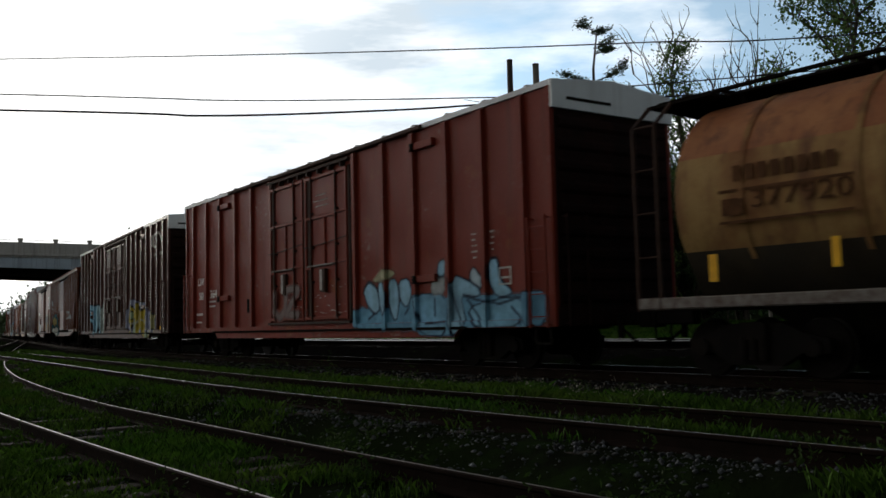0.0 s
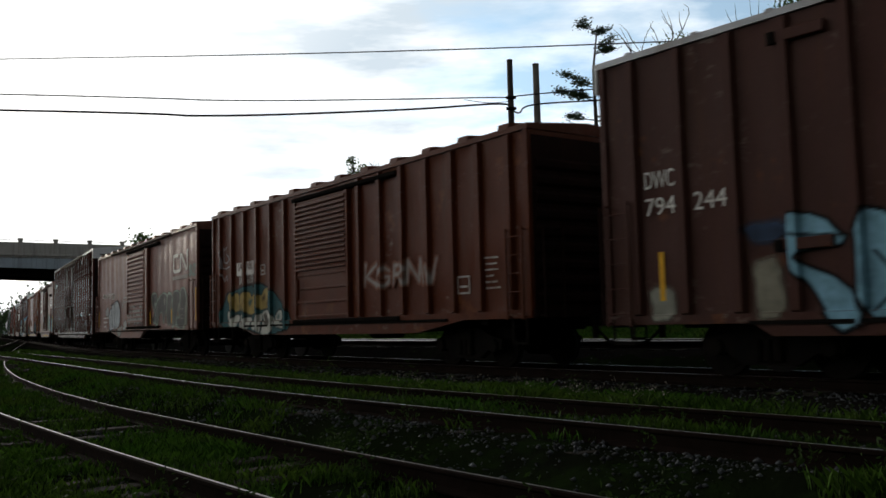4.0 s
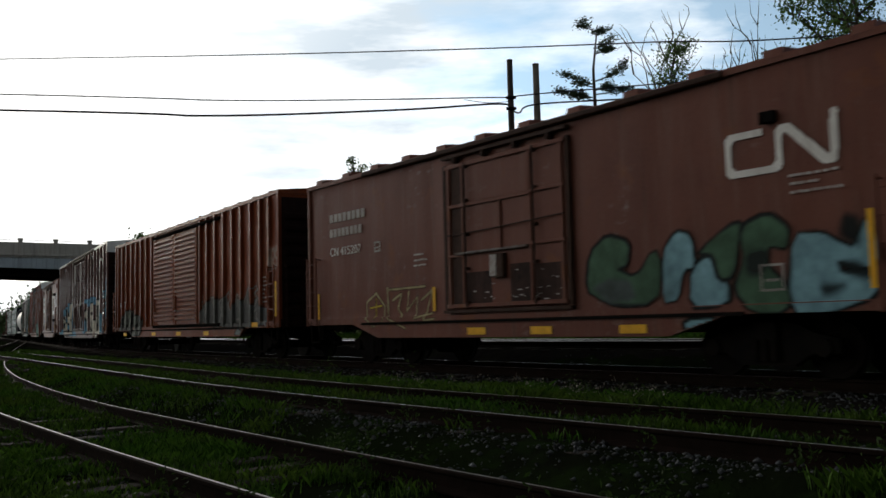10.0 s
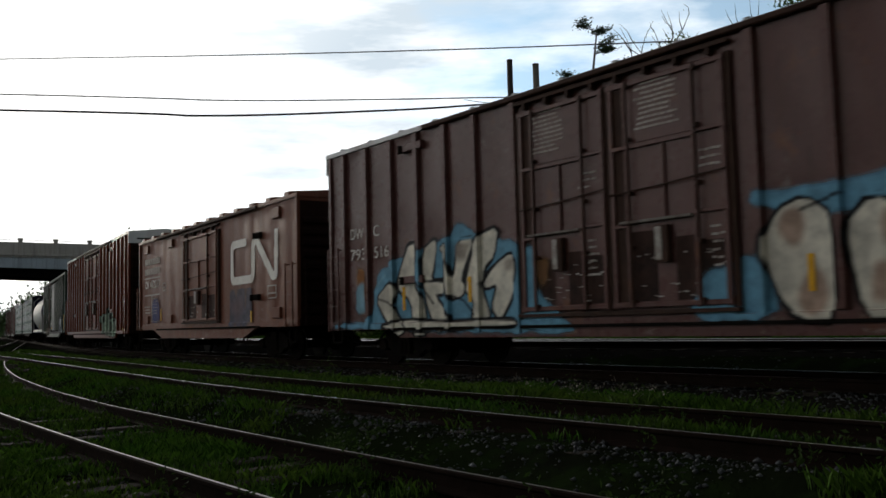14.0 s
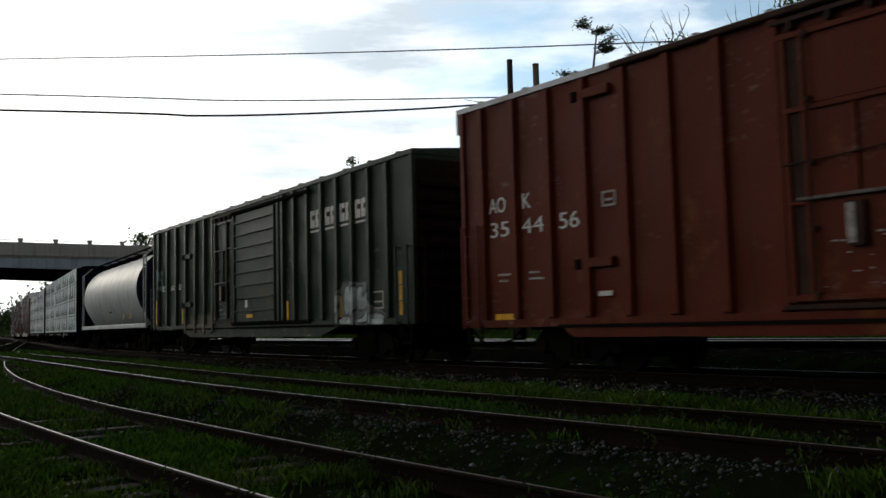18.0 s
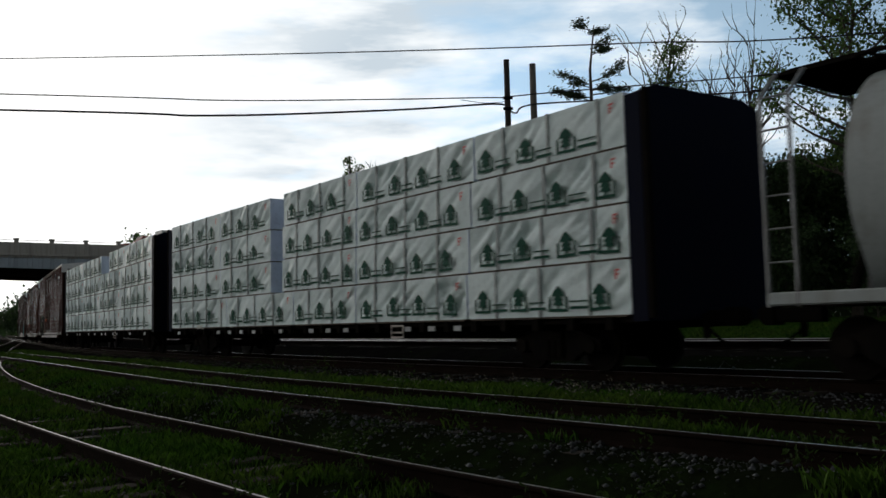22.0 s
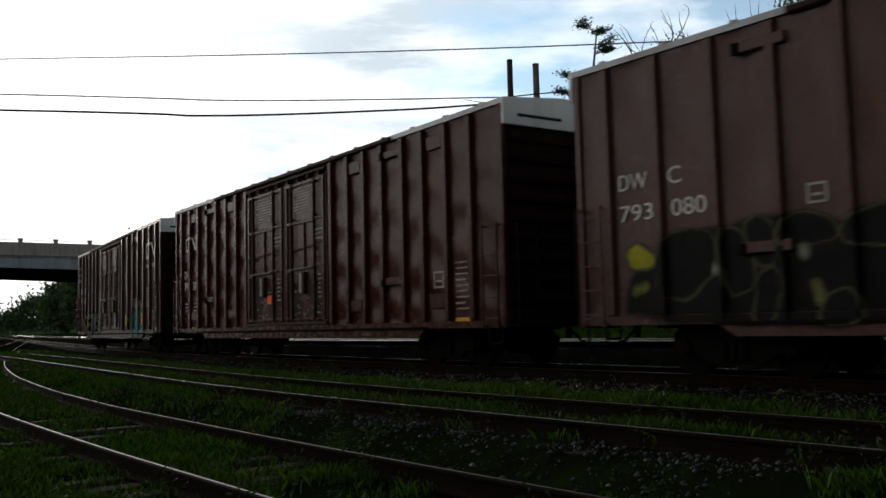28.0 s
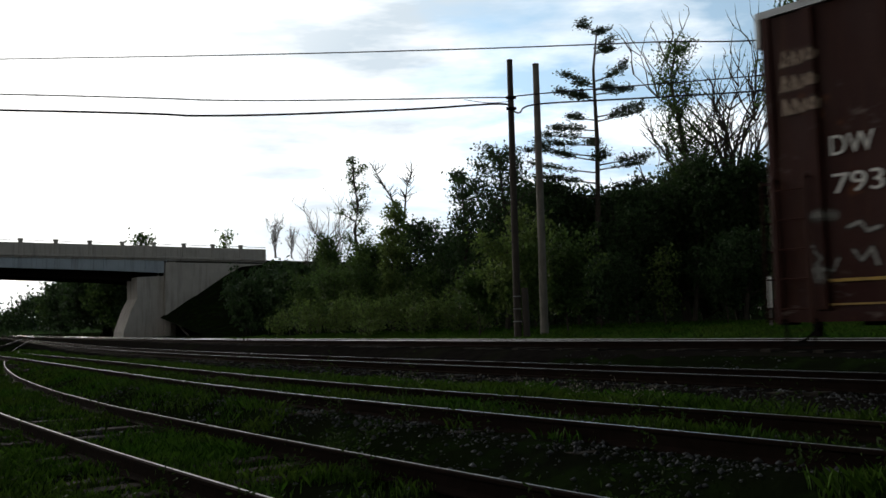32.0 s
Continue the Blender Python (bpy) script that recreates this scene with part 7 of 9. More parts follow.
art.fill((0.33, 0.43, 0.34), (5.26, 1.49), (5.99, 1.64), (5.97, 1.16), (5.36, 1.15), (5.29, 1.31))
art.fill((0.33, 0.43, 0.34), (5.26, 1.62), (5.72, 1.76), (5.72, 1.62), (5.30, 1.57))
art.fill((0.32, 0.46, 0.34), (5.72, 0.99), (6.18, 0.89), (6.46, 1.12), (6.63, 0.91), (6.43, 0.72), (5.86, 0.66), (5.26, 0.79), (5.64, 0.99))
art.fill((0.4, 0.47, 0.4), (6.21, 1.45), (6.38, 1.44), (6.41, 1.23), (6.23, 1.12), (6.19, 0.98), (6.03, 0.90), (6.02, 1.10))
art.fill((0.3, 0.4, 0.42), (6.37, 1.24), (6.67, 1.28), (6.68, 1.17), (6.42, 1.13))
art.wash((0.05, 0.045, 0.04), (4.54, 1.69), (4.73, 1.43), (4.51, 1.42))
art.wash((0.05, 0.045, 0.04), (3.87, 1.47), (4.11, 1.39), (3.89, 1.38))
art.wash((0.1, 0.12, 0.1), (3.78, 1.14), (4.02, 1.15), (3.97, 0.94), (3.82, 0.92))
art.wash((0.1, 0.12, 0.1), (5.36, 1.09), (5.69, 1.11), (5.64, 1.02), (5.40, 1.03))
art.line((0.05, 0.045, 0.04), (5.26, 1.59), (5.87, 1.58))
art.line((0.05, 0.045, 0.04), (5.78, 1.39), (5.96, 1.38))
art.line((0.05, 0.045, 0.04), (3.54, 1.20), (4.17, 1.16))
art.done()

art = Mural(c11, (0.03, 0.035, 0.035), 0.040, 214)
art.wash((0.24, 0.27, 0.27), (5.67, 1.05), (5.74, 1.67), (6.12, 1.89), (6.65, 1.92), (7.35, 1.93), (7.44, 1.37), (8.10, 1.20), (8.13, 0.92), (5.88, 0.91))
art.fill((0.56, 0.62, 0.62), (6.15, 1.79), (6.38, 1.84), (6.58, 1.80), (6.56, 1.42), (6.31, 1.13), (6.14, 1.24))
art.fill((0.56, 0.62, 0.62), (6.64, 1.80), (6.78, 1.81), (6.78, 1.40), (6.59, 1.03), (6.49, 1.22))
art.fill((0.56, 0.62, 0.62), (6.81, 1.79), (7.08, 1.79), (7.00, 1.49), (7.22, 1.61), (7.37, 1.88), (7.39, 1.37), (7.10, 1.25), (6.77, 1.26))
art.fill((0.56, 0.62, 0.62), (7.34, 1.37), (7.43, 1.19), (7.39, 1.00), (6.76, 0.97), (7.09, 1.08))
art.fill((0.56, 0.62, 0.62), (7.55, 1.18), (8.03, 1.12), (8.11, 0.92), (7.44, 0.93))
art.fill((0.4, 0.44, 0.44), (5.74, 1.61), (5.99, 1.65), (5.90, 1.25), (5.74, 1.15))
art.fill((0.56, 0.62, 0.62), (5.95, 1.10), (6.60, 1.08), (6.53, 0.91), (5.97, 0.92))
art.done()

art = Mural(c15, (0.12, 0.115, 0.06), 0.035, 215)
art.wash((0.009, 0.009, 0.009), (-8.45, 0.84), (-8.38, 1.59), (-7.74, 1.68), (-7.60, 2.21), (-6.82, 2.14), (-6.13, 2.24), (-5.17, 2.22), (-4.78, 2.02), (-4.28, 2.19), (-3.90, 2.11), (-3.72, 1.67), (-3.82, 0.73))
art.fill((0.009, 0.009, 0.009), (-7.80, 1.69), (-7.63, 2.17), (-7.17, 2.19), (-6.72, 2.09), (-6.70, 1.62), (-7.23, 1.17), (-7.77, 1.19))
art.fill((0.009, 0.009, 0.009), (-6.67, 2.17), (-6.38, 2.14), (-6.16, 1.79), (-6.14, 1.29), (-6.58, 1.15))
art.fill((0.009, 0.009, 0.009), (-6.28, 2.17), (-6.04, 2.31), (-5.78, 2.08), (-5.81, 1.60), (-6.08, 1.58))
art.fill((0.009, 0.009, 0.009), (-5.77, 1.92), (-5.59, 2.24), (-5.25, 2.26), (-4.96, 2.12), (-4.87, 1.88), (-5.37, 1.80))
art.fill((0.009, 0.009, 0.009), (-4.86, 1.99), (-4.62, 2.19), (-4.24, 2.26), (-3.90, 2.11), (-3.92, 1.72), (-4.80, 1.80))
art.fill((0.009, 0.009, 0.009), (-6.09, 1.46), (-5.81, 1.56), (-5.65, 1.31), (-5.86, 0.80), (-6.17, 0.81))
art.fill((0.009, 0.009, 0.009), (-5.12, 1.09), (-4.91, 1.20), (-4.68, 1.19), (-4.59, 0.78), (-5.18, 0.79))
art.fill((0.42, 0.38, 0.03), (-8.42, 1.96), (-8.18, 2.08), (-7.85, 1.83), (-7.91, 1.69), (-8.35, 1.68))
art.wash((0.3, 0.3, 0.06), (-8.30, 1.40), (-8.01, 1.43), (-8.05, 1.29), (-8.28, 1.28))
art.wash((0.36, 0.36, 0.28), (-5.33, 1.73), (-5.35, 1.69), (-5.39, 1.68), (-5.43, 1.70), (-5.45, 1.74), (-5.43, 1.78), (-5.39, 1.79), (-5.35, 1.77))
art.wash((0.36, 0.36, 0.28), (-6.69, 1.56), (-6.71, 1.52), (-6.75, 1.51), (-6.80, 1.52), (-6.81, 1.56), (-6.79, 1.60), (-6.75, 1.62), (-6.70, 1.60))
art.wash((0.27, 0.27, 0.1), (-5.31, 1.29), (-5.19, 1.33), (-5.14, 1.13), (-5.23, 1.02))
art.done()

art = Mural(c18, (0.015, 0.015, 0.015), 0.050, 216)
art.wash((0.2, 0.2, 0.18), (-7.83, 1.05), (-7.80, 1.47), (-7.41, 1.63), (-7.03, 1.84), (-6.53, 1.92), (-5.55, 1.95), (-4.52, 1.91), (-3.80, 1.84), (-3.37, 1.90), (-2.47, 1.73), (-2.53, 0.82), (-4.91, 0.87), (-5.63, 0.67), (-6.39, 0.68), (-7.16, 0.80))
art.fill((0.36, 0.37, 0.33), (-7.01, 1.55), (-6.92, 1.83), (-6.60, 1.92), (-6.54, 1.63), (-6.69, 1.53), (-6.50, 1.18), (-6.49, 0.85), (-7.16, 0.83), (-7.28, 1.21), (-6.85, 1.20))
art.fill((0.36, 0.37, 0.33), (-6.30, 1.79), (-6.07, 1.77), (-5.55, 1.95), (-5.54, 1.57), (-5.83, 1.48), (-5.78, 1.32), (-5.56, 1.25), (-5.60, 0.67), (-6.36, 0.68), (-6.30, 1.23), (-5.97, 1.27), (-6.28, 1.51))
art.fill((0.36, 0.37, 0.33), (-5.47, 1.83), (-5.02, 1.82), (-5.04, 1.64), (-5.23, 1.34), (-5.06, 1.18), (-4.74, 0.97), (-5.04, 0.67), (-5.48, 0.67), (-5.39, 1.67))
art.fill((0.36, 0.37, 0.33), (-4.99, 1.38), (-4.63, 1.87), (-4.41, 1.87), (-4.47, 0.96), (-4.68, 0.96), (-4.78, 1.17), (-5.00, 1.23))
art.fill((0.36, 0.37, 0.33), (-4.36, 1.40), (-3.88, 1.37), (-3.87, 1.56), (-4.06, 1.62), (-3.80, 1.80), (-3.66, 1.74), (-3.66, 0.94), (-4.16, 0.90), (-4.35, 1.15))
art.fill((0.36, 0.37, 0.33), (-3.63, 1.83), (-3.39, 1.90), (-3.38, 0.97), (-3.66, 1.08))
art.fill((0.36, 0.37, 0.33), (-7.81, 1.41), (-7.49, 1.63), (-7.48, 1.04), (-7.79, 1.05))
art.fill((0.36, 0.37, 0.33), (-3.19, 1.79), (-2.67, 1.83), (-2.65, 1.48), (-2.99, 1.41), (-2.68, 1.04), (-3.16, 0.92))
art.done()

art = Mural(c7, (0.05, 0.045, 0.045), 0.000, 217)
art.wash((0.11, 0.11, 0.105), (2.69, 1.02), (2.76, 1.72), (3.30, 1.73), (3.65, 1.90), (4.12, 1.92), (4.30, 1.81), (4.79, 1.82), (5.15, 1.93), (5.36, 1.48), (5.74, 1.42), (5.86, 1.70), (6.13, 1.85), (6.43, 1.75), (6.62, 1.73), (6.93, 2.07), (7.16, 1.97), (7.35, 1.53), (7.54, 1.78), (7.95, 1.60), (8.07, 1.48), (8.50, 1.49), (8.46, 0.86))
art.line((0.27, 0.26, 0.24), (2.73, 1.87), (2.70, 1.07))
art.line((0.27, 0.26, 0.24), (3.30, 1.83), (3.33, 1.49), (3.12, 1.01))
art.line((0.27, 0.26, 0.24), (3.52, 1.91), (4.12, 1.92), (4.10, 1.59), (3.78, 1.75))
art.line((0.27, 0.26, 0.24), (4.36, 1.71), (4.86, 1.91), (4.94, 1.28))
art.line((0.27, 0.26, 0.24), (4.39, 1.12), (4.65, 1.43), (4.42, 1.67))
art.line((0.27, 0.26, 0.24), (5.04, 1.89), (5.28, 2.05), (5.43, 1.86), (5.26, 1.70), (5.36, 1.48), (5.58, 1.43))
art.line((0.27, 0.26, 0.24), (5.91, 1.70), (6.03, 1.94), (6.23, 1.84), (6.35, 1.71), (6.25, 1.27))
art.line((0.27, 0.26, 0.24), (6.01, 1.57), (6.13, 1.77), (6.43, 1.79))
art.line((0.27, 0.26, 0.24), (5.99, 1.16), (6.39, 1.14))
art.line((0.27, 0.26, 0.24), (6.62, 1.65), (6.98, 2.10), (7.15, 1.93), (7.14, 1.00))
art.line((0.27, 0.26, 0.24), (6.91, 1.71), (7.12, 1.39))
art.line((0.27, 0.26, 0.24), (7.38, 2.03), (7.61, 2.12), (7.73, 1.99), (7.46, 1.90), (7.75, 1.73))
art.line((0.27, 0.26, 0.24), (7.44, 1.52), (7.80, 1.76), (7.95, 1.56), (7.84, 1.16))
art.line((0.27, 0.26, 0.24), (7.47, 1.37), (7.70, 1.51), (7.59, 1.17), (7.92, 1.05))
art.line((0.27, 0.26, 0.24), (8.08, 1.05), (8.32, 1.07), (8.46, 0.89))
art.line((0.27, 0.26, 0.24), (3.74, 1.00), (4.01, 1.18), (4.13, 1.04))
art.wash((0.17, 0.18, 0.17), (5.97, 0.82), (6.57, 0.84), (6.61, 0.70), (5.96, 0.68))
art.done()

art = Mural(c7, (0.02, 0.022, 0.02), 0.045, 218)
art.wash((0.12, 0.12, 0.11), (-8.58, 0.85), (-8.52, 1.32), (-8.10, 1.33), (-7.89, 1.74), (-7.29, 1.76), (-6.45, 1.78), (-6.14, 1.58), (-5.90, 1.54), (-5.31, 1.55), (-4.82, 1.41), (-4.87, 0.71), (-6.61, 0.71), (-6.67, 0.80))
art.fill((0.21, 0.22, 0.19), (-8.52, 1.28), (-8.14, 1.30), (-8.01, 0.97), (-8.16, 0.81), (-8.55, 0.84))
art.fill((0.21, 0.22, 0.19), (-7.82, 1.70), (-7.33, 1.73), (-7.30, 1.57), (-7.56, 1.34), (-7.64, 1.06), (-7.82, 1.03), (-7.99, 1.26))
art.fill((0.21, 0.22, 0.19), (-7.29, 1.73), (-7.02, 1.75), (-7.02, 0.95), (-7.17, 0.95), (-7.19, 1.23), (-7.30, 1.05), (-7.47, 1.08))
art.fill((0.21, 0.22, 0.19), (-6.93, 1.73), (-6.45, 1.75), (-6.46, 1.11), (-6.68, 1.03), (-6.76, 1.30), (-6.82, 0.88), (-6.96, 0.91))
art.fill((0.21, 0.22, 0.19), (-6.29, 1.53), (-6.03, 1.46), (-6.15, 1.30), (-5.93, 1.26), (-5.96, 0.72), (-6.40, 0.71), (-6.17, 1.04))
art.wash((0.3, 0.17, 0.12), (-6.21, 1.04), (-6.06, 1.12), (-6.06, 0.98), (-6.19, 0.92))
art.fill((0.21, 0.22, 0.19), (-5.86, 1.48), (-5.58, 1.51), (-5.54, 1.24), (-5.74, 1.16), (-5.55, 0.74), (-5.85, 0.72))
art.fill((0.21, 0.22, 0.19), (-5.45, 1.42), (-5.17, 1.43), (-5.21, 0.74), (-5.44, 0.74))
art.wash((0.012, 0.012, 0.014), (-6.44, 1.02), (-6.26, 1.05), (-6.26, 0.95), (-6.43, 0.76), (-6.51, 0.79))
art.wash((0.012, 0.012, 0.014), (-7.18, 1.35), (-7.08, 1.37), (-7.12, 1.19))
art.done()


def hopper(label, u, L, paint):
    """A cylindrical covered hopper: rounded tank, end platforms with ladders, roof walk, chutes below."""
    car = thing("covered_hopper", label, "freight car", "cars of the train")
    CARS.append((car, u, L))
    hl = L / 2
    a = hl - (0.98 if paint == "tank_rust" else 1.35)
    sec = [(1.56 * math.cos(t), 2.64 + 1.6 * math.sin(t)) for t in np.linspace(-0.62, math.pi + 0.62, 40)]
    sec += [(-0.9, 1.05), (0.9, 1.05)]
    n = len(sec)
    v, f = [], []
    stn = even(-a, a, 25)
    for x in stn:
        v += [(x, y, z) for y, z in sec]
    for k in range(len(stn) - 1):
        f += [(k * n + j, k * n + (j + 1) % n, (k + 1) * n + (j + 1) % n, (k + 1) * n + j) for j in range(n)]
    sh = Shape().add(v, f)
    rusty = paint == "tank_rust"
    # rusty tank: rust colour up top, underside shade painted in below 1.95 m
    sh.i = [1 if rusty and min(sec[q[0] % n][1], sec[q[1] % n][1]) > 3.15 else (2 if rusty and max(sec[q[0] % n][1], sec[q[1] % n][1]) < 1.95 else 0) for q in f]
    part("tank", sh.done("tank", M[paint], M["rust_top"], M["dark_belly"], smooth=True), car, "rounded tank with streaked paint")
    for sx in (-1, 1):
        e = Shape()
        w = [(sx * a, y, z) for y, z in sec] + [(sx * (a - 0.0) + sx * 0.02, y * 0.98, 2.6 + (z - 2.6) * 0.98) for y, z in sec]
        e.add(w, [tuple(range(n, 2 * n))] + [(j, (j + 1) % n, n + (j + 1) % n, n + j) for j in range(n)])
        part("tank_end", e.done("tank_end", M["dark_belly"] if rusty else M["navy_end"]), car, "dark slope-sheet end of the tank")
    for x in stn[2:-2:3]:
        e = Shape()
        w = []
        for dx in (-0.04, 0.04):
            w += [(x + dx, y * 1.012, 2.62 + (z - 2.62) * 1.012) for y, z in sec[:40]]
        e.add(w, [(j, j + 1, 41 + j, 40 + j) for j in range(39)])
        part("weld_band", e.done("weld_band", M[paint]), car)
    s = Shape()
    for sy in (-1, 1):
        s.box(-hl + 0.1, hl - 0.1, sy * 1.42 - 0.05, sy * 1.42 + 0.05, 1.02, 1.2, b=0.02)
    part("side_sill", s.done("side_sill", M["lock_grey"] if rusty else M[paint]), car)
    # roof walk
    s = Shape()
    s.box(-hl + 0.25, hl - 0.25, -0.36, 0.36, 4.38, 4.42)
    for x in even(-hl + 1.4, hl - 1.4, 7):
        s.box(x - 0.03, x + 0.03, -0.9, 0.9, 4.33, 4.38)
        s.box(x - 0.03, x + 0.03, -0.3, 0.3, 4.15, 4.34)
    for sy in (-0.88, 0.88):
        s.box(-hl + 0.25, hl - 0.25, sy - 0.05, sy + 0.05, 4.33, 4.37)
    part("roof_walk", s.done("roof_walk", M["black_steel"]), car, "dark grating roof walk")
    for sx in (-1, 1):
        s = Shape()
        s.box(min(sx * (hl - 1.5), sx * (hl - 0.1)), max(sx * (hl - 1.5), sx * (hl - 0.1)), -1.45, 1.45, 1.0, 1.12)
        s.box(min(sx * (hl - 1.3), sx * (hl - 0.1)), max(sx * (hl - 1.3), sx * (hl - 0.1)), -1.0, 1.0, 4.28, 4.33)
        s.prism([(sx * a, 3.2), (sx * (a + 0.1), 3.2), (sx * (hl - 0.5), 1.12), (sx * (hl - 0.6), 1.12)], -0.06, 0.06)
        part("end_platform", s.done("end_platform", M["black_steel"]), car)
        for sy in (-1, 1):
            l_ = Shape()
            for x in (hl - 0.55, hl - 0.12):
                l_.tube([(sx * x, sy * 1.44, 1.0), (sx * x, sy * 1.44, 3.9), (sx * x, sy * 1.0, 4.3)], 0.035, 6)
            for z in np.linspace(1.15, 3.9, 5 if rusty else 7):
                l_.tube([(sx * (hl - 0.55), sy * 1.44, z), (sx * (hl - 0.12), sy * 1.44, z)], 0.016, 6)
            part("ladder", l_.done("ladder", M["door_iron"] if rusty else M["galv"]), car, "tall end ladder")
    for x in even(-a * 0.7, a * 0.7, 4):
        s = Shape()
        v = [(x - 1.15, -0.9, 1.06), (x + 1.15, -0.9, 1.06), (x + 1.15, 0.9, 1.06), (x - 1.15, 0.9, 1.06),
             (x - 0.35, -0.4, 0.45), (x + 0.35, -0.4, 0.45), (x + 0.35, 0.4, 0.45), (x - 0.35, 0.4, 0.45)]
        s.add(v, [(0, 1, 2, 3), (4, 7, 6, 5), (0, 4, 5, 1), (1, 5, 6, 2), (2, 6, 7, 3), (3, 7, 4, 0)])
        part("chute", s.done("chute", M["black_steel"]), car)
    bogies(car, L, 1.9)
    couplers(car, L)
    return car


c0 = hopper("rust-stained cream covered hopper car with faded lettering", 181.1, 15.5, "tank_rust")
letters(c0, "377920", -5.5, 2.32, 0.26, 1.575, 1.5, M["old_letters"], "faded dark car number")
bars(c0, [(-6.0, -4.0, 2.65, 0.04), (-6.0, -4.0, 2.2, 0.04)] + [(-5.75 + 0.2 * k, -5.62 + 0.2 * k, 2.8, 0.22) for k in range(8)] + [(-5.95, -5.6, 2.32, 0.24)], 1.57, M["old_letters"], "faded dark painted lines")
patch(c0, -6.3, -6.15, 1.4, 1.8, M["yellow"], 1.45)
patch(c0, -4.4, -4.28, 1.5, 1.9, M["yellow"], 1.45)
c12 = hopper("streaked grey cylindrical covered hopper car", -50.7, 15.45, "tank_grey")
patch(c12, -0.5, 0.05, 1.76, 1.98, M["black_steel"], 1.33, "placard_holder", "dark placard holder")
for x, w in ((3.75, 0.16), (2.3, 0.1), (-1.3, 0.09)):
    patch(c12, x, x + w, 1.42, 1.74, M["yellow"], 1.26, label="worn yellow reflective strip")
small_print(c12, 5.2, 2.3, 5, 0.6, 201, 1.56)


def centerbeam(label, u, L, tiers, seed):
    """A flat car with a centre beam, tall bulkheads and four tiers of wrapped lumber packs on each side."""
    rnd = random.Random(seed)
    car = thing("centerbeam_car", label, "freight car", "cars of the train")
    CARS.append((car, u, L))
    hl = L / 2
    s = Shape().box(-hl, hl, -1.4, 1.4, 0.82, 0.92, b=0.02)
    s.prism([(-hl, 0.75), (-hl, 0.9), (hl, 0.9), (hl, 0.75), (7.5, 0.75), (6.8, 0.55), (-6.8, 0.55), (-7.5, 0.75)], -0.3, 0.3)
    part("deck", s.done("deck", M["black_steel"]), car, "dark steel deck")
    br = Shape().box(-0.08, 0.08, -1.53, 1.53, 0.72, 0.93, b=0.02).done("bearer", M["black_steel"])
    lt = Shape().box(-0.12, 0.12, -1.545, -1.53, 0.74, 0.84).done("bearer_plate", M["galv"])
    for x in even(-hl + 0.6, hl - 0.6, 24):
        part("bearer", br, car, at=pose(x, 0, 0))
        if rnd.random() < 0.5:
            part("bearer_plate", lt, car, at=pose(x + 0.4, 0, 0))
    cp = Shape().box(-0.06, 0.06, -0.07, 0.07, 0.92, 4.5, b=0.01).done("post", M["black_steel"])
    for x in even(-hl + 0.4, hl - 0.4, 15):
        part("post", cp, car, at=pose(x, 0, 0))
    part("top_beam", Shape().box(-hl + 0.3, hl - 0.3, -0.16, 0.16, 4.4, 4.6, b=0.03).done("top_beam", M["black_steel"]), car)
    for sx in (-1, 1):
        s = Shape()
        x0, x1 = sorted((sx * (hl - 0.1), sx * (hl + 0.22)))
        s.slab([(-1.5, 0.85), (-1.5, 4.45), (-1.1, 4.62), (1.1, 4.62), (1.5, 4.45), (1.5, 0.85)], x0, x1)
        part("bulkhead", s.done("bulkhead", M["navy"]), car, "tall dark blue end bulkhead")
        part("bulkhead_post", Shape().box(sx * (hl + 0.3) - 0.05, sx * (hl + 0.3) + 0.05, -1.52, -1.42, 0.9, 4.5, b=0.012).done("bulkhead_post", M["black_steel"]), car, "dark upright at the bulkhead's edge")
    z = [0.96, 1.87, 2.76, 3.66, 4.56]
    for tr in range(4):
        for x0, x1 in tiers[tr]:
            lumber_pack(car, x0, x1, -1, z[tr], z[tr + 1] - 0.035, rnd)
        lumber_pack(car, -hl + 0.15, 0.0, 1, z[tr], z[tr + 1] - 0.035, rnd, False)
        lumber_pack(car, 0.05, hl - 0.15, 1, z[tr], z[tr + 1] - 0.035, rnd, False)
    data_panel(car, 3.85, 0.6, 0.5, 0.28, 1.545)
    bogies(car, L, 2.4)
    couplers(car, L)
    return car


_hs = Shape()
_hs.box(-0.25, 0.25, -0.004, 0.0, 0.0, 0.05)
_hs.box(-0.25, -0.2, -0.0035, 0.0, 0.05, 0.27)
_hs.box(0.2, 0.25, -0.0035, 0.0, 0.05, 0.27)
_hs.box(-0.03, 0.03, -0.003, 0.0, 0.05, 0.13)
for _z, _w, _t in ((0.11, 0.14, 0.07), (0.195, 0.125, 0.06)):
    _hs.prism([(-_w, _z), (_w, _z), (_t, _z + 0.09), (-_t, _z + 0.09)], 0.0, -0.003)
_hs.prism([(-0.185, 0.275), (0.185, 0.275), (0.1, 0.385), (0.0, 0.46), (-0.1, 0.385)], 0.0, -0.003)
house_mesh = _hs.done("print_mark", M["wrap_green"])
bar_mesh = Shape().box(0.0, 0.44, -0.004, 0.0, 0.0, 0.05).box(0.0, 0.42, -0.004, 0.0, 0.12, 0.145).done("print_line", M["wrap_green"])
fmark_mesh = Shape().box(0.0, 0.03, -0.004, 0.0, 0.0, 0.16).box(0.03, 0.1, -0.004, 0.0, 0.13, 0.16).box(0.03, 0.08, -0.004, 0.0, 0.065, 0.09).done("print_letter", M["wrap_red"])


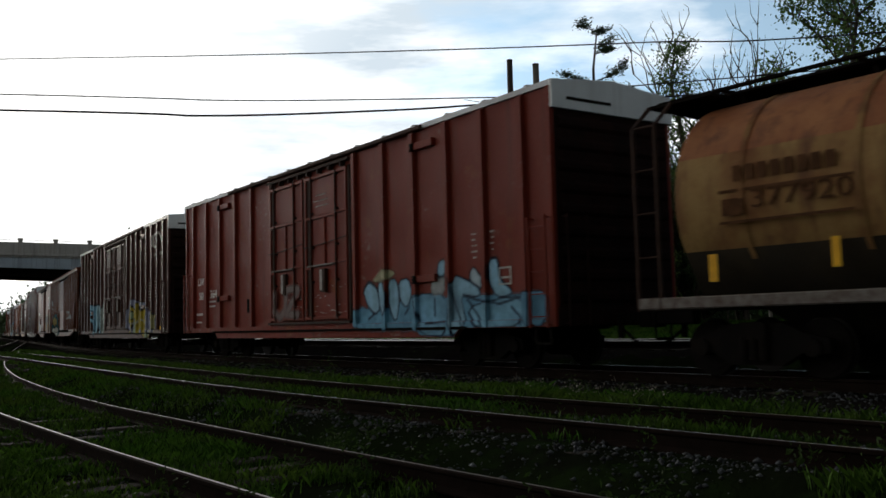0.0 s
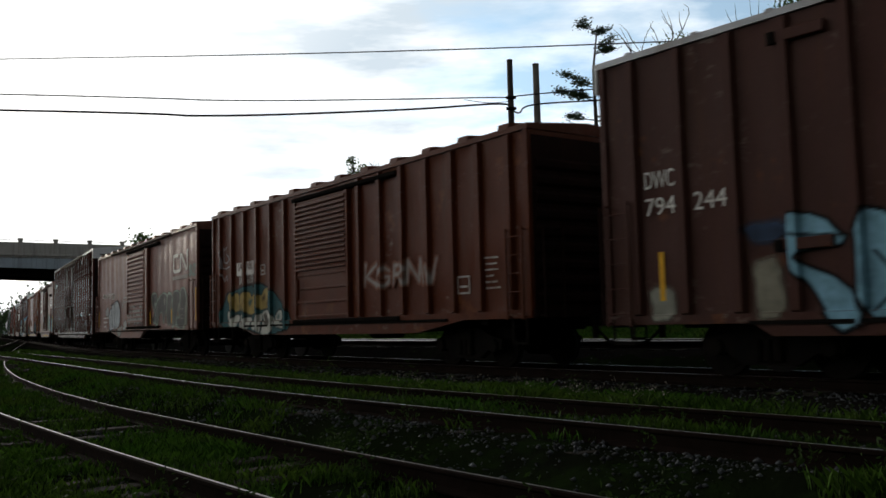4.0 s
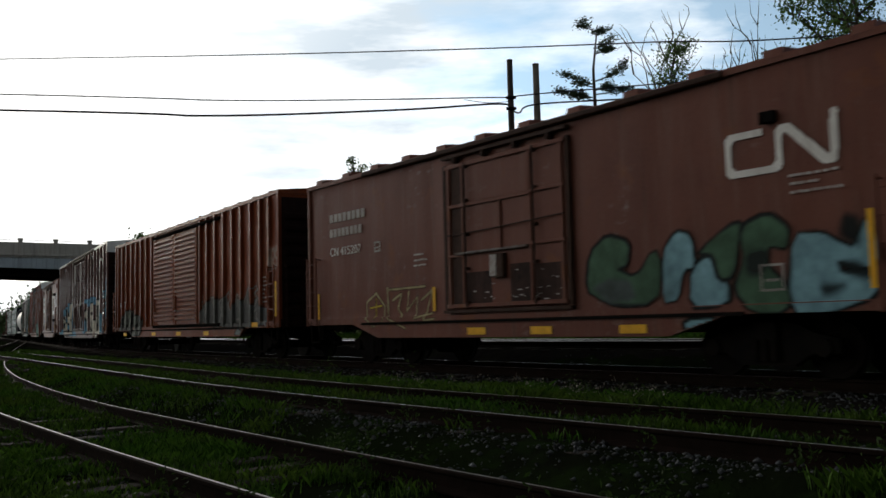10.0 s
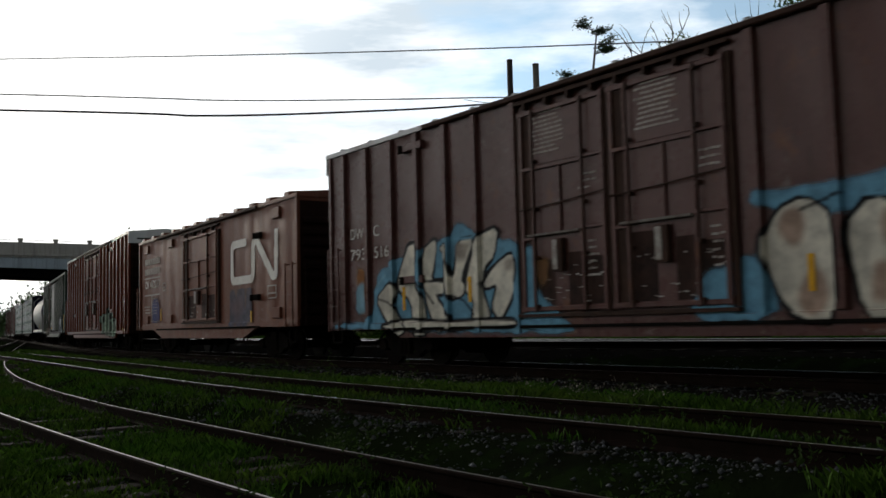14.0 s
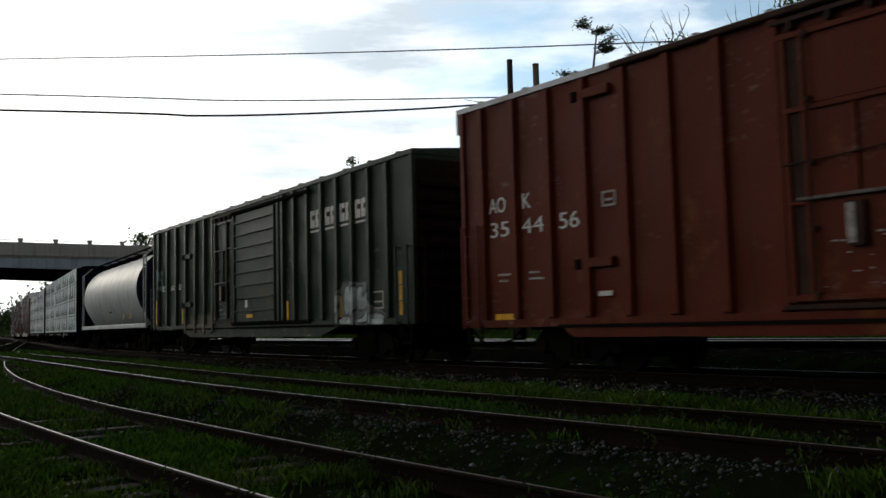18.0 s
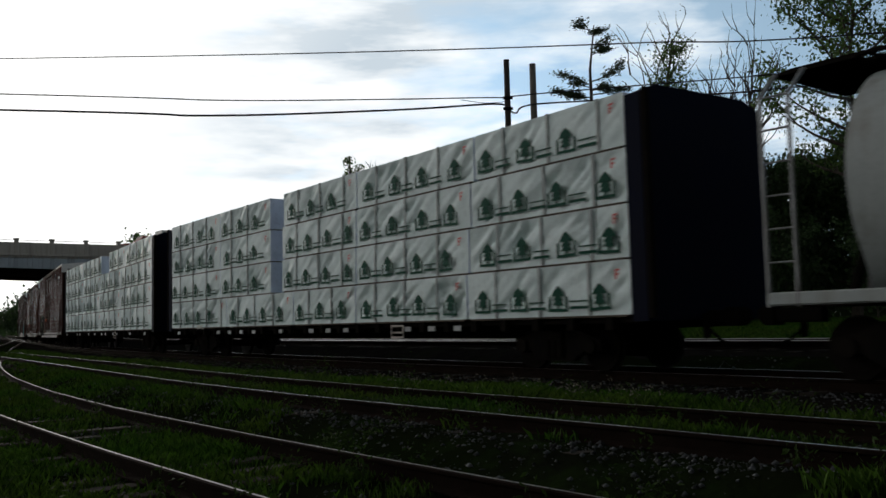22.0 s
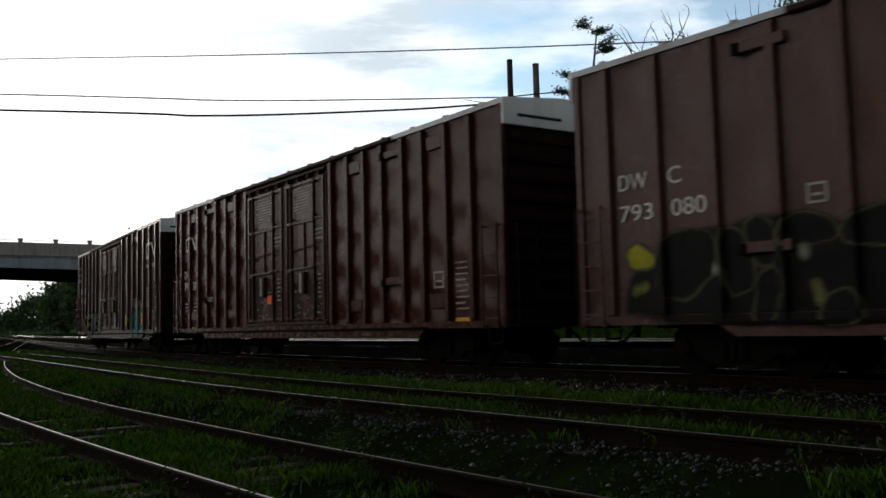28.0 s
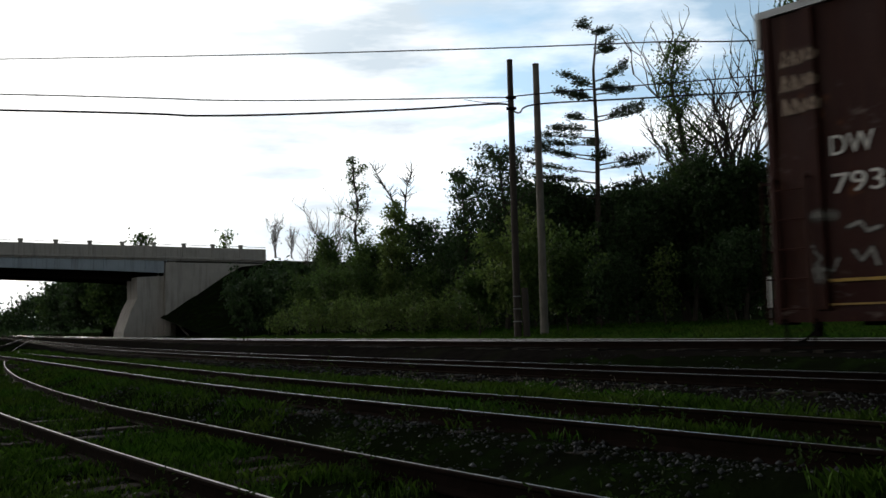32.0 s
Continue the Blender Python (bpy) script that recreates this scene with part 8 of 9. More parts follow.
def lumber_pack(car, x0, x1, side, z0, z1, rnd, printed=True):
    """A wrapped pack: plastic skin with slack folds; straps and green print on the outer face."""
    n, m_ = max(8, int((x1 - x0) / 0.065)), 14
    if not printed:
        n, m_ = 6, 2
    yo, yi = 1.5, 0.18
    v, f = [], []
    q0 = rnd.uniform(0, 50)
    slack = rnd.uniform(0.55, 1.3)
    for i in range(n + 1):
        for j in range(m_ + 1):
            x, z = x0 + (x1 - x0) * i / n, z0 + (z1 - z0) * j / m_
            e = min(1.0, i / 3, (n - i) / 3, j / 3, (m_ - j) / 3)
            w = x * 0.72 - z * 1.05
            patch_ = max(0.15, min(1.0, 0.55 + 1.4 * noise.noise((x * 0.8, z * 0.9, q0 + 20)) + 0.5 * (j / m_ - 0.4)))
            d = patch_ * slack * (0.12 * noise.noise((w * 5.5, (x + z) * 0.5, q0)) - 0.2 * abs(noise.noise((w * 8.0, (x + z) * 0.6, q0 + 7)))) + 0.012
            v.append((x, side * (yo + min(0.012, e * d) - 0.012), z))
    for i in range(n):
        for j in range(m_):
            q = i * (m_ + 1) + j
            f.append((q, q + m_ + 1, q + m_ + 2, q + 1))
    k = len(f)
    b = len(v)
    yb = yo - 0.012
    v += [(x, side * y, z) for x in (x0, x1) for y in (yi, yb) for z in (z0, z1)]
    f += [(b, b + 1, b + 3, b + 2), (b + 4, b + 6, b + 7, b + 5), (b + 1, b + 5, b + 7, b + 3), (b, b + 2, b + 6, b + 4), (b, b + 4, b + 5, b + 1)]
    s = Shape().add(v, f)
    s.i = [0] * k + [1, 1, 0, 0, 0]
    pack = part("lumber_pack", s.done("lumber_pack", M["wrap"], M["wrap_end"]), car, "white plastic-wrapped lumber pack with green print")
    pack.data.polygons.foreach_set("use_smooth", [True] * k + [False] * 5)
    if not printed:
        return
    y = -1.518
    x = x0 + rnd.uniform(0.35, 0.6)
    while x < x1 - 0.3:
        part("print_mark", house_mesh, pack, at=pose(x, y, z0 + 0.1 + rnd.uniform(-0.02, 0.02), 0, rnd.uniform(-3, 3), 0) @ Matrix.Scale(0.96, 4))
        if x + 0.85 < x1:
            part("print_line", bar_mesh, pack, at=pose(x + 0.3, y, z0 + 0.12))
        x += rnd.uniform(1.0, 1.2)
    st = Shape().box(-0.022, 0.022, -1.521, -1.47, z0 - 0.005, z1 + 0.005).done("strap", M["strap"])
    for q in np.arange(x0 + 0.9, x1 - 0.4, 1.25):
        part("strap", st, pack, at=pose(float(q), 0, 0))
    part("print_letter", fmark_mesh, pack, at=pose(x1 - 0.3, y, z1 - 0.3))
    part("bearer_strip", Shape().box(x0 + 0.1, x1 - 0.1, -1.49, -0.3, z0 - 0.035, z0).done("bearer_strip", M["wood_strip"]), pack)


G13 = [(-10.97, -6.4), (-6.36, -2.6)]
c13 = centerbeam("centre-beam flat car loaded with white-wrapped lumber packs", -71.68, 22.2,
                 [[(-10.97, -5.9), (-5.86, -1.2), (-1.16, 2.15), (2.2, 6.6), (6.65, 10.97)], G13 + [(-1.85, 2.2), (2.25, 6.7), (6.75, 10.97)],
                  G13 + [(-1.8, 2.25), (2.3, 6.8), (6.85, 10.97)], G13 + [(-1.7, 2.3), (2.35, 6.95), (7.0, 10.97)]], 13)
c14 = centerbeam("centre-beam flat car stacked with white-wrapped lumber packs", -96.37, 22.3,
                 [[(-10.98, -4.6), (-4.55, 0.3), (0.35, 5.0), (5.05, 10.98)], [(-10.98, -4.8), (-4.75, 0.0), (0.05, 5.0), (5.05, 10.98)],
                  [(-10.98, -4.8), (-4.75, 0.3), (0.35, 5.2), (5.25, 10.98)], [(-10.98, -4.9), (-4.85, 0.4), (2.4, 6.1), (6.15, 10.98)]], 14)
letters(c13, "DWC", -8.3, 0.87, 0.13, y=1.56, width=0.6)

# ---- overpass ----
ROAD_A, ROAD_B = Vector((-47.7, 98.0)), Vector((-26.9, 113.0))
_d = (ROAD_B - ROAD_A).normalized()
ROAD = Matrix(((_d.x, -_d.y, 0, ROAD_A.x), (_d.y, _d.x, 0, ROAD_A.y), (0, 0, 1, 0), (0, 0, 0, 1)))   # x along the road, y away


def overpass():
    b = thing("overpass", "concrete and steel road overpass with a posted parapet", "bridge", at=ROAD)
    part("deck", Shape().box(-38, 31, 0.2, 12.0, 9.2, 9.6, b=0.03).done("deck", M["concrete"]), b, "concrete road deck")
    part("edge_beam", Shape().box(-38, 31, -0.05, 0.55, 9.4, 9.66, b=0.03).done("edge_beam", M["concrete"]), b)
    part("parapet", Shape().box(-38, 31, 0.02, 0.3, 9.62, 10.88, b=0.02).done("parapet", M["concrete"]), b, "solid concrete parapet")
    part("parapet", Shape().box(-38, 31, 11.7, 12.0, 9.4, 10.88, b=0.02).done("parapet", M["concrete"]), b)
    gm = Shape().prism([(-38, 7.85), (-38, 9.4), (18.0, 9.4), (18.0, 7.72), (12, 7.92), (0, 8.12)], 0.3, 0.55).done("girder", M["girder"])
    part("girder", gm, b, "blue-grey steel edge girder")
    st = Shape().box(-0.05, 0.05, 0.2, 0.3, 8.1, 9.38).done("stiffener", M["girder"])
    for k in range(24):
        part("stiffener", st, b, at=pose(-37 + k * 2.4, 0, 0))
    for y in (2.6, 5.0, 7.4, 9.8):
        part("girder", Shape().prism([(-38, 7.4), (-38, 9.2), (18.0, 9.2), (18.0, 6.65), (12, 7.0), (0, 7.35)], y, y + 0.4).done("girder", M["black_steel"]), b, "deep inner girder in shade")
    pm = Shape().box(-0.2, 0.2, -0.04, 0.36, 9.64, 11.18, b=0.03)
    pm.box(-0.26, 0.26, -0.1, 0.42, 11.18, 11.32, b=0.03)
    pm = pm.done("post", M["concrete"])
    for k in range(-11, 8):
        part("post", pm, b, at=pose(2.07 + k * 3.65, 0, 0))
    part("hand_rail", Shape().tube([(-38, 0.16, 11.12), (31, 0.16, 11.12)], 0.03, 6).done("hand_rail", M["galv"]), b)
    for x, lab in ((0, "flared concrete pier"), (-52.0, "flared concrete pier")):
        s = Shape().prism([(x + 13.3, -0.3), (x + 13.35, 0.85), (x + 14.2, 3.3), (x + 14.9, 4.7), (x + 14.85, 7.2), (x + 18.05, 7.4), (x + 18.05, -0.3)], 0.6, 4.5)
        part("pier", s.done("pier", M["concrete"]), b, lab)
    s = Shape().prism([(18.1, 0.0), (18.1, 9.0), (31, 9.0), (27.6, 8.6), (18.7, 2.6), (18.7, 0.0)], 0.1, 0.85)
    part("wing_wall", s.done("wing_wall", M["concrete"]), b, "sloping concrete wing wall")
    part("ramp_kerb", Shape().prism([(18.7, 2.35), (18.7, 2.6), (20.9, 0.3), (20.9, 0.05)], -0.1, 0.25).done("ramp_kerb", M["concrete"]), b)
    part("back_wall", Shape().box(18.65, 19.6, 0.9, 11.6, 0.0, 9.2).done("back_wall", M["concrete"]), b)


overpass()


def banks():
    for x0, x1 in ((17.6, 190.0), (-190.0, -38.0)):
        v, f = [], []
        n = 40
        prof = [(-15.5, -0.2), (-10, 3.0), (-4.5, 6.4), (0.9, 9.1), (1.3, 9.58), (11.6, 9.58), (13, 9.0), (20, 4.4), (27, -0.2)]
        for k in range(n + 1):
            x = x0 + (x1 - x0) * k / n
            e = min(1.0, ((x - x0) if x0 > 0 else (x1 - x)) / 13.8 + 0.27)
            for y, z in prof:
                w = 0.35 * noise.noise((x * 0.2, y * 0.3, z)) if 0 < z < 9 else 0.0
                v.append(tuple(ROAD @ Vector((x, y, (z if y > 1.0 else z * e) + w))))
        m_ = len(prof)
        for k in range(n):
            f += [(k * m_ + j, (k + 1) * m_ + j, (k + 1) * m_ + j + 1, k * m_ + j + 1) for j in range(m_ - 1)]
        tagged(new("road_bank", mesh("road_bank", v, f, [M["ground"]], smooth=True)), "dark overgrown earth bank that carries the road", "embankment", kind="structure")


banks()


# ---- poles and cables ----
def pole(x, y, z0, z1, r, material, label):
    p = thing("utility_pole", label, "utility pole", at=pose(x, y, z0))
    h = z1 - z0
    part("shaft", Shape().tube([(0, 0, -0.6), (0, 0, h * 0.5), (0, 0, h)], r, 14, taper=r * 0.74).done("shaft", M[material]), p)
    part("pole_cap", Shape().disc((0, 0, h + 0.01), "z", r * 0.78, 0.05, 14).done("pole_cap", M["black_steel"]), p)
    return p


p1 = pole(2.62, 33.0, 0.2, 10.47, 0.14, "pole", "dark weathered timber utility pole with a stub post")
part("stub_post", Shape().tube([(0.32, -0.1, -0.4), (0.28, -0.1, 1.9)], 0.13, 10).done("stub_post", M["pole"]), p1)
bolt = Shape().box(-0.16, 0.14, -0.02, 0.02, -0.02, 0.02).done("bolt", M["galv"])
for z in (0.7, 1.15, 1.6):
    part("bolt", bolt, p1, at=pose(0.0, -0.16, z))
for z in (8.85, 8.45):
    part("cable_clamp", Shape().box(-0.18, 0.18, -0.2, -0.1, z - 0.05, z + 0.05, b=0.01).done("cable_clamp", M["black_steel"]), p1)
p2 = pole(3.9, 36.0, 0.2, 11.15, 0.17, "pole_grey", "grey weathered timber utility pole")


def cable(pts, r, label):
    """A hanging cable through its fixing points, with sag between them."""
    s = Shape()
    out = []
    P = [Vector(p) for p in pts]
    for k in range(len(P) - 1):
        a, b, c, d = P[max(k - 1, 0)], P[k], P[k + 1], P[min(k + 2, len(P) - 1)]
        for j in range(10):
            t = j / 10
            out.append(0.5 * (2 * b + (c - a) * t + (2 * a - 5 * b + 4 * c - d) * t * t + (3 * b - a - 3 * c + d) * t ** 3))
    out.append(P[-1])
    s.tube(out, r, 6)
    tagged(new("cable", s.done("cable", M["wire"])), label, "cable", "overhead cables")


cable([(-60, 57, 18.6), (-22.03, 45, 14.69), (-9.71, 41, 13.38), (0.58, 37, 12.17), (7.81, 33, 11.04), (14.53, 29, 9.95), (40, 15, 7.5)], 0.026, "thin black overhead cable high above the track")
cable([(-60, 28, 10.6), (-15.16, 31, 9.16), (-7.59, 32, 9.0), (-1.59, 32.6, 9.04), (1.51, 33, 9.12), (2.6, 33, 9.1)], 0.024, "black overhead cable tied to the pole")
cable([(-60, 28, 9.9), (-15.15, 31, 8.6), (-8.2, 32, 8.46), (-1.59, 32.6, 8.64), (2.1, 33, 8.87), (2.6, 33, 8.7)], 0.038, "thick black overhead cable tied to the pole")
cable([(2.6, 32.9, 9.1), (4.6, 32.8, 9.22), (11.57, 31.5, 9.3), (15.46, 31, 9.4), (60, 26, 10.5)], 0.024, "black overhead cable running on from the pole")
cable([(2.6, 32.9, 8.7), (3.0, 34, 8.75), (3.9, 35.82, 9.5), (8.0, 34.4, 9.3), (12.09, 33, 9.13), (15.92, 32, 9.16), (60, 26, 10.2)], 0.034, "thick black overhead cable running on from the pole")
cable([(0.9, 33, 9.06), (1.8, 33, 8.92), (2.6, 33, 8.95)], 0.012, "thin slack tail of cable at the pole")


# ---- trees ----
def leaf_mesh(name, pts, size, material, seed, flat=0.0, long=1.0):
    """Many small bent leaves round the given points (n x 3)."""
    rg = np.random.RandomState(seed)
    n = len(pts)
    a = rg.normal(size=(n, 3))
    a[:, 2] *= 1 - flat
    a /= np.linalg.norm(a, axis=1)[:, None]
    b = np.cross(a, rg.normal(size=(n, 3)))
    b /= np.linalg.norm(b, axis=1)[:, None] + 1e-9
    c = np.cross(a, b)
    sz = size * rg.uniform(0.55, 1.3, n)[:, None]
    v = np.empty((n, 4, 3))
    v[:, 0] = pts - a * sz * long
    v[:, 1] = pts + b * sz * 0.6 + c * sz * 0.2
    v[:, 2] = pts + a * sz * long
    v[:, 3] = pts - b * sz * 0.6 + c * sz * 0.2
    me = bpy.data.meshes.new(name)
    me.vertices.add(n * 4)
    me.vertices.foreach_set("co", v.ravel())
    me.loops.add(n * 4)
    me.loops.foreach_set("vertex_index", np.arange(n * 4, dtype=np.int32))
    me.polygons.add(n)
    me.polygons.foreach_set("loop_start", np.arange(0, n * 4, 4, dtype=np.int32))
    me.materials.append(material)
    me.update(calc_edges=True)
    me.validate()
    return me


def limb(s, p, d, length, r, rnd, segs=4, up=0.25, wob=0.35):
    """One crooked, tapering limb; returns the points along it."""
    pts = [Vector(p)]
    d = Vector(d).normalized()
    for k in range(segs):
        d = (d + Vector((rnd.uniform(-wob, wob), rnd.uniform(-wob, wob), up * rnd.uniform(0.3, 1.0)))).normalized()
        pts.append(pts[-1] + d * length / segs)
    s.tube(pts, r, 5, taper=max(0.008, r * 0.25))
    return pts, d


def tree(x, y, h, spread, kind, seed, base=0.3, leaves=2600, size=0.17, material="leaf", bark="bark", label="", r=None, lean=0.0, clump=0.55, z=None):
    """Tapered trunk, limbs and twigs; leaves in clumps round the twigs. kind: round, column, bare."""
    rnd = random.Random(seed)
    if z is None:
        z = float(ground_z([x], [y])[0][0])
    t = thing("tree" if kind != "bush" else "bush", label, "tree" if kind != "bush" else "bush", at=pose(x, y, z))
    s = Shape()
    r = r or h * 0.016
    trunk = [(0, 0, -0.3)]
    ox, oy = 0.0, 0.0
    for k in range(1, 8):
        ox += rnd.uniform(-0.02, 0.02) * h + lean * h / 8
        oy += rnd.uniform(-0.02, 0.02) * h
        trunk.append((ox, oy, h * (0.93 if kind != "bare" else 0.6) * k / 7))
    s.tube(trunk, r, 8, taper=r * 0.2)
    tips = []
    T = [Vector(p) for p in trunk]
    nl = {"round": 22, "column": 30, "bare": 13, "bush": 12, "open": 16}[kind]
    for k in range(nl):
        f = base + (0.97 - base) * (k + rnd.random()) / nl
        q = f * 7
        i = min(6, int(q))
        p = T[i].lerp(T[i + 1], q - i)
        a = k * 2.4 + rnd.uniform(-0.6, 0.6)
        if kind == "round":
            ln = spread * (math.sin(math.pi * min(1, (f - base) / (1 - base) * 0.78 + 0.2)) * 0.95 + 0.1)
            e = rnd.uniform(0.1, 0.5)
        elif kind in ("column", "open"):
            ln = spread * rnd.uniform(0.5, 1.0) * (1.15 - 0.75 * f)
            e = rnd.uniform(0.3, 0.9)
        elif kind == "bare":
            ln = h * rnd.uniform(0.22, 0.48)
            e = rnd.uniform(0.9, 2.2)
        else:
            ln = spread * rnd.uniform(0.6, 1.0)
            e = rnd.uniform(0.2, 1.0)
        d = Vector((math.cos(a), math.sin(a), e))
        pts, dd = limb(s, p, d, ln, r * (0.42 if kind != "bare" else 0.5) * (1.1 - f * 0.6), rnd, 4, 0.22, 0.32)
        tips += pts[2:]
        for m_ in range(4 if kind != "bare" else 7):
            q0 = pts[rnd.randint(1, 4)]
            tw, _ = limb(s, q0, dd + Vector((rnd.uniform(-1, 1), rnd.uniform(-1, 1), rnd.uniform(-0.3, 0.9))), ln * rnd.uniform(0.25, 0.55), r * (0.13 if kind != "bare" else 0.2), rnd, 3, 0.2, 0.4)
            tips += tw[1:]
            if kind == "bare":
                for _ in range(2):
                    limb(s, tw[rnd.randint(1, 3)], dd + Vector((rnd.uniform(-1, 1), rnd.uniform(-1, 1), rnd.uniform(0, 0.9))), ln * rnd.uniform(0.12, 0.3), r * 0.11, rnd, 2, 0.2, 0.4)
    part("trunk", s.done("trunk", M[bark]), t)
    if leaves:
        rg = np.random.RandomState(seed)
        P = np.array([tuple(p) for p in tips])
        pick = rg.randint(0, len(P), leaves)
        pos = P[pick] + rg.normal(size=(leaves, 3)) * clump * np.array([1, 1, 0.7])
        pos[:, 2] = np.maximum(pos[:, 2], 0.05)
        part("crown", leaf_mesh("crown", pos, size, M[material], seed), t, "leafy crown with gaps")
    return t


def pine(x, y, h, seed):
    """A tall old pine: bare trunk, flat wind-shaped shelves of needles on long level limbs."""
    rnd = random.Random(seed)
    z = float(ground_z([x], [y])[0][0])
    t = thing("tree", "tall ragged pine with flat shelves of dark needles", "tree", at=pose(x, y, z))
    s = Shape()
    s.tube([(0, 0, -0.3), (0.1, 0, h * 0.3), (0.25, 0, h * 0.6), (0.2, 0.1, h * 0.85), (0.55, 0.1, h)], 0.24, 8, taper=0.03)
    pts = []
    # height share, reach to one side, direction (degrees), drop at the tip
    shelves = [(0.985, 0.5, 170, -0.6), (0.97, 0.4, 20, -0.6), (0.92, 1.1, 15, -0.9), (0.9, 0.7, 350, -0.2), (0.81, 2.0, 8, -0.8), (0.8, 1.6, 172, -0.6),
               (0.79, 0.8, 190, 0.0), (0.78, 0.7, 350, 0.1), (0.765, 1.9, 352, 0.2), (0.755, 2.0, 184, 0.1), (0.745, 1.2, 200, 0.2), (0.69, 2.9, 2, -0.1), (0.675, 2.3, 348, 0.0),
               (0.68, 1.2, 178, 0.0), (0.645, 2.3, 183, 0.4), (0.62, 2.8, 174, 0.3), (0.595, 3.4, 186, 0.4), (0.56, 5.0, 181, 0.2), (0.545, 4.2, 190, 0.2), (0.505, 3.6, 178, 0.1),
               (0.53, 3.2, 356, 0.1), (0.515, 2.4, 12, 0.1), (0.47, 3.3, 185, 0.1), (0.45, 2.6, 5, 0.1), (0.61, 2.0, 90, 0.2), (0.53, 2.4, 270, 0.2), (0.42, 3.0, 170, 0.1)]
    for f, ln, a, drop in shelves:
        p = Vector((0.25, 0.05, h * f))
        d = Vector((math.cos(radians(a)), math.sin(radians(a)), 0.12))
        l_, dd = limb(s, p, d, ln, 0.05, rnd, 5, 0.04 - drop * 0.22, 0.14)
        for q in (l_[2:] if ln > 1.3 else l_[3:]):
            for _ in range(rnd.randint(2, 6)):
                w, _d2 = limb(s, q, d + Vector((rnd.uniform(-0.9, 0.9), rnd.uniform(-0.9, 0.9), 0.25)), rnd.uniform(0.25, 0.6), 0.012, rnd, 2, 0.1, 0.3)
                pts += w[1:]
    part("trunk", s.done("trunk", M["bark"]), t)
    rg = np.random.RandomState(seed)
    P = np.array([tuple(p) for p in pts])
    pick = rg.randint(0, len(P), 12000)
    pos = P[pick] + rg.normal(size=(12000, 3)) * np.array([0.2, 0.2, 0.075])
    part("crown", leaf_mesh("crown", pos, 0.062, M["needle"], seed, flat=0.55, long=1.8), t, "shelves of dark needles")
    return t


pine(9.3, 55.0, 18.6, 1)
WOOD = [
    # x, y, height, spread, kind, base, leaves, leaf size, material, bark, clump, label
    (15.4, 58, 19.6, 3.0, "column", 0.12, 6800, 0.12, "leaf", "bark", 0.62, "tall narrow tree with thin spring leaves"),
    (19.0, 58, 20.3, 4.0, "bare", 0.35, 500, 0.1, "leaf_young", "bark", 0.3, "tall bare tree with twisting grey branches"),
    (17.2, 60, 17.5, 3.0, "bare", 0.4, 200, 0.12, "leaf_young", "bark", 0.3, "bare leaning tree with a few new leaves"),
    (20.8, 46, 19.5, 4.4, "round", 0.35, 6500, 0.15, "leaf", "bark", 0.55, "broad tree with open green foliage"),
    (25.5, 47, 18.0, 4.6, "round", 0.3, 6000, 0.16, "leaf", "bark", 0.55, "broad tree in fresh green leaf"),
    (3.5, 52, 11.2, 2.8, "round", 0.3, 3700, 0.14, "leaf_dark", "bark", 0.36, "dark oak with a rounded crown and gaps"),
    (1.3, 54, 10.2, 2.2, "open", 0.25, 2600, 0.13, "leaf_dark", "bark", 0.34, "open dark oak beside the clearing"),
    (5.6, 56, 9.4, 3.0, "round", 0.2, 4800, 0.18, "leaf_dark", "bark", 0.55, "dark leafy tree in the thicket"),
    (8.6, 58, 8.8, 3.4, "round", 0.15, 5200, 0.19, "leaf_dark", "bark", 0.6, "dark leafy tree in the thicket"),
]
THICKET = [
    (11.8, 56, 8.4, 3.2, "round", 0.15, 5200, 0.19, "leaf_dark", "bark", 0.6, "dark leafy tree in the thicket"),
    (15.2, 56, 10.2, 3.0, "round", 0.15, 6500, 0.19, "leaf_dark", "bark", 0.6, "dark leafy tree in the thicket"),
    (18.0, 55, 9.8, 3.2, "round", 0.15, 5600, 0.19, "leaf_dark", "bark", 0.6, "dark leafy tree in the thicket"),
    (21.5, 55, 9.8, 3.4, "round", 0.15, 5600, 0.2, "leaf_dark", "bark", 0.6, "dark leafy tree in the thicket"),
    (25.5, 56, 12.0, 3.6, "round", 0.15, 5600, 0.2, "leaf_dark", "bark", 0.6, "dark leafy tree in the thicket"),
    (30.0, 52, 14.0, 4.0, "round", 0.15, 5600, 0.2, "leaf", "bark", 0.6, "leafy tree at the wood's edge"),
]
THICKET += [(x, 61.0 + 2.0 * math.sin(x), h, 3.4, "round", 0.05, 6500, 0.26, "leaf_dark", "bark", 0.8, "dark leafy tree deep in the wood")
            for x, h in ((1.5, 6.0), (4.5, 7.5), (7.6, 8.5), (10.6, 8.5), (13.4, 9.5), (16.8, 10.0), (20.2, 10.5), (24.0, 11.0), (28.0, 11.5))]
